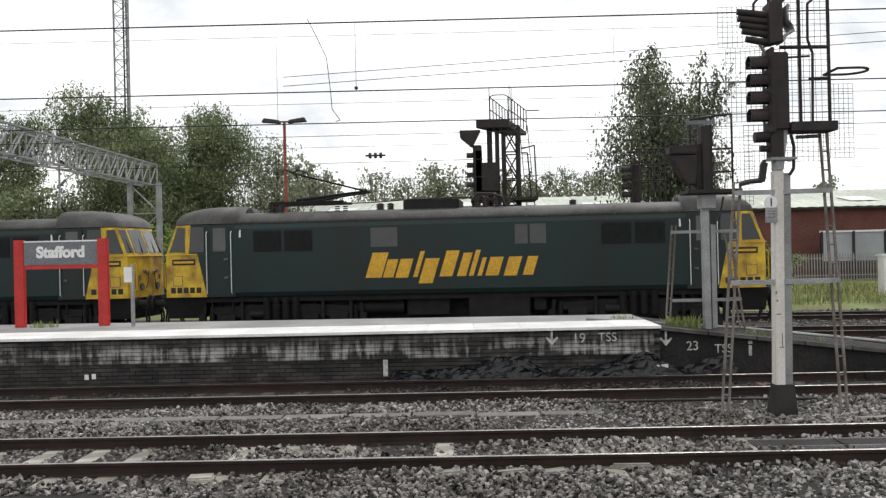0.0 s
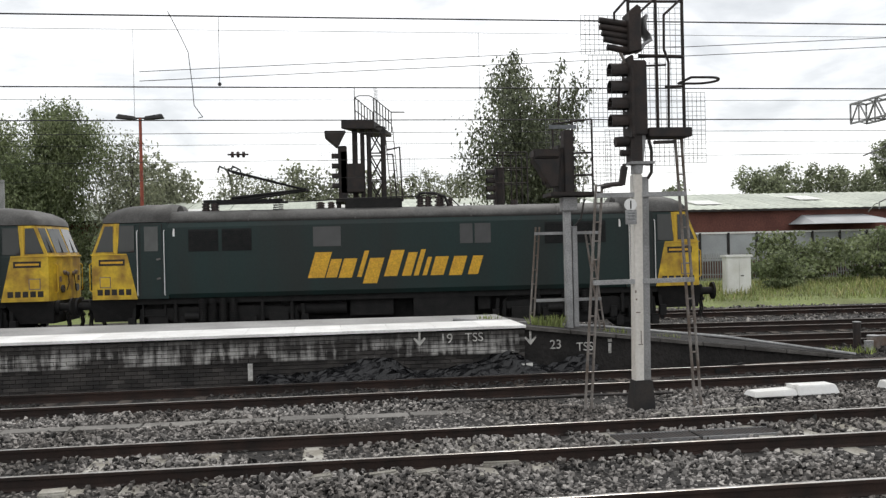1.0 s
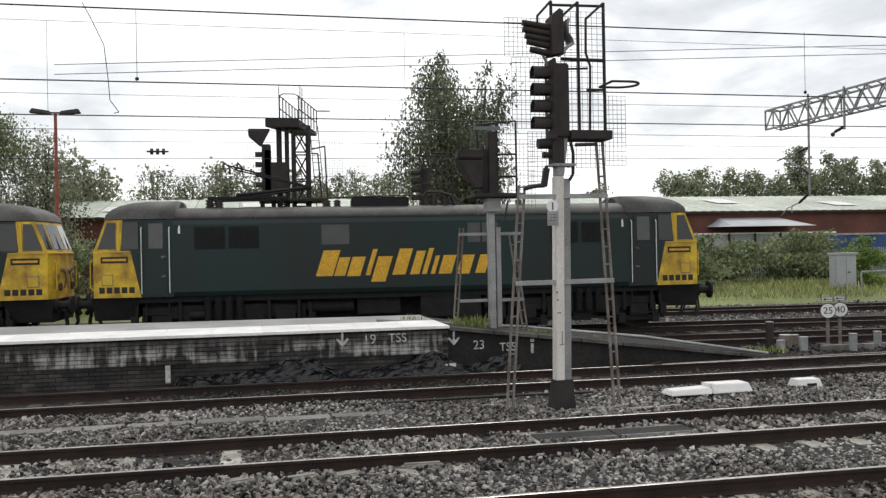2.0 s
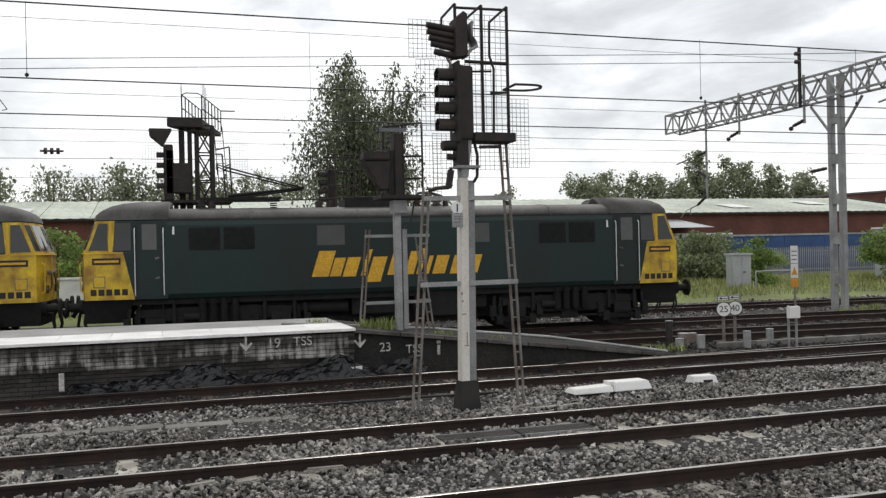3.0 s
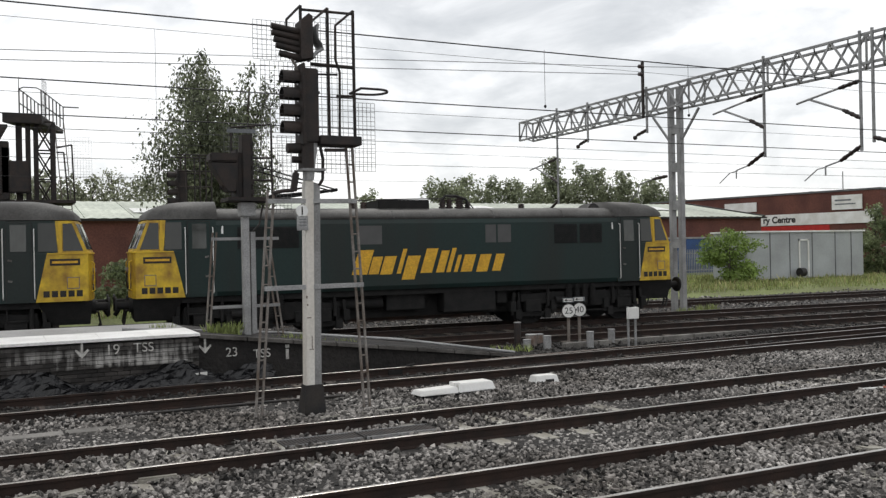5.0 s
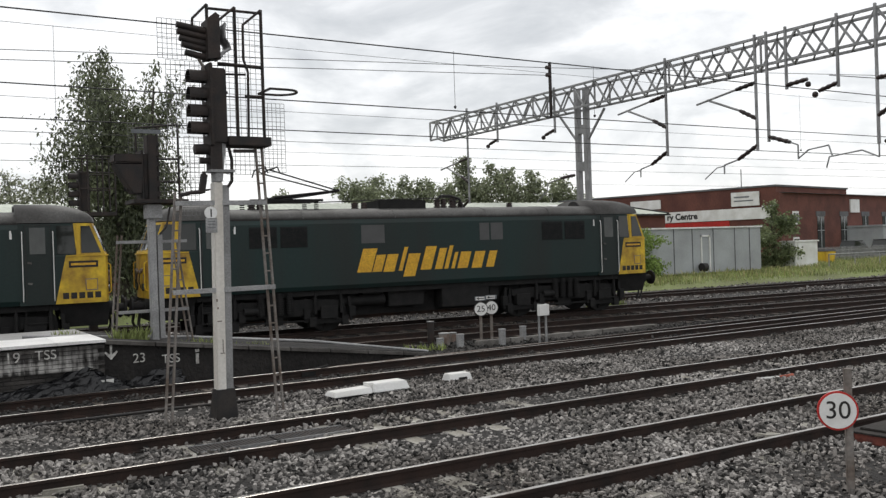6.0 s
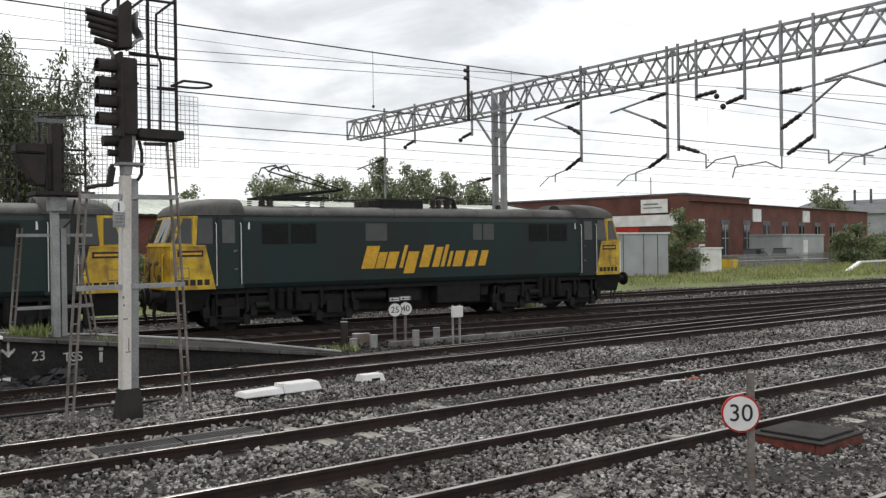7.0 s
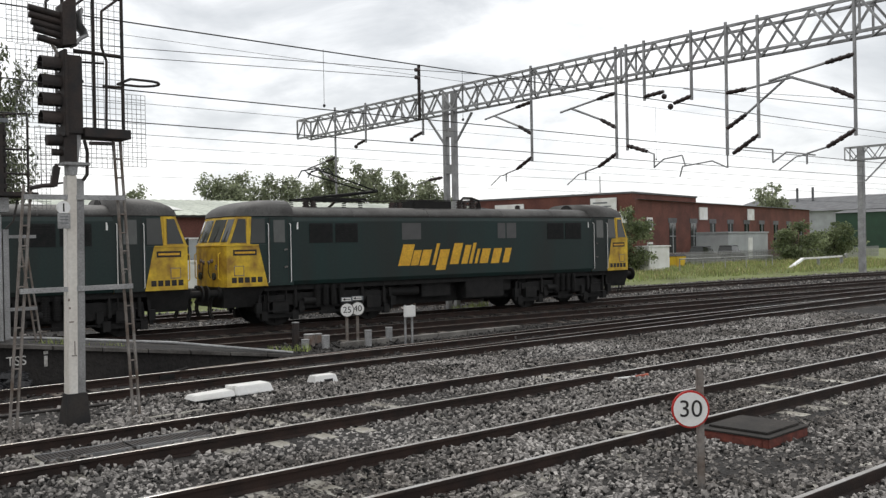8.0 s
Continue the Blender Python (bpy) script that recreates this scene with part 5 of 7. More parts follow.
def gantry(x, y_end, y_near, y_post, top, label, drops, lattice=False, single=False):
    s = thing("overhead_gantry", label, "gantry", group="overhead line gantries")
    if lattice:
        z0, z1 = top - 1.12, top
        boom(s, x, y_near, y_end, z0, z1, 0.8, 1.15, 1)
        lattice_post(s, x + 0.40, y_post, z0)
    else:
        z0, z1 = top - 0.85, top
        boom(s, x, y_near, y_end, z0, z1)
        if single:
            part("post", G().box(x + 0.05, x + 0.43, y_post - 0.19, y_post + 0.19, -0.2, top - 0.02), M["galv"], s, "stout grey steel column", 0.02)
            part("knee_brace", G().beam((x + 0.2, y_post - 0.3, top - 2.3), (x + 0.2, y_post - 1.7, top - 0.95), 0.09, 0.08), M["galv"], s)
        else:
            twin_post(s, x + 0.25, y_post, top - 0.02)
    for y, za, zb, kind in drops:
        d = dropper(s, x - 0.42, y, za, zb)
        xb = x - 0.42
        if kind == "reg":          # cantilever frame with registration arm, reaching towards the far side
            insulator(d, (xb, y, zb + 2.05), (xb, y + 0.75, zb + 1.95))
            insulator(d, (xb, y, zb + 0.95), (xb, y + 0.62, zb + 1.28))
            part("stay_tube", G().tube((xb, y + 0.75, zb + 1.95), (xb, y + 2.35, zb + 1.72), 0.035, 8).tube((xb, y + 0.62, zb + 1.28), (xb, y + 1.9, zb + 1.80), 0.035, 8), M["galv"], d)
            insulator(d, (xb, y, zb + 0.15), (xb, y + 0.75, zb - 0.22))
            part("registration_arm", G().run([(xb, y + 0.75, zb - 0.22), (xb, y + 1.3, zb - 0.34), (xb, y + 1.3, zb - 0.62)], 0.025, 6).run([(xb, y + 1.25, zb - 0.36), (xb, y + 1.6, zb - 0.40), (xb, y + 2.1, zb - 0.72)], 0.018, 6), M["galv"], d)
        elif kind == "regn":       # the same, reaching towards the camera's side
            insulator(d, (xb, y, zb + 0.15), (xb, y - 0.75, zb - 0.1))
            part("registration_arm", G().run([(xb, y - 0.75, zb - 0.1), (xb, y - 1.0, zb - 0.2), (xb, y - 1.0, zb - 0.62)], 0.025, 6).run([(xb, y - 1.0, zb - 0.6), (xb, y - 1.35, zb - 0.38), (xb, y - 2.0, zb - 0.32), (xb, y - 2.1, zb - 0.62)], 0.022, 6), M["galv"], d)
        elif kind == "regm":       # upper frame towards the near side, contact arm towards the far one
            insulator(d, (xb, y, zb + 1.75), (xb, y - 0.62, zb + 1.78))
            insulator(d, (xb, y, zb + 0.75), (xb, y - 0.6, zb + 1.08))
            part("stay_tube", G().tube((xb, y - 0.62, zb + 1.78), (xb, y - 2.0, zb + 1.9), 0.035, 8).tube((xb, y - 0.6, zb + 1.08), (xb, y - 1.75, zb + 1.86), 0.035, 8), M["galv"], d)
            part("registration_arm", G().run([(xb, y, zb), (xb, y, zb - 0.35), (xb, y + 0.5, zb - 0.12), (xb, y + 1.5, zb - 0.2), (xb, y + 1.6, zb - 0.5)], 0.022, 6), M["galv"], d)
        elif kind == "tie":
            insulator(d, (xb, y, zb + 0.1), (xb, y + 0.8, zb - 0.35))
            part("registration_arm", G().run([(xb, y + 0.5, zb - 0.2), (xb, y - 0.4, zb - 0.35), (xb, y - 0.4, zb - 0.7), (xb, y - 0.8, zb - 0.45), (xb, y - 1.6, zb - 0.6)], 0.022, 6), M["galv"], d)
        elif kind == "stub":       # short hanger with an insulator and a weight
            insulator(d, (xb, y, zb + 0.12), (xb, y + 0.62, zb - 0.02))
            part("pulley", G().ball((xb, y + 0.74, zb - 0.10), 0.09, 10, 6), M["insul"], d)
        elif kind == "stubn":
            insulator(d, (xb, y, zb + 0.12), (xb, y - 0.7, zb + 0.18))
            part("pulley", G().ball((xb, y - 0.72, zb + 0.03), 0.085, 10, 6), M["insul"], d)
    return s


main_gantry = gantry(23.25, 37.4, 3.0, 27.0, 8.38, "grey lattice overhead gantry across all the tracks", [
    (34.1, 8.6, 4.3, "reg"), (31.75, 8.5, 6.8, "stub"), (27.85, 8.5, 6.72, "stub"), (21.9, 8.5, 5.2, "reg"), (18.2, 8.5, 5.0, "reg"),
    (17.78, 8.5, 5.2, "regn"), (17.1, 8.5, 6.66, "stubn"), (15.42, 8.5, 6.46, "stub"), (14.27, 8.5, 4.75, "regm"), (13.29, 8.5, 5.13, "tie"), (10.62, 8.5, 4.93, "reg")])
part("upper_mast", G().beam((22.7, 27.9, 7.3), (22.7, 27.9, 9.5), 0.09), M["sigblack"], main_gantry, "dark mast with two insulators")
for z in (9.28, 8.98):
    part("insulator", G().tube((22.52, 27.9, z), (22.72, 27.9, z), 0.075, 10), M["insul"], main_gantry)
insulator(main_gantry, (23.2, 27.2, 5.0), (23.2, 28.0, 4.95))
part("registration_arm", G().run([(23.2, 28.0, 4.95), (23.2, 28.9, 4.8), (23.2, 28.9, 4.5), (23.2, 29.6, 4.1)], 0.022, 6), M["galv"], main_gantry)
gantry(61.0, 29.2, 3.0, 28.4, 8.4, "distant grey lattice gantry further along the line", [(18.5, 8.5, 5.0, "reg"), (13.5, 8.5, 5.0, "reg")], False, True)
gantry(-16.95, 48.6, 18.0, 46.6, 7.4, "grey lattice gantry near the station end", [(38.5, 7.6, 4.6, "reg"), (30.0, 7.6, 4.6, "reg")], True)


# ---- overhead wires ----
def wires():
    for y, el, r, label in ((16.1, 0.2568, 0.014, "dark stranded catenary wire"), (22.0, 0.241, 0.006, "thin grey overhead catenary wire"), (16.1, 0.1805, 0.012, "dark taut overhead contact wire"), (22.0, 0.166, 0.006, "thin grey auxiliary overhead wire"),
                            (22.0, 0.144, 0.014, "dark taut overhead contact wire"), (27.0, 0.1285, 0.009, "dark sagging overhead catenary wire"), (27.0, 0.116, 0.006, "thin grey overhead contact wire"), (31.0, 0.101, 0.009, "dark overhead feeder wire"), (31.5, 0.081, 0.006, "thin grey overhead feeder wire")):
        z = 2.4 + el * y
        g = G().run([(x, y, z + 0.05 * math.sin(x * 0.06 + y)) for x in range(-140, 261, 10)], r, 5)
        solid("overhead_wire", g, M["wire"], label, "wire", "overhead wires")
    g = G()
    for x, y, ea, eb in ((-2.0, 16.1, 0.2568, 0.1805), (5.6, 16.1, 0.2568, 0.1805), (10.6, 16.1, 0.2568, 0.1805), (-4.6, 22.0, 0.241, 0.144), (3.6, 22.0, 0.241, 0.144), (14.5, 16.1, 0.256, 0.1805), (30, 22, 0.241, 0.144)):
        solid("wire_dropper", G().tube((x, y, 2.4 + ea * y), (x, y, 2.4 + eb * y), 0.005, 5).ball((x, y, 2.4 + eb * y + 0.04), 0.035, 6, 4), M["wire"], "thin dropper between the wires", "wire", "wire droppers")
    pts = [(-2.85, 16.1, 6.6), (-2.7, 16.1, 6.3), (-2.52, 16.1, 5.9), (-2.46, 16.1, 5.3), (-2.44, 16.1, 4.98), (-2.3, 16.1, 4.78), (-2.38, 16.1, 4.76)]
    solid("hanging_jumper", G().run(pts, 0.007, 5), M["wire"], "thin loose jumper cable hanging from the wire", "wire")
    # wires that cross the tracks further along
    for a, b in (((22.7, 27.9, 9.28), (-6.0, 30.0, 8.3)), ((22.7, 27.9, 8.98), (-6.0, 30.0, 8.0)), ((22.7, 27.9, 9.28), (80, 10.0, 9.0)), ((22.7, 15.6, 6.8), (120, 4.0, 7.0))):
        solid("cross_wire", G().tube(a, b, 0.012, 5), M["wire"], "thin dark wire strung to the gantry", "wire", "overhead wires")
    ins = G()
    for k in range(3):
        ins.tube((-2.9 + 0.16 * k, 27.0, 5.3), (-2.82 + 0.16 * k, 27.0, 5.3), 0.09, 10)
    solid("wire_insulator", ins.tube((-3.0, 27.0, 5.3), (-2.4, 27.0, 5.3), 0.03, 6), M["insul"], "dark three-disc insulator in a wire", "insulator")


wires()

# ---- buildings beyond the line ----
def warehouse():
    w = thing("warehouse", "long red-brick warehouse with a pale sheet roof", "warehouse")
    x0, x1, y, ze, zr, yr = -75.0, 61.5, 60.0, 4.72, 6.35, 70.0
    part("wall", G().box(x0, x1, y, y + 0.3, -0.1, ze - 0.05).prism([(y + 0.3, -0.1), (2 * yr - y, -0.1), (2 * yr - y, ze), (yr, zr - 0.1), (y + 0.3, ze - 0.05)], "x", x1 - 0.3, x1), M["wall_red"], w, "dark red brick wall")
    n = 46
    step = (x1 - x0 + 0.6) / n
    for k in range(n):
        a = x0 - 0.3 + k * step
        g = G()
        lo, hi = [], []
        for j in range(9):
            bx, up = a + (step - 0.03) * j / 8, 0.04 * (j % 2)
            lo.append((bx, y - 0.35, ze + up))
            hi.append((bx, yr, zr + up))
        g.loft([lo, hi], closed=False)
        part("roof_sheet", g, M["sheetroof"], w)
        if k % 3 == 1:
            t0, t1 = (0.45, 0.72) if k % 2 else (0.25, 0.5)
            part("rooflight", G().add([(a + 0.2, y - 0.35 + (yr - y) * t0, ze + 0.06 + (zr - ze) * t0 + 0.02), (a + step * 0.75, y - 0.35 + (yr - y) * t0, ze + 0.08 + (zr - ze) * t0), (a + step * 0.75, y - 0.35 + (yr - y) * t1, ze + 0.08 + (zr - ze) * t1), (a + 0.2, y - 0.35 + (yr - y) * t1, ze + 0.08 + (zr - ze) * t1)], [(0, 1, 2, 3)]), M["rooflight"], w, "pale translucent rooflight")
    part("far_roof", G().add([(x0, yr, zr), (x1, yr, zr), (x1, 2 * yr - y, ze), (x0, 2 * yr - y, ze)], [(0, 1, 2, 3)]), M["sheetroof"], w)
    part("gutter", G().box(x0 - 0.3, x1 + 0.3, y - 0.42, y - 0.30, ze - 0.14, ze - 0.01), M["black"], w, "dark gutter")
    part("bargeboard", G().beam((x1 + 0.1, y - 0.35, ze), (x1 + 0.1, yr, zr), 0.15, 0.3), M["black"], w)
    # lean-to and loading screens
    part("canopy", G().hexa([(32.0, 56.5, 3.55), (38.5, 56.5, 3.55), (38.5, 60, 3.6), (32.0, 60, 3.6), (32.4, 57.2, 3.62), (38.2, 57.2, 3.62), (37.6, 60, 4.25), (33.0, 60, 4.25)]), M["greyclad"], w, "grey sheet canopy")
    b = thing("blue_hoarding", "faded blue sheet hoarding against the warehouse wall", "hoarding", pose(0, 0, 0))
    for k in range(9):
        part("sheet", G().box(40.8 + 1.86 * k, 40.8 + 1.86 * k + 1.83, 58.9, 59.0, 0.0, 2.86), M["blue"], b)
    part("rail", G().box(40.6, 57.8, 58.82, 58.98, 2.86, 3.0), M["galv"], b)
    b = thing("loading_screens", "pale grey panels between dark posts along the warehouse", "screen")
    for k in range(9):
        xx = 22.6 + 2.0 * k
        part("panel", G().box(xx + 0.08, xx + 1.92, 58.0, 58.05, 1.2, 3.0), M["greyclad"], b)
        part("post", G().box(xx - 0.07, xx + 0.07, 57.9, 58.1, 0, 3.1), M["black"], b)
    part("top_rail", G().box(22.5, 41.0, 57.92, 58.08, 3.02, 3.14), M["white"], b)


def brick_works():
    """The tall gable block with a sign band, and the long low range beyond its corner."""
    d = Vector((57.0, 12.0, 0)).normalized()
    ang = math.degrees(math.atan2(d.y, d.x))
    f = thing("brick_office", "red-brick block with a white sign band and red panel", "building", pose(72.0, 56.0, 0, 0, 0, ang))
    # local: x along the long range, -y faces the line, the left face looks back along the track
    part("wall", G().box(0, 16, 0, 26, -0.1, 7.05), M["wall_red"], f, "dark red brick wall")
    part("parapet", G().box(-0.12, 16.1, -0.12, 26.1, 7.05, 7.22), M["slate"], f, "dark parapet coping")
    part("sign_band", G().box(-0.16, -0.05, 0.5, 17.2, 4.05, 5.15), M["white"], f, "white sign band", 0.01)
    part("red_panel", G().box(-0.12, -0.04, 4.8, 15.0, 2.2, 4.0), M["red"], f, "bright red panel")
    part("notice", G().box(-0.20, -0.08, 1.6, 4.5, 5.35, 6.7), M["white"], f, "white notice board", 0.01)
    part("notice_bar", G().box(-0.21, -0.2, 2.6, 4.2, 6.15, 6.3).box(-0.21, -0.2, 2.2, 4.2, 5.8, 5.92), M["signgrey"], f)
    part("small_notice", G().box(-0.2, -0.08, 12.5, 16.2, 5.55, 6.5), M["white"], f, "white notice board", 0.01)
    part("box_sign", G().box(-0.3, 0.0, -0.0, 1.3, 4.75, 5.3), M["white"], f)
    part("flagpole", G().tube((1, 4, 7), (1, 4, 9.0), 0.05, 6), M["galv"], f)
    lettering("sign_lettering", "ry Centre", 0.88, M["black"], f, pose(-0.17, 10.0, 4.6) @ pose(0, 0, 0, 90, 0, -90), label="black sign lettering", bold=0.03)
    r = thing("brick_range", "long red-brick workshop range with arched windows", "building", pose(72.0, 56.0, 0, 0, 0, ang))
    part("wall", G().box(0.02, 58, -0.3, 14, -0.1, 6.45), M["wall_red"], r, "red brick wall")
    part("roof", G().prism([(-0.7, 6.45), (14.5, 6.45), (7, 7.3)], "x", 0.6, 58.3), M["slate"], r, "grey slate roof")
    for k in range(10):
        x = 3.2 + 5.6 * k
        w = G().box(x - 0.8, x + 0.8, -0.34, -0.28, 1.0, 4.2)
        if k == 0:
            continue
        win = part("window", w, M["pane"], r, "tall dark arched window")
        part("arch", G().box(x - 1.05, x + 1.05, -0.36, -0.27, 4.2, 4.7), M["slate"], win)
        part("glazing_bar", G().box(x - 0.05, x + 0.05, -0.38, -0.33, 1.0, 4.2).box(x - 0.8, x + 0.8, -0.38, -0.33, 2.75, 2.82), M["greyclad"], win)
    for z in (0.9, 3.4):
        fr = part("small_window", G().box(2.6, 3.9, -0.36, -0.28, z, z + 1.3), M["white"], r, "white-framed small window", 0.02)
        for a in (2.75, 3.33):
            part("window_pane", G().box(a, a + 0.45, -0.38, -0.34, z + 0.18, z + 1.1), M["pane"], fr)
    for x, z in ((16.0, 4.6), (31.5, 4.7)):
        part("wall_notice", G().box(x, x + 2.3, -0.42, -0.3, z, z + 1.4), M["white"], r, "white wall notice")
    s = thing("grey_shed", "long grey metal shed in front of the workshops", "shed", pose(87.5, 55.2, 0, 0, 0, ang))
    part("wall", G().box(0, 13, 0, 4, -0.1, 3.0), M["greyclad"], s, "ribbed grey wall", 0.05)
    part("roof", G().box(-0.1, 13.1, -0.1, 4.1, 3.0, 3.18), M["greyclad"], s)
    part("door", G().box(6.2, 7.6, -0.04, 0.02, 0.1, 2.5), M["white"], s)
    b = thing("far_works", "distant grey-roofed works beyond the brick range", "building", pose(200, 40, 0))
    part("wall", G().box(0, 34, 0, 88, -0.1, 8.5), M["greyclad"], b, "pale grey clad wall")
    part("roof", G().prism([(-1, 8.4), (35, 8.4), (17, 12.3)], "y", -1, 89), M["slate"], b, "long grey sheeted roof")
    for y in (70.5, 74.5):
        part("flue", G().tube((12, y, 10.8), (12, y, 14.6), 0.3, 8), M["slate"], b, "thin dark flue")
    gs = thing("green_warehouse", "dark green clad warehouse beside the far works", "warehouse", pose(188, 50, 0))
    part("wall", G().box(0, 10, 0, 43, -0.1, 7.4), M["greenclad"], gs)
    part("roof", G().prism([(-0.4, 7.4), (10.4, 7.4), (5, 8.1)], "y", -0.4, 43.4), M["slate"], gs)


warehouse()
brick_works()


def cabins():
    c = thing("white_cabin", "long pale grey portable cabin on the verge", "cabin", pose(41.9, 42.0, -0.02))
    part("wall", G().box(0, 10.4, 0, 3, 0.1, 3.05), M["greyclad"], c, "pale grey panelled wall", 0.02)
    part("roof", G().box(-0.1, 10.5, -0.1, 3.1, 3.05, 3.15), M["white"], c)
    for x in (1.9, 3.6, 5.6, 7.7, 9.2):
        part("panel_joint", G().box(x, x + 0.06, -0.025, 0.0, 0.1, 3.05), M["slate"], c)
    part("door_frame", G().box(4.4, 4.5, -0.06, 0.0, 0.2, 2.6).box(5.2, 5.3, -0.06, 0, 0.2, 2.6).box(4.4, 5.3, -0.06, 0, 2.5, 2.6), M["white"], c)
    part("drum", G().tube((3.9, -0.5, 0.5), (4.3, -0.5, 0.5), 0.28, 14).tube((4.1, -0.5, -0.05), (4.1, -0.5, 0.3), 0.06, 8), M["black"], c)
    w = thing("white_cabinet", "white lineside equipment cabinet in the grass", "cabinet", pose(56.8, 42.6, -0.02), "lineside cabinets")
    part("case", G().box(0, 2.6, 0, 1.2, 0, 1.9), M["white"], w, bevel=0.04)
    part("lid", G().box(-0.08, 2.68, -0.08, 1.28, 1.9, 2.0), M["white"], w)
    for x, y, label in ((18.9, 40.3, "pale grey two-door lineside cabinet on the grass"), (28.9, 40.2, "grey lineside cabinet among shrubs")):
        w = thing("lineside_cabinet", label, "cabinet", pose(x, y, -0.02), "lineside cabinets")
        part("case", G().box(-0.6, 0.6, 0, 0.5, 0, 1.75), M["greyclad"] if x > 20 else M["white"], w, bevel=0.02)
        part("lid", G().box(-0.66, 0.66, -0.06, 0.56, 1.75, 1.85), M["greyclad"] if x > 20 else M["white"], w)
        for a in (-0.56, 0.02):
            part("door", G().box(a, a + 0.54, -0.025, 0.0, 0.12, 1.65), M["greyclad"] if x > 20 else M["white"], w)
        part("handle", G().box(0.08, 0.22, -0.05, -0.02, 0.85, 0.9), M["black"], w)
    b = thing("grit_bin", "yellow grit bin by the fence", "bin", pose(66.5, 47.0, 0))
    part("case", G().hexa([(0.1, 0.1, 0), (1.3, 0.1, 0), (1.3, 1.0, 0), (0.1, 1.0, 0), (0, 0, 0.95), (1.4, 0, 0.95), (1.4, 1.1, 0.95), (0, 1.1, 0.95)]), M["yellow"], b, bevel=0.04)
    part("lid", G().hexa([(-0.05, -0.05, 0.955), (1.45, -0.05, 0.955), (1.45, 1.15, 0.955), (-0.05, 1.15, 0.955), (0.1, 0.2, 1.15), (1.3, 0.2, 1.15), (1.3, 0.9, 1.15), (0.1, 0.9, 1.15)]), M["black"], b, "black bin lid")


cabins()


def fences():
    def palisade(x0, x1, y, h, label):
        f = thing("palisade_fence", label, "fence")
        pale = G().prism([(-0.035, 0), (0.035, 0), (0.035, h - 0.12), (0, h), (-0.035, h - 0.12)], "y", -0.012, 0.012).data("pale", M["galv"])
        n = int((x1 - x0) / 0.17)
        n = min(n, 290)
        for k in range(n):
            ob = new("pale", pale)
            ob.parent = f
            ob.matrix_basis = pose(x0 + (x1 - x0) * k / n, y, 0)
        for z in (0.35, h - 0.35):
            part("rail", G().box(x0, x1, y + 0.015, y + 0.06, z, z + 0.06), M["galv"], f)
        return f

    palisade(20, 44, 56.0, 1.75, "grey steel palisade fence before the warehouse")
    palisade(40.5, 66, 54.5, 2.0, "grey steel palisade fence under the blue hoarding")
    palisade(68, 112, 50.0, 1.25, "grey steel palisade fence before the workshops")
    for x0, x1, y in ((27.9, 30.6, 37.7), (57.0, 70.0, 40.0)):
        f = thing("tubular_railing", "low grey tubular railing on the verge", "railing")
        part("rail", G().run([(x0, y, 0.1), (x0, y, 0.95), (x1, y, 0.95), (x1, y, 0.1)], 0.04, 8), M["galv"], f)
        k = x0 + 3
        while k < x1:
            part("post", G().tube((k, y, -0.05), (k, y, 0.95), 0.035, 8), M["galv"], f)
            k += 3
    b = thing("buffer_rail", "bent white barrier rail at the siding end", "barrier")
    part("rail", G().beam((66.6, 36.6, 0.0), (69.0, 36.8, 0.7), 0.3, 0.14).beam((69.0, 36.8, 0.7), (77, 37.5, 0.72), 0.16, 0.14), M["white"], b)
    part("post", G().box(72, 72.2, 37.0, 37.2, -0.1, 0.7).box(76.8, 77.0, 37.4, 37.6, -0.1, 0.7), M["galv"], b)
    part("end_disc", G().tube((77.2, 37.2, 0.75), (77.2, 37.32, 0.75), 0.2, 14), M["galv"], b)


fences()


# ---- radio mast and platform lamp ----
def mast():
    m = thing("radio_mast", "tall slender grey lattice radio mast", "mast", pose(-23.15, 62.0, 0))
    h = 0.5
    for x, y in ((-h, -h), (h, -h), (0, h)):
        part("leg", G().tube((x, y, 0), (x, y, 42), 0.07, 6), M["galv"], m)
    for k in range(42):
        pts = [(-h, -h), (h, -h), (0, h)]
        for i in range(3):
            a, b = pts[i], pts[(i + 1) % 3]
            if k % 2:
                a, b = b, a
            part("brace", G().tube((*a, k), (*b, k + 1), 0.03, 4), M["galv"], m)
            part("brace", G().tube((*a, k), (*b, k), 0.025, 4), M["galv"], m)
    part("feeder", G().tube((0.1, -0.3, 0), (0.1, -0.3, 42), 0.06, 6), M["wire"], m)


def lamp():
    l = thing("platform_lamp", "faded red lamp post with two dark lanterns", "lamp post", pose(-7.54, 38.0, 0))
    part("pole", G().tube((0, 0, 0), (0, 0, 8.0), 0.09, 10, 0.06), M["redpost"], l, "faded red steel pole")
    part("sleeve", G().tube((0, 0, 0), (0, 0, 3.9), 0.14, 10), M["redpost"], l)
    part("bracket", G().box(-0.35, 0.35, -0.03, 0.03, 7.96, 8.02), M["black"], l)
    for s in (-1, 1):
        part("lantern", G().hexa([(s * 0.15, -0.16, 7.92), (s * 0.95, -0.16, 7.98), (s * 0.95, 0.16, 7.98), (s * 0.15, 0.16, 7.92), (s * 0.2, -0.1, 8.06), (s * 0.85, -0.1, 8.16), (s * 0.85, 0.1, 8.16), (s * 0.2, 0.1, 8.06)]), M["black"], l, "flat dark lantern", 0.02)


mast()
lamp()


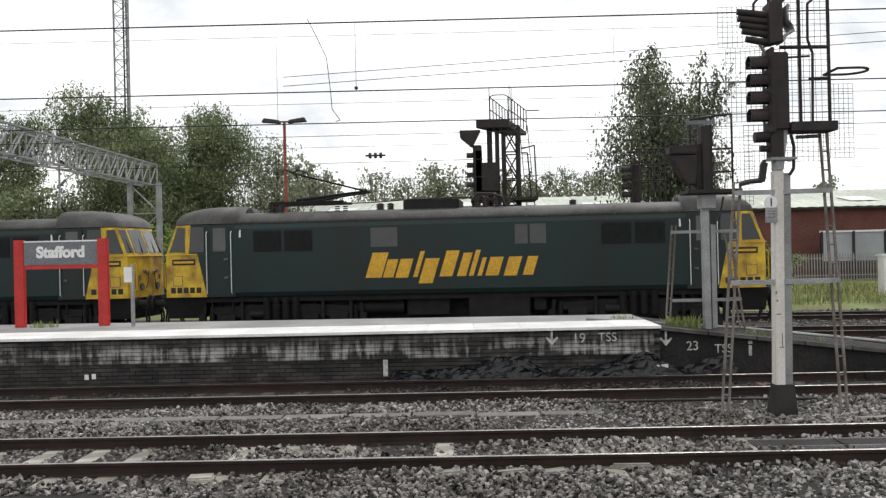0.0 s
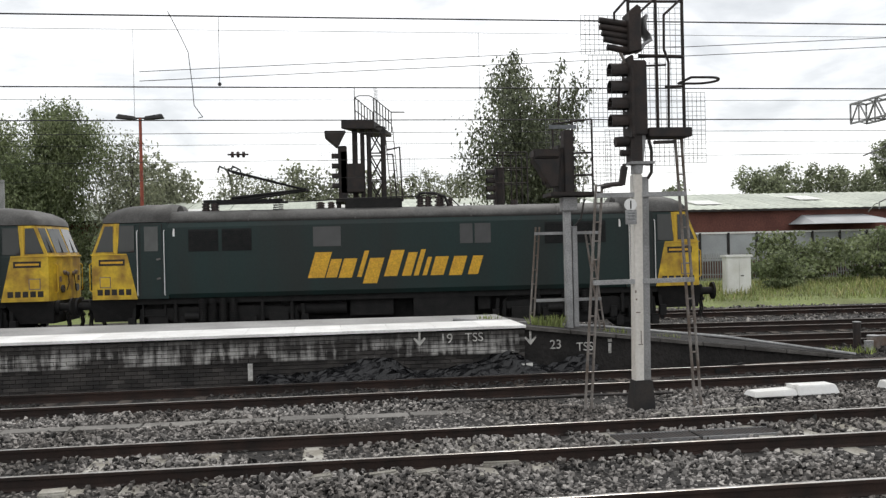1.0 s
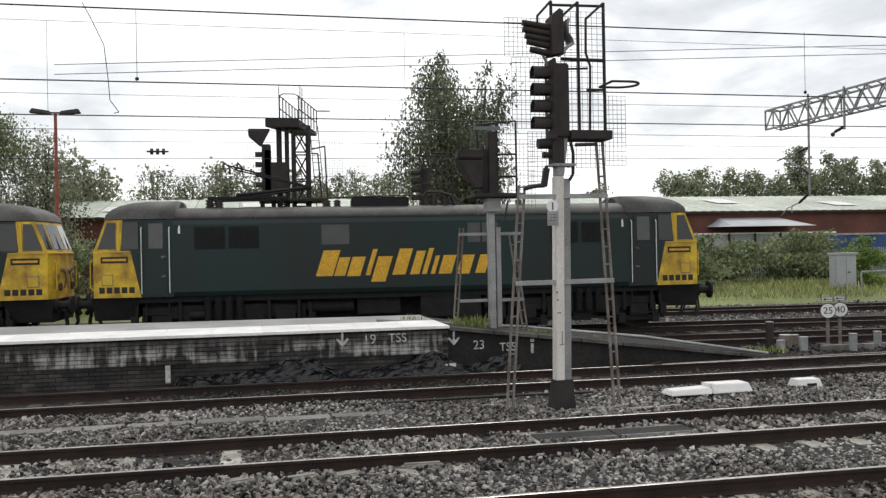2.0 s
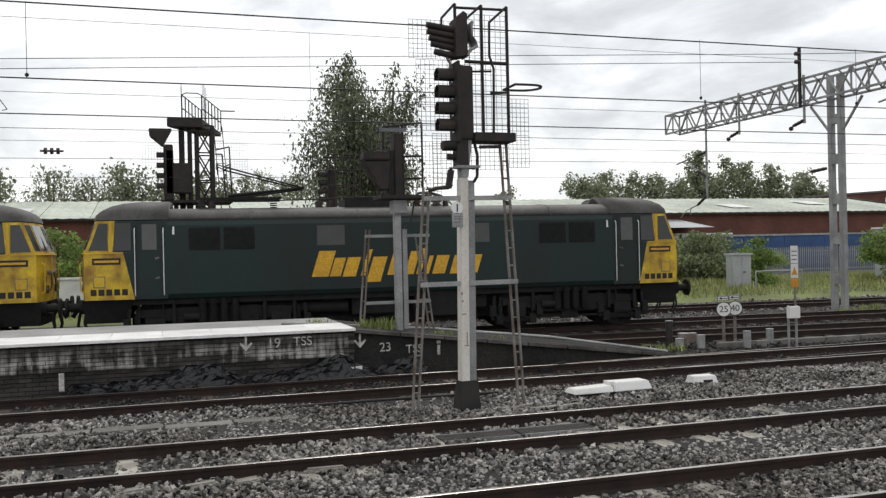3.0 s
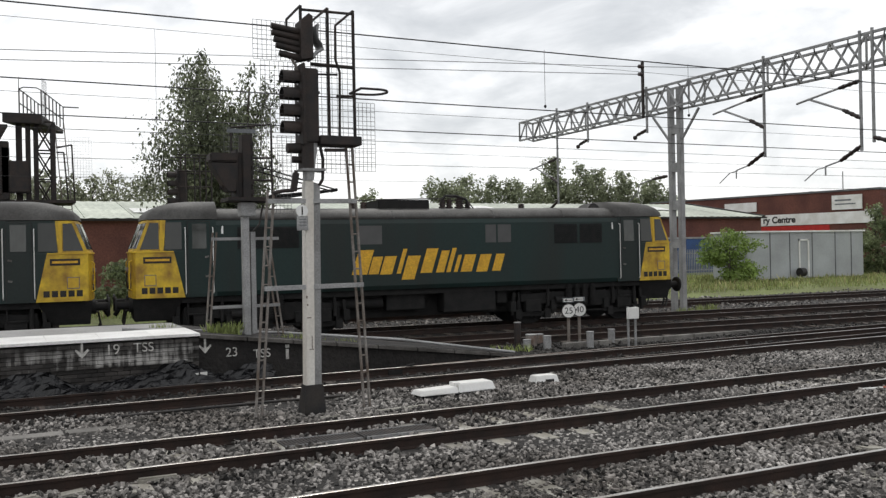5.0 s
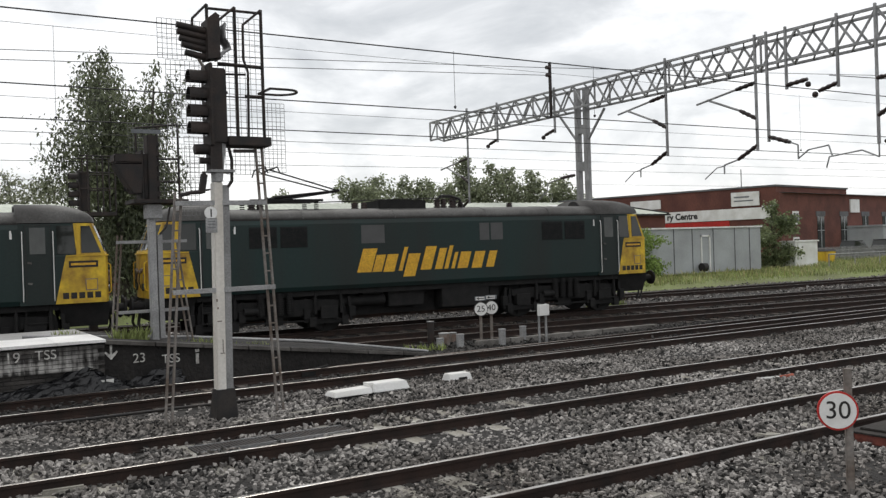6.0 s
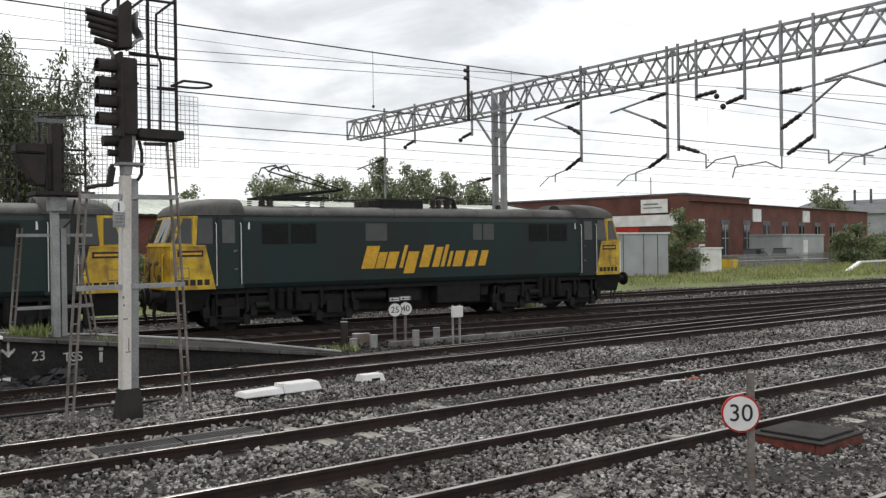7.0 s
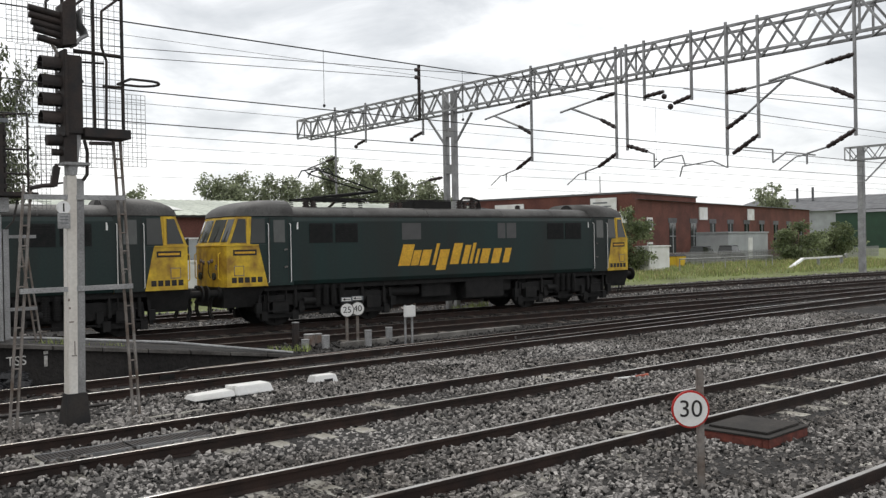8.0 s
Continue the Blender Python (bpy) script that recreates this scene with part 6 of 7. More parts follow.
# ---- cars parked before the workshops ----
def parked_car(x, y, rz, paint, label):
    c = thing("parked_car", label, "car", pose(x, y, -0.02, 0, 0, rz), "cars before the workshops")
    body = [(-2.1, 0.35), (2.1, 0.35), (2.15, 0.62), (2.0, 0.80), (1.1, 0.92), (-1.75, 0.98), (-2.1, 0.90), (-2.15, 0.6)]
    part("body", G().prism(body, "y", -0.85, 0.85), M[paint], c, "", 0.06)
    part("glasshouse", G().hexa([(-1.7, -0.78, 0.96), (1.05, -0.78, 0.92), (1.05, 0.78, 0.92), (-1.7, 0.78, 0.96), (-1.45, -0.64, 1.68), (0.3, -0.64, 1.68), (0.3, 0.64, 1.68), (-1.45, 0.64, 1.68)]), M["pane"], c, "dark car windows", 0.03)
    part("roof", G().box(-1.5, 0.35, -0.66, 0.66, 1.68, 1.74), M[paint], c, "", 0.02)
    for wx in (-1.3, 1.3):
        for wy in (-0.86, 0.72):
            w = part("wheel", G().tube((wx, wy, 0.31), (wx, wy + 0.14, 0.31), 0.31, 16), M["black"], c, "black tyre")
            part("rim", G().tube((wx, wy - 0.01, 0.31), (wx, wy + 0.15, 0.31), 0.2, 12), M["galv"], w)


for cx, cy, cr, cp, cl in ((78.5, 52.3, 8, "slate", "grey tall estate car parked before the brick workshops"), (83.8, 52.6, 12, "black", "dark tall estate car parked before the brick workshops"), (101.5, 53.5, 10, "slate", "grey car parked beside the metal shed")):
    parked_car(cx, cy, cr, cp, cl)


# ---- trees and shrubs ----
def crown_mesh(name, blobs, n, leaf, seed, droop=0.0, material="leaf"):
    """Leaves as small bent blades scattered in uneven clumps."""
    rng = np.random.default_rng(seed)
    vol = np.array([b[3] * b[4] * b[5] for b in blobs], float) ** 0.75
    pick = rng.choice(len(blobs), n, p=vol / vol.sum())
    B = np.array([b[:6] for b in blobs], float)[pick]
    d = rng.normal(size=(n, 3))
    d /= np.linalg.norm(d, axis=1)[:, None]
    rad = rng.uniform(0, 1, n) ** 0.42
    # knots of leaves, so that gaps stay between them
    k = 70 * len(blobs)
    knots_pick = rng.choice(len(blobs), k, p=vol / vol.sum())
    KB = np.array([b[:6] for b in blobs], float)[knots_pick]
    kd = rng.normal(size=(k, 3))
    kd /= np.linalg.norm(kd, axis=1)[:, None]
    knots = KB[:, :3] + kd * (rng.uniform(0.3, 1.08, k)[:, None]) * KB[:, 3:6]
    ch = rng.integers(0, k, n)
    size = KB[ch, 3:6].mean(1)
    c = knots[ch] + rng.normal(size=(n, 3)) * (0.13 * size)[:, None] * np.array([1, 1, 0.8 + droop])
    loose = rng.random(n) < 0.12
    c[loose] = (B[:, :3] + d * rad[:, None] * B[:, 3:6])[loose]
    s = leaf * rng.uniform(0.6, 1.4, n)
    a = rng.uniform(0, 2 * np.pi, n)
    tilt = rng.uniform(-1.2, 0.6, n) - droop * 0.6
    u = np.stack([np.cos(a) * np.cos(tilt), np.sin(a) * np.cos(tilt), np.sin(tilt)], 1)
    w = np.cross(u, rng.normal(size=(n, 3)))
    w /= np.linalg.norm(w, axis=1)[:, None] + 1e-9
    wid = 0.42 if droop < 0.5 else 0.24
    v = np.stack([c, c + u * (s * 0.5)[:, None] + w * (s * wid)[:, None], c + u * s[:, None] + np.array([0, 0, -0.15]) * s[:, None], c + u * (s * 0.5)[:, None] - w * (s * wid)[:, None]], 1)
    me = bpy.data.meshes.new(name)
    me.vertices.add(4 * n)
    me.vertices.foreach_set("co", v.reshape(-1))
    me.loops.add(4 * n)
    me.loops.foreach_set("vertex_index", np.arange(4 * n, dtype=np.int32))
    me.polygons.add(n)
    me.polygons.foreach_set("loop_start", (4 * np.arange(n)).astype(np.int32))
    me.update(calc_edges=True)
    me.materials.append(M[material])
    return me


def tree(name, label, x, y, h, wdt, n, leaf, seed, material="leaf", droop=0.0, z=-0.1, base=0.12, category="tree", tops=1, apart=0.40, full=0.45):
    """A tapered trunk with limbs and an uneven crown of leaves."""
    rng = random.Random(seed)
    t = thing(name, label, category, pose(x, y, z))
    g = G()
    blobs = []
    r = 0.022 * h + 0.03
    for k in range(tops):
        ox = (k - (tops - 1) / 2) * wdt * apart
        hh = h * (1.0 if k == 0 else rng.uniform(0.94, 0.99))
        pts = [Vector((ox * 0.2, 0, 0)), Vector((ox * 0.5 + rng.uniform(-.1, .1) * wdt * 0.3, rng.uniform(-.2, .2), hh * 0.35)), Vector((ox * 0.8, rng.uniform(-.3, .3), hh * 0.65)), Vector((ox, 0, hh * 0.93))]
        for i in range(3):
            g.tube(pts[i], pts[i + 1], r * (1 - 0.3 * i), 8, r * (0.7 - 0.3 * i) + 0.01)
        m = 9 if h > 5 else 6
        for j in range(m):
            f = base + (0.97 - base) * (j + 0.5) / m
            zc = hh * f
            span = wdt * 0.5 * (math.sin(math.pi * min(1.0, 0.18 + 0.80 * (f - base) / (1 - base))) ** full) / (1 if tops == 1 else 1.35 + 0.35 * k)
            for s in range(2 if f < 0.85 else 1):
                a = rng.uniform(0, 6.28)
                d = span * rng.uniform(0.25, 0.8)
                c = Vector((ox * f + math.cos(a) * d, math.sin(a) * d, zc + rng.uniform(-0.04, 0.04) * hh))
                root = pts[1] + (pts[3] - pts[1]) * max(0.0, f - 0.35)
                g.tube(root, c, r * 0.3, 5, r * 0.08)
                q = span * rng.uniform(0.42, 0.72) + 0.1
                blobs.append((c.x, c.y, c.z, q, q, min(q, hh * 0.13) * rng.uniform(0.75, 1.2)))
        blobs.append((ox, 0, hh * 0.96, wdt * 0.09 + 0.05, wdt * 0.09 + 0.05, hh * 0.06))
    part("trunk", g, M["bark"], t, "brown bark trunk and limbs")
    cr = new("crown", crown_mesh("crown", blobs, n, leaf, seed, droop, material))
    cr.parent = t
    return t


# (name, label, x, y, height, width, leaves, leaf size, material, droop, tops)
TREES = [
    ("willow_tree", "grey-green drooping willow with an open twin crown", 9.75, 42.0, 11.7, 7.6, 34700, 0.17, "shade_leaf", 0.9, 2),
    ("broadleaf_tree", "dense green broadleaf tree behind the station", -24.4, 60.0, 13.2, 10.0, 73980, 0.19, "leaf", 0.5, 1),
    ("broadleaf_tree", "tall green tree beside the radio mast", -20.4, 59.0, 10.4, 6.0, 34155, 0.18, "leaf", 0.5, 1),
    ("broadleaf_tree", "green tree with a rounded ragged crown", -17.3, 57.0, 11.6, 7.8, 59805, 0.18, "leaf", 0.5, 1),
    ("broadleaf_tree", "green tree at the end of the station yard", -33.4, 64.0, 13.4, 7.0, 36990, 0.20, "leaf", 0.5, 1),
    ("willow_tree", "loose grey-green willow behind the platform lamp", -11.6, 56.0, 9.3, 5.4, 12600, 0.17, "willow", 0.5, 1),
    ("broadleaf_tree", "low bushy tree behind the roof line", -6.0, 74.0, 9.0, 8.0, 9500, 0.26, "willow", 0.5, 2),
    ("willow_tree", "ragged grey-green tree beyond the warehouse", -0.5, 76.0, 9.6, 10.0, 12600, 0.24, "willow", 0.3, 2),
    ("willow_tree", "pale ragged tree beyond the warehouse roof", 5.5, 77.0, 9.2, 9.0, 11600, 0.24, "willow", 0.3, 2),
    ("broadleaf_tree", "green treetop beyond the warehouse", 10.5, 78.0, 9.6, 9.0, 9500, 0.26, "willow", 0.5, 2),
    ("broadleaf_tree", "dark treetop above the warehouse roof", 18.0, 80.0, 10.4, 9.0, 10500, 0.28, "leaf", 0.1, 1),
    ("broadleaf_tree", "low tree behind the platform lamp", -12.5, 72.0, 9.8, 8.0, 10500, 0.26, "willow", 0.1, 1),
    ("broadleaf_tree", "haze-paled small treetop above the roof ridge", 39.0, 100.0, 9.0, 6.5, 6300, 0.29, "hazed_leaf", 0.0, 1),
    ("broadleaf_tree", "grey-green treetop above the roof ridge", 50.0, 100.0, 10.6, 9.0, 12600, 0.31, "hazed_leaf", 0.0, 1),
    ("broadleaf_tree", "grey-green treetop above the roof ridge", 55.0, 101.0, 11.4, 11.0, 13700, 0.31, "hazed_leaf", 0.0, 2),
    ("broadleaf_tree", "grey-green treetop above the roof ridge", 61.5, 100.0, 11.4, 11.0, 13700, 0.31, "hazed_leaf", 0.0, 2),
    ("broadleaf_tree", "haze-paled ragged tree behind the gantry arm", 68.0, 100.0, 14.0, 9.0, 14800, 0.31, "hazed_leaf", 0.0, 2),
    ("broadleaf_tree", "haze-paled tree behind the gantry post", 75.0, 100.0, 13.0, 10.0, 14800, 0.31, "hazed_leaf", 0.0, 2),
    ("broadleaf_tree", "haze-paled treetop beside the gantry post", 82.5, 100.0, 12.0, 9.0, 11600, 0.31, "hazed_leaf", 0.0, 1),
    ("broadleaf_tree", "small haze-paled tree on the far works roof line", 168.0, 96.0, 13.5, 8.0, 3200, 0.52, "hazed_leaf", 0.0, 1),
]
for i, (nm, lb, x, y, h, w, n, lf, mt, dr, tp) in enumerate(TREES):
    tree(nm, lb, x, y, h, w, n, lf, 20 + i, mt, dr, tops=tp, apart=0.32 if dr == 0.9 else 0.40, full=0.22 if dr >= 0.5 else 0.45)

SHRUBS = [
    ("bright green shrub beside the lineside cabinet", 30.6, 41.5, 2.6, 2.6, 7400, 0.11, "lime_leaf"),
    ("low green shrub on the verge", 22.6, 43.0, 2.0, 2.6, 3200, 0.14, "leaf"),
    ("spreading green bramble thicket", 27.0, 50.0, 3.0, 6.5, 6300, 0.19, "leaf"),
    ("spreading green bramble thicket before the screens", 33.0, 51.0, 3.2, 7.5, 7400, 0.19, "leaf"),
    ("bright bushy shrub by the pale cabin", 39.5, 41.0, 3.3, 4.2, 6900, 0.14, "lime_leaf"),
    ("tall leafy shrub at the end of the pale cabin", 56.2, 44.0, 5.0, 3.6, 6300, 0.17, "leaf"),
    ("green bush before the workshops", 87.8, 47.5, 3.9, 4.8, 6900, 0.20, "leaf"),
    ("dark green bush before the workshops", 96.2, 47.5, 4.1, 5.4, 7400, 0.20, "leaf"),
    ("green shrub behind the coupling gap", -4.2, 44.0, 3.6, 4.5, 5300, 0.17, "lime_leaf"),
    ("green shrub beside the warehouse end", -9.5, 46.0, 4.0, 5.5, 6300, 0.17, "leaf"),
    ("green shrub at the foot of the yard trees", -17.5, 50.0, 4.2, 6.0, 6300, 0.19, "lime_leaf"),
    ("dark green shrub at the foot of the yard trees", -25.0, 53.0, 6.6, 10.0, 14800, 0.19, "leaf"),
    ("low green shrub on the verge", 14.5, 44.0, 2.2, 4.0, 3700, 0.16, "leaf"),
    ("low green shrub on the verge", 5.5, 44.0, 2.2, 4.5, 3700, 0.16, "leaf"),
]
for i, (lb, x, y, h, w, n, lf, mt) in enumerate(SHRUBS):
    tree("shrub", lb, x, y, h, w, n, lf, 60 + i, mt, 0.0, z=-0.05, base=0.05, category="shrub")

# far low hills and woods, closing the distance
hg = G()
for k in range(60):
    a0, a1 = -2.4 + k * 0.08, -2.4 + (k + 1) * 0.08
    h0, h1 = [7 + 5 * abs(math.sin(a * 2.3)) + 3 * math.sin(a * 7.1) for a in (a0, a1)]
    hg.add([(900 * math.sin(a0), 900 * math.cos(a0), -1), (900 * math.sin(a1), 900 * math.cos(a1), -1), (900 * math.sin(a1), 900 * math.cos(a1), h1 * 1.6), (900 * math.sin(a0), 900 * math.cos(a0), h0 * 1.6)], [(0, 1, 2, 3)])
solid("backdrop", hg, M["hills"], "distant low wooded hills", "hills", kind="structure")

# ---- lineside signs and boxes ----
def text_disc(name, label, x, y, z_mid, r, words, size, rim, rz=0.0, post=True, low=BED - 0.02, dx=0.0, top=None):
    s = thing(name, label, "sign", pose(x, y, 0, 0, 0, rz))
    if post:
        part("post", G().box(dx - 0.035, dx + 0.035, 0.02, 0.08, low, top or z_mid + r), M["ladder"], s, "stained grey steel post", 0.006)
    d = part("disc", G().tube((0, 0.015, z_mid), (0, -0.005, z_mid), r, 36), M[rim], s, "painted rim of the disc")
    part("face", G().tube((0, -0.005, z_mid), (0, -0.012, z_mid), r * 0.90, 36), M["white"], s, "white disc face")
    lettering("number", words, size, M["black"], s, pose(0, -0.014, z_mid) @ FACE, 0.002, label="black numerals")
    return s


text_disc("speed_sign", "round white thirty speed sign with a red rim", 8.0, 5.38, 0.655, 0.192, "30", 0.245, "red", -42, dx=0.11, top=1.06)
for x, y, w in ((13.25, 19.3, "25"), (13.72, 19.5, "40")):
    s = text_disc("speed_sign", "small round white speed sign on a low post", x, y, 0.74, 0.185, w, 0.225, "black", -22)
    part("arrow_plate", G().box(-0.15, 0.15, -0.01, 0.015, 0.96, 1.07), M["signgrey"], s, "pale arrow plate", 0.004)
    part("plate_face", G().box(-0.13, 0.10, -0.013, -0.009, 0.975, 1.055), M["white"], s, "white plate face")
    part("arrow", G().prism([(-0.12, 1.015), (-0.05, 0.98), (-0.05, 1.005), (0.09, 1.005), (0.09, 1.025), (-0.05, 1.025), (-0.05, 1.05)], "y", -0.017, -0.0135), M["black"], s)


def small_boxes():
    s = thing("junction_box", "white box on two thin grey legs", "box", pose(14.32, 18.08, BED))
    for x in (-0.1, 0.12):
        part("leg", G().tube((x, 0.05, 0), (x, 0.05, 1.02), 0.03, 8), M["galv"], s)
    part("case", G().box(-0.16, 0.16, -0.06, 0.04, 0.72, 1.0), M["white"], s, bevel=0.01)
    s = thing("warning_sign", "narrow white and orange warning sign on a rusty post", "sign", pose(22.2, 27.8, BED, 0, 0, -38))
    part("post", G().tube((0, 0.03, -0.1), (0, 0.03, 2.4), 0.04, 8), M["rusty"], s)
    part("plate", G().box(-0.125, 0.125, -0.01, 0.01, 1.75, 2.38), M["white"], s, "white plate", 0.004)
    part("warning_plate", G().box(-0.125, 0.125, -0.01, 0.01, 1.2, 1.73), M["white"], s, bevel=0.004)
    part("triangle", G().prism([(-0.10, 1.32), (0.10, 1.32), (0, 1.62)], "y", -0.016, -0.01), M["orange"], s, "orange triangle")
    part("lower_plate", G().box(-0.125, 0.125, -0.01, 0.01, 0.86, 1.18), M["orange"], s, "orange-yellow plate", 0.004)
    for i in range(3):
        part("text_bar", G().box(-0.09, 0.09, -0.014, -0.009, 1.86 + 0.15 * i, 1.9 + 0.15 * i), M["signgrey"], s)
    # stubby posts of the cable run
    for x, y, h, r, m in ((12.2, 20.1, 0.62, 0.09, "sigblack"), (12.05, 19.4, 0.24, 0.1, "galv"), (12.3, 19.6, 0.34, 0.14, "rusty"), (12.52, 19.2, 0.32, 0.1, "galv"), (13.4, 18.6, 0.42, 0.09, "galv"), (14.35, 19.0, 0.40, 0.09, "galv"), (12.75, 19.9, 0.3, 0.09, "rusty")):
        p = thing("lineside_stub", "short weathered grey lineside stub post", "post", pose(x, y, BED - 0.02), "lineside stubs")
        part("body", G().tube((0, 0, 0), (0, 0, h), r, 12), M[m], p)
        part("cap", G().tube((0, 0, h), (0, 0, h + 0.02), r * 1.08, 12), M["galv"], p)
    # points machine under its white cover
    s = thing("point_machine", "white-covered point machine beside the track", "point machine", pose(7.19, 13.9, BED - 0.02, 0, 0, 2))
    part("base", G().box(-0.66, 0.66, -0.17, 0.17, -0.02, 0.11), M["under"], s)
    part("cover", G().hexa([(-0.74, -0.20, 0.10), (0.0, -0.20, 0.10), (0.0, 0.20, 0.10), (-0.74, 0.20, 0.10), (-0.70, -0.15, 0.18), (0.0, -0.15, 0.20), (0.0, 0.15, 0.20), (-0.70, 0.15, 0.18)]), M["white"], s, "white lower cover", 0.012)
    part("motor_cover", G().hexa([(0.004, -0.21, 0.10), (0.74, -0.21, 0.10), (0.74, 0.21, 0.10), (0.004, 0.21, 0.10), (0.03, -0.16, 0.25), (0.69, -0.16, 0.25), (0.69, 0.16, 0.25), (0.03, 0.16, 0.25)]), M["white"], s, "white raised motor cover", 0.015)
    part("catch", G().box(-0.03, 0.07, -0.1, 0.1, 0.2, 0.26), M["white"], s)
    for x in (-0.45, 0.15):
        part("foot", G().box(x, x + 0.3, -0.42, -0.16, 0.0, 0.05), M["concrete"], s)
    s = thing("track_box", "small white box with a dark port", "box", pose(9.28, 14.3, BED))
    part("case", G().hexa([(-0.26, -0.16, 0), (0.26, -0.16, 0), (0.26, 0.16, 0), (-0.26, 0.16, 0), (-0.22, -0.12, 0.16), (0.22, -0.12, 0.16), (0.22, 0.12, 0.16), (-0.22, 0.12, 0.16)]), M["white"], s, bevel=0.012)
    part("port", G().box(-0.05, 0.12, -0.17, -0.14, 0.0, 0.09), M["black"], s)
    # low hatch with a sheeted lid on a red timber frame
    s = thing("trackside_hatch", "low dark sheeted hatch on a dull red timber frame", "hatch", pose(10.66, 6.28, BED + 0.05, 0, 0, 3))
    for x0, x1, y0, y1 in ((-0.52, 0.52, -0.48, -0.40), (-0.52, 0.52, 0.40, 0.48), (-0.52, -0.44, -0.395, 0.395), (0.44, 0.52, -0.395, 0.395)):
        part("frame", G().box(x0, x1, y0, y1, -0.12, 0.06), M["hatchred"], s, "dull red frame timber", 0.008)
    part("lid", G().box(-0.55, 0.55, -0.5, 0.5, 0.062, 0.085), M["hatchwood"], s, "dark weathered lid", 0.006)
    part("sheet", G().box(-0.40, 0.46, -0.40, 0.40, 0.087, 0.115), M["hatchwood"], s, "dark raised sheet", 0.008)
    # fallen red and white marker
    s = thing("fallen_marker", "fallen red and white marker on the ballast", "marker", pose(13.38, 10.33, BED + 0.07, 0, 0, -30))
    part("shaft", G().tube((-0.3, 0, -0.02), (0.05, 0, 0.0), 0.02, 8), M["white"], s)
    part("head", G().tube((0.05, 0, 0.0), (0.30, 0, 0.01), 0.025, 8, 0.045), M["redpost"], s, "red cone head")


small_boxes()


def between_rails():
    w = thing("walkway_panels", "dark ribbed walkway panels between the rails", "walkway", pose(4.55, 11.52, -0.13))
    for x in (-1.1, 0.02):
        p = part("panel", G().box(x, x + 1.08, -0.2, 0.2, -0.05, 0.0), M["black"], w, "dark ribbed panel", 0.006)
        for k in range(22):
            part("rib", G().box(x + 0.03 + 0.048 * k, x + 0.052 + 0.048 * k, -0.18, 0.18, 0.0, 0.008), M["sigblack"], p)
        part("edge", G().box(x, x + 1.08, -0.215, -0.2, -0.05, 0.012).box(x, x + 1.08, 0.2, 0.215, -0.05, 0.012), M["galv"], p)
    # concrete cable troughing between the tracks
    t = thing("cable_trough", "flat grey concrete cable trough between the tracks", "cable trough")
    x = -14.0
    k = 0
    while x < 1.6:
        y = 13.98 + 0.028 * max(0, x + 2)
        part("lid", G().box(x, x + 0.97, y - 0.17, y + 0.17, BED - 0.06, BED + 0.045 - (0.03 if x > -1 else 0)), M["concrete"], t, bevel=0.008)
        x += 1.0
    b = thing("timber_baulk", "weathered timber edging beside the signal foot", "timber", pose(5.36, 13.02, BED, 0, 0, 4))
    part("timber", G().box(-0.95, 0.95, -0.05, 0.05, -0.06, 0.06), M["sleeper"], b, bevel=0.01)
    rng = random.Random(9)
    for x, y, sx, sy in ((1.72, 10.42, 0.45, 0.1), (0.82, 10.2, 0.26, 0.16), (-0.38, 10.24, 0.3, 0.14), (0.3, 10.22, 0.4, 0.12), (-3.2, 10.2, 0.3, 0.2), (8.6, 7.2, 0.35, 0.2), (9.5, 7.4, 0.35, 0.2), (12.1, 8.9, 0.3, 0.15), (6.3, 6.3, 0.4, 0.2)):
        c = thing("concrete_lump", "pale broken concrete lump in the ballast", "rubble", pose(x, y, BED + 0.02, rng.uniform(-6, 6), rng.uniform(-6, 6), rng.uniform(-12, 12)), "broken concrete lumps")
        part("lump", G().box(-sx / 2, sx / 2, -sy / 2, sy / 2, -0.06, 0.05), M["sleeper"], c, bevel=0.02)
    cb = thing("point_rodding", "rusty point rodding and cables beside the ramp", "rodding")
    part("rod", G().run([(6.9, 16.9, -0.05), (8.2, 17.0, -0.03), (12.0, 17.3, -0.05), (16, 17.5, -0.06)], 0.03, 6), M["rusty"], cb)
    part("crank", G().box(7.2, 7.5, 16.8, 17.0, BED, -0.04).tube((7.35, 16.9, -0.04), (7.8, 16.85, 0.04), 0.025, 6), M["under"], cb)
    part("cable", G().run([(1.0, 14.8, BED + 0.03), (2.5, 14.72, BED + 0.06), (4.2, 14.85, BED + 0.04), (5.5, 14.7, BED + 0.05)], 0.025, 6), M["black"], cb)
    k = thing("kerb_run", "low pale concrete kerb beside the junction", "kerb")
    for i in range(6):
        x = 12.9 + 1.02 * i
        part("kerb", G().box(x, x + 1.0, 18.95 - 0.03 * i, 19.13 - 0.03 * i, BED - 0.1, BED + 0.12), M["concrete"], k, bevel=0.01)


between_rails()


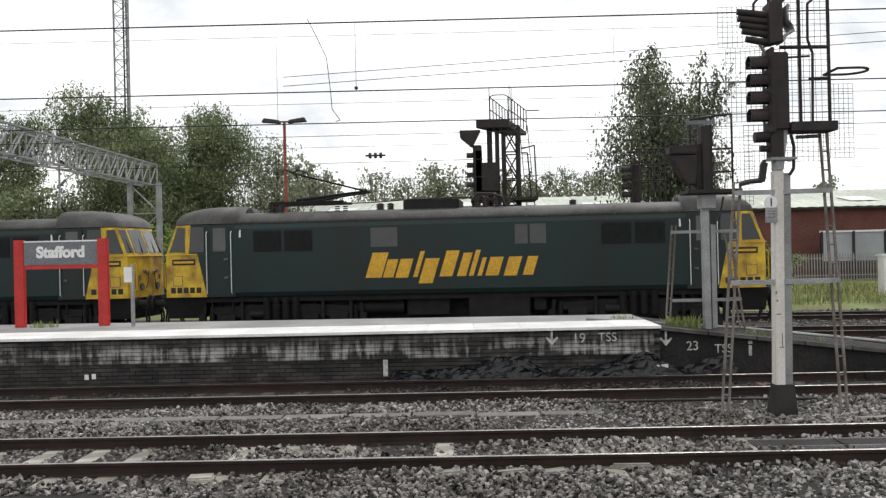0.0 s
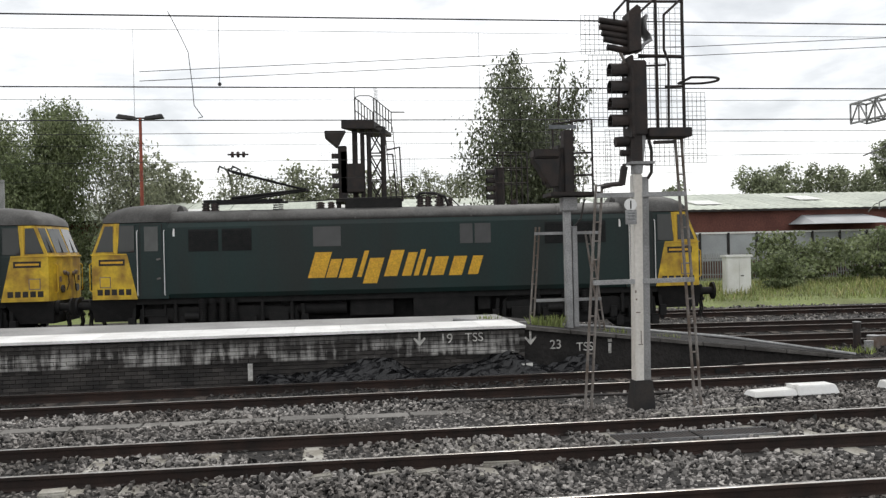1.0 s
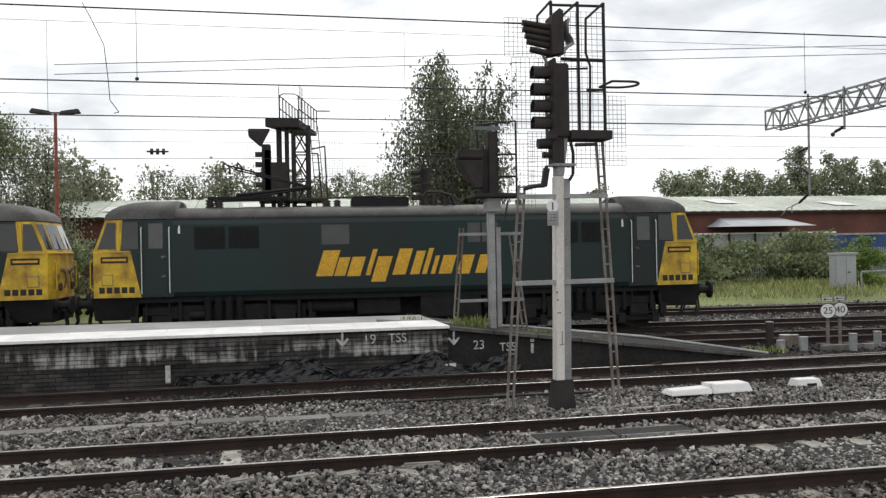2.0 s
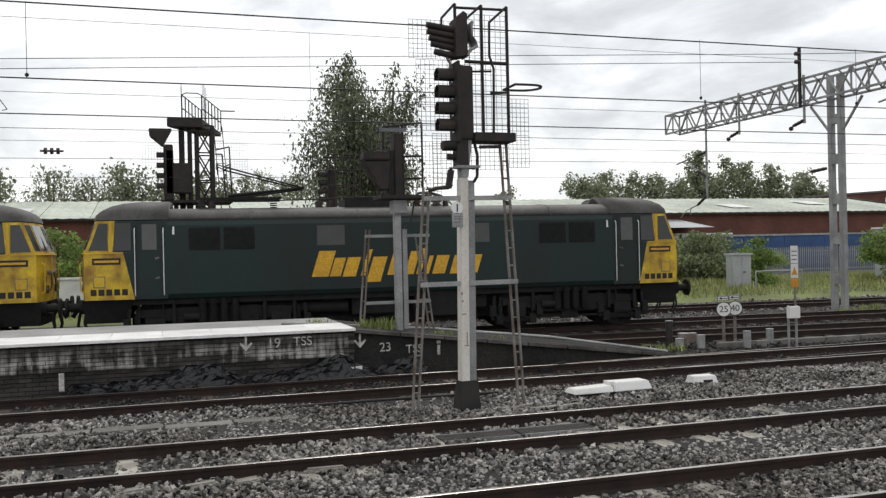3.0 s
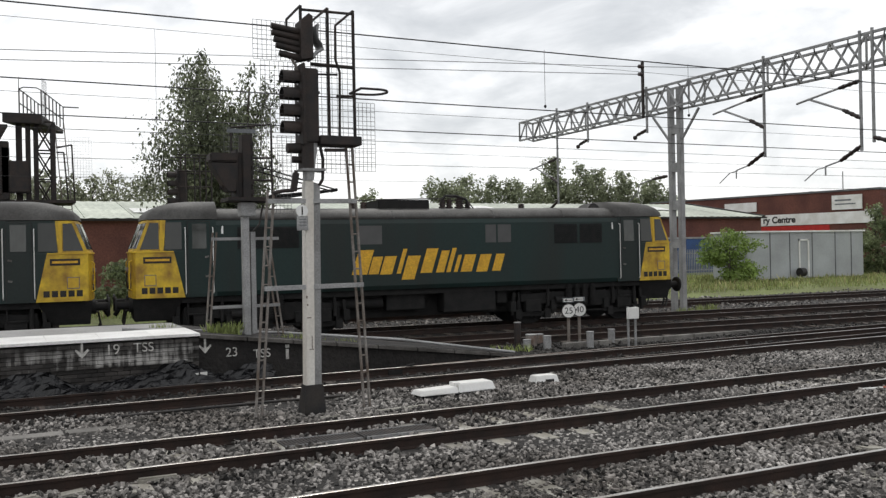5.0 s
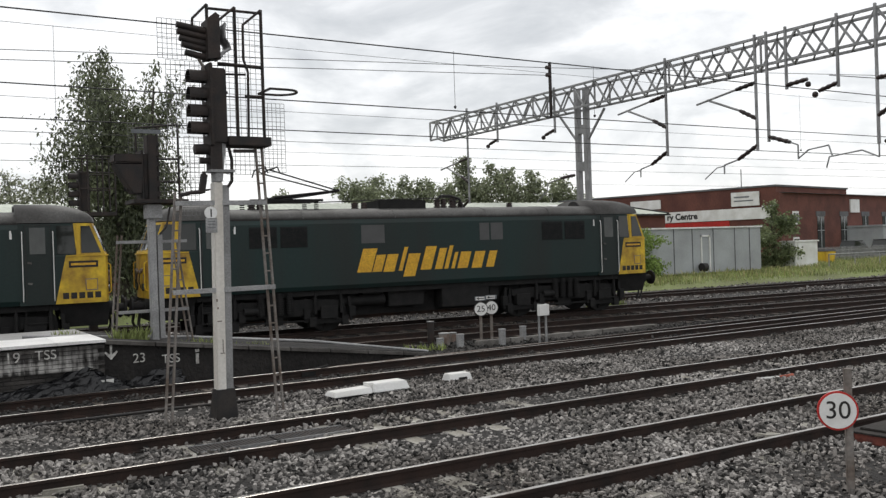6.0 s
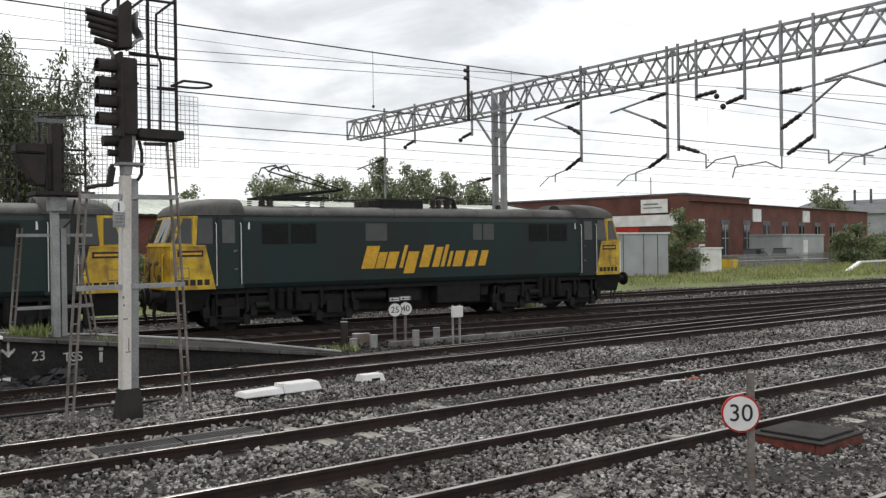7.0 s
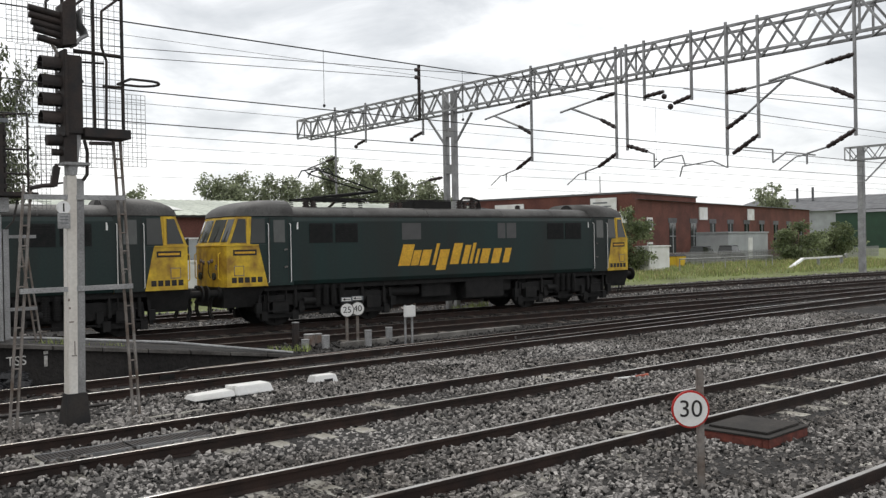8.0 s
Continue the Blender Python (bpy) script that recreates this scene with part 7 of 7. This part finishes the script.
# ---- marks, sheeting and weeds on the platform wall ----
def wall_details():
    a = thing("painted_marks", "white brush-painted marks on the platform wall", "graffiti")
    y = PF - 0.012

    def arrow(x, z, yy):
        part("arrow", G().prism([(x - 0.02, z + 0.16), (x + 0.02, z + 0.16), (x + 0.02, z - 0.02), (x + 0.10, z + 0.05), (x + 0.12, z + 0.02), (x, z - 0.12), (x - 0.12, z + 0.02), (x - 0.10, z + 0.05), (x - 0.02, z - 0.02)], "y", yy, yy + 0.006), M["chalk"], a)

    def front(x):
        return PF + 0.12 + (x - XE) / (11.2 - XE) * 0.78 - 0.012

    arrow(1.50, 0.67, y)
    arrow(3.70, 0.60, front(3.70))
    lettering("writing", "19", 0.26, M["chalk"], a, pose(2.02, y, 0.67) @ FACE)
    lettering("writing", "TSS", 0.24, M["chalk"], a, pose(2.56, y, 0.68) @ FACE)
    ang = math.degrees(math.atan(0.78 / 8))
    lettering("writing", "23", 0.25, M["chalk"], a, pose(4.22, front(4.22), 0.46, 0, 0, ang) @ FACE)
    lettering("writing", "TSS", 0.24, M["chalk"], a, pose(4.83, front(4.83), 0.39, 0, 0, ang) @ FACE)
    part("stroke", G().box(5.33, 5.39, front(5.36), front(5.36) + 0.006, 0.24, 0.44).box(5.32, 5.40, front(5.36), front(5.36) + 0.006, 0.47, 0.53), M["chalk"], a)
    for x0, x1, z in ((3.44, 3.54, 0.09), (3.57, 3.70, 0.10), (-7.52, -7.44, 0.12), (-7.38, -7.30, 0.13)):
        part("patch", G().box(x0, x1, y - 0.02, y - 0.012, z - 0.05, z + 0.05), M["white"], a, "small white painted patch")
    part("lime_streak", G().box(-1.74, -1.65, y - 0.002, y + 0.004, 0.02, 0.34), M["chalk"], a)
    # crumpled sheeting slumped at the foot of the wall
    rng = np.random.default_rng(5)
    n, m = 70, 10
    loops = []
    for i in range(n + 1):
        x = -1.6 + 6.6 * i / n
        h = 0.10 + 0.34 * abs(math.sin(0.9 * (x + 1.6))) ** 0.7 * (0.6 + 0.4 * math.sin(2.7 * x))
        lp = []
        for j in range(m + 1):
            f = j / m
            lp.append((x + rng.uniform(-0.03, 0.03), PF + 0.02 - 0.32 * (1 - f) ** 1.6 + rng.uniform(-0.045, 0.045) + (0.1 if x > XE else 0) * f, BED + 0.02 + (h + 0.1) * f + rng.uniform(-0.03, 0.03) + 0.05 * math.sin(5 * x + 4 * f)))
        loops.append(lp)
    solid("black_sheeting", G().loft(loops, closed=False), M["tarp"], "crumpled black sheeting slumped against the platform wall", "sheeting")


wall_details()


def blades(name, label, n, x0, x1, lo, hi, h, seed, material, category="grass", z=0.0, keep=None):
    """Upright grass blades as one mesh."""
    rng = np.random.default_rng(seed)
    x = rng.uniform(x0, x1, n)
    u = rng.uniform(0, 1, n)
    y = lo + u * (hi - lo) if not callable(lo) else lo(x) + u * (hi(x) - lo(x))
    a = rng.uniform(0, 2 * np.pi, n)
    patch = 0.55 + 0.45 * np.sin(x * 0.9 + 1.3 * np.sin(y * 0.7)) * np.sin(y * 1.1 + x * 0.31)
    s = h * rng.uniform(0.4, 1.2, n) * (0.45 + 0.75 * np.clip(patch, 0, 1))
    b = np.stack([x, y, np.full(n, z)], 1)
    w = np.stack([np.cos(a), np.sin(a), np.zeros(n)], 1) * (0.09 * s)[:, None]
    lean = np.stack([np.cos(a + 1.3), np.sin(a + 1.3), np.zeros(n)], 1) * (s * rng.uniform(0.05, 0.6, n))[:, None]
    up = np.array([0, 0, 1]) * s[:, None]
    v = np.stack([b - w, b + w, b + up * 0.6 + lean * 0.4 + w * 0.5, b + up + lean], 1)
    me = bpy.data.meshes.new(name)
    me.vertices.add(4 * n)
    me.vertices.foreach_set("co", v.reshape(-1))
    me.loops.add(4 * n)
    me.loops.foreach_set("vertex_index", np.arange(4 * n, dtype=np.int32))
    me.polygons.add(n)
    me.polygons.foreach_set("loop_start", (4 * np.arange(n)).astype(np.int32))
    me.update(calc_edges=True)
    me.materials.append(M[material])
    return tagged(new(name, me), label, category, kind="stuff")


blades("verge_grass", "long rough green grass on the verge", 60000, -12, 95, lambda x: 36.3 + SL * x, lambda x: 52 + 0 * x, 0.27, 1, "blade")
blades("verge_straw", "pale seeding grass stems on the verge", 14000, -12, 95, lambda x: 36.8 + SL * x, lambda x: 50 + 0 * x, 0.38, 2, "straw")
for x, y, z, w, n, h in ((4.25, 18.35, 0.66, 0.32, 260, 0.42), (5.6, 18.25, 0.5, 0.3, 120, 0.22), (11.4, 19.0, BED, 0.6, 120, 0.18), (3.2, 19.2, 0.8, 0.25, 80, 0.2), (6.6, 18.4, 0.4, 0.5, 80, 0.16), (24.0, 26.6, BED, 1.0, 200, 0.3), (-9.6, 20.2, PT, 0.3, 70, 0.2)):
    t = blades("weed_clump", "green weeds growing in the platform ramp", n, x - w, x + w, y - 0.15, y + 0.15, h, int(abs(x) * 10) + 50, "blade", "weeds", z)
cab3 = thing("lineside_cabinet", "white lineside cabinet glimpsed between the locomotives", "cabinet", pose(-2.9, 39.0, -0.02), "lineside cabinets")
part("case", G().box(-0.8, 0.8, 0, 0.6, 0, 1.5), M["white"], cab3, bevel=0.02)
part("lid", G().box(-0.85, 0.85, -0.05, 0.65, 1.5, 1.58), M["white"], cab3)

# ---- loose ballast ----
RAILS = [TRK[k][0] + d for k in ("D", "C", "A", "B") for d in (-0.7525, 0.7525)]


def clear_of(x, y):
    ok = (x < 2.35 * y + 1.5) & (x > -0.62 * y - 0.6)
    for r in RAILS:
        ok &= np.abs(y - r) > 0.075
    k = np.random.default_rng(77).random(len(x))
    for key, share in (("A", 0.68), ("C", 0.18)):
        c = TRK[key][0]
        ph = np.abs(((x - sleeper_start(c) + 0.325) % 0.65) - 0.325)
        bare = 0.5 + 0.5 * np.sin(x * 0.55 + c)
        ok &= ~((np.abs(y - c) < 1.2) & (ph < 0.12) & (k < share * (0.55 + 0.75 * bare)))
    ok &= ~((np.abs(x - 4.55) < 1.15) & (np.abs(y - 11.52) < 0.24))
    ok &= ~((x < 1.6) & (np.abs(y - 13.98 - 0.028 * np.maximum(0, x + 2)) < 0.17))
    ok &= ~((np.abs(x - 10.66) < 0.6) & (np.abs(y - 6.28) < 0.55))
    return ok


stones("ballast_stones", 78000, -4, 24, lambda x: 4.3, lambda x: 9.7, 0.066, 1, "loose grey broken ballast between the near tracks", clear_of)
stones("ballast_stones", 80000, -9, 30, lambda x: 9.7, lambda x: 15.1, 0.069, 2, "loose grey broken ballast between the middle tracks", clear_of)
stones("ballast_stones", 14000, 2, 13, lambda x: 2.4, lambda x: 4.3, 0.062, 7, "loose pale ballast of the nearest track", lambda x, y: (np.abs(y - RAILS[0]) > 0.075) & (np.abs(y - RAILS[1]) > 0.075))
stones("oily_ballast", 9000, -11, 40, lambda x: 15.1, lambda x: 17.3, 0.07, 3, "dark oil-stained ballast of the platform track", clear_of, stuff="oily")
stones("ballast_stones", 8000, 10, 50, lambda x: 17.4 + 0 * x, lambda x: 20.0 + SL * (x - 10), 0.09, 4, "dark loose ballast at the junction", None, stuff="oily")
stones("ballast_stones", 8000, 8, 70, lambda x: 28.3 + SL * x, lambda x: 36.3 + SL * x, 0.10, 5, "loose pale ballast beside the siding", None, z=BED - 0.02)
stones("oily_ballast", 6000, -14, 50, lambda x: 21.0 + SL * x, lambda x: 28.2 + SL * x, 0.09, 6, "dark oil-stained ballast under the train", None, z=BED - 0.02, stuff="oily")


# ---- bricks of the platform wall ----
def bricks():
    dark = G().box(0.004, 0.221, 0, 0.10, 0.004, 0.069).data("brick", M["wallbrick"])
    rng = random.Random(3)
    rest_d = G()
    count = 0
    for c in range(12):
        z = -0.10 + 0.075 * c
        if z > PT - 0.14:
            break
        out = 0.0 if c >= 6 else 0.045
        x = -15.0 - (0.1125 if c % 2 else 0)
        while x < XE - 0.2:
            dy = rng.uniform(-0.006, 0.006)
            if c >= 6 and -8.2 < x and count < 300:
                ob = new("brick", dark)
                ob.parent = plat
                ob.matrix_basis = pose(x, PF + out + dy, z, 0, rng.uniform(-0.4, 0.4), 0)
                count += 1
            else:
                rest_d.box(x + 0.004, x + 0.221, PF + out + dy, PF + out + dy + 0.1, z + 0.004, z + 0.069)
            x += 0.225
    tagged(part("brickwork", rest_d, M["wallbrick"], plat), kind="stuff")


bricks()


# ---- motion ----
def motions():
    turn = math.degrees(math.atan(SL))
    c = math.cos(math.atan(SL))
    times = [0.2 * i for i in range(41)]
    for loco, sets, back in ((loco_front, wheels_front, 0.0), (loco_rear, wheels_rear, COUPLED)):
        rows = []
        for t in times:
            x = along(t) + (END - back) * c
            rows.append((t, pose(x, 26.37 + SL * x, 0.0, 0, 0, turn)))
        walk(loco, rows)
        for ws in sets:
            here = ws.matrix_basis.translation.copy()
            walk(ws, [(t, Matrix.Translation(here) @ Matrix.Rotation((along(t) - along(0)) / 0.58, 4, "Y")) for t in times])


motions()
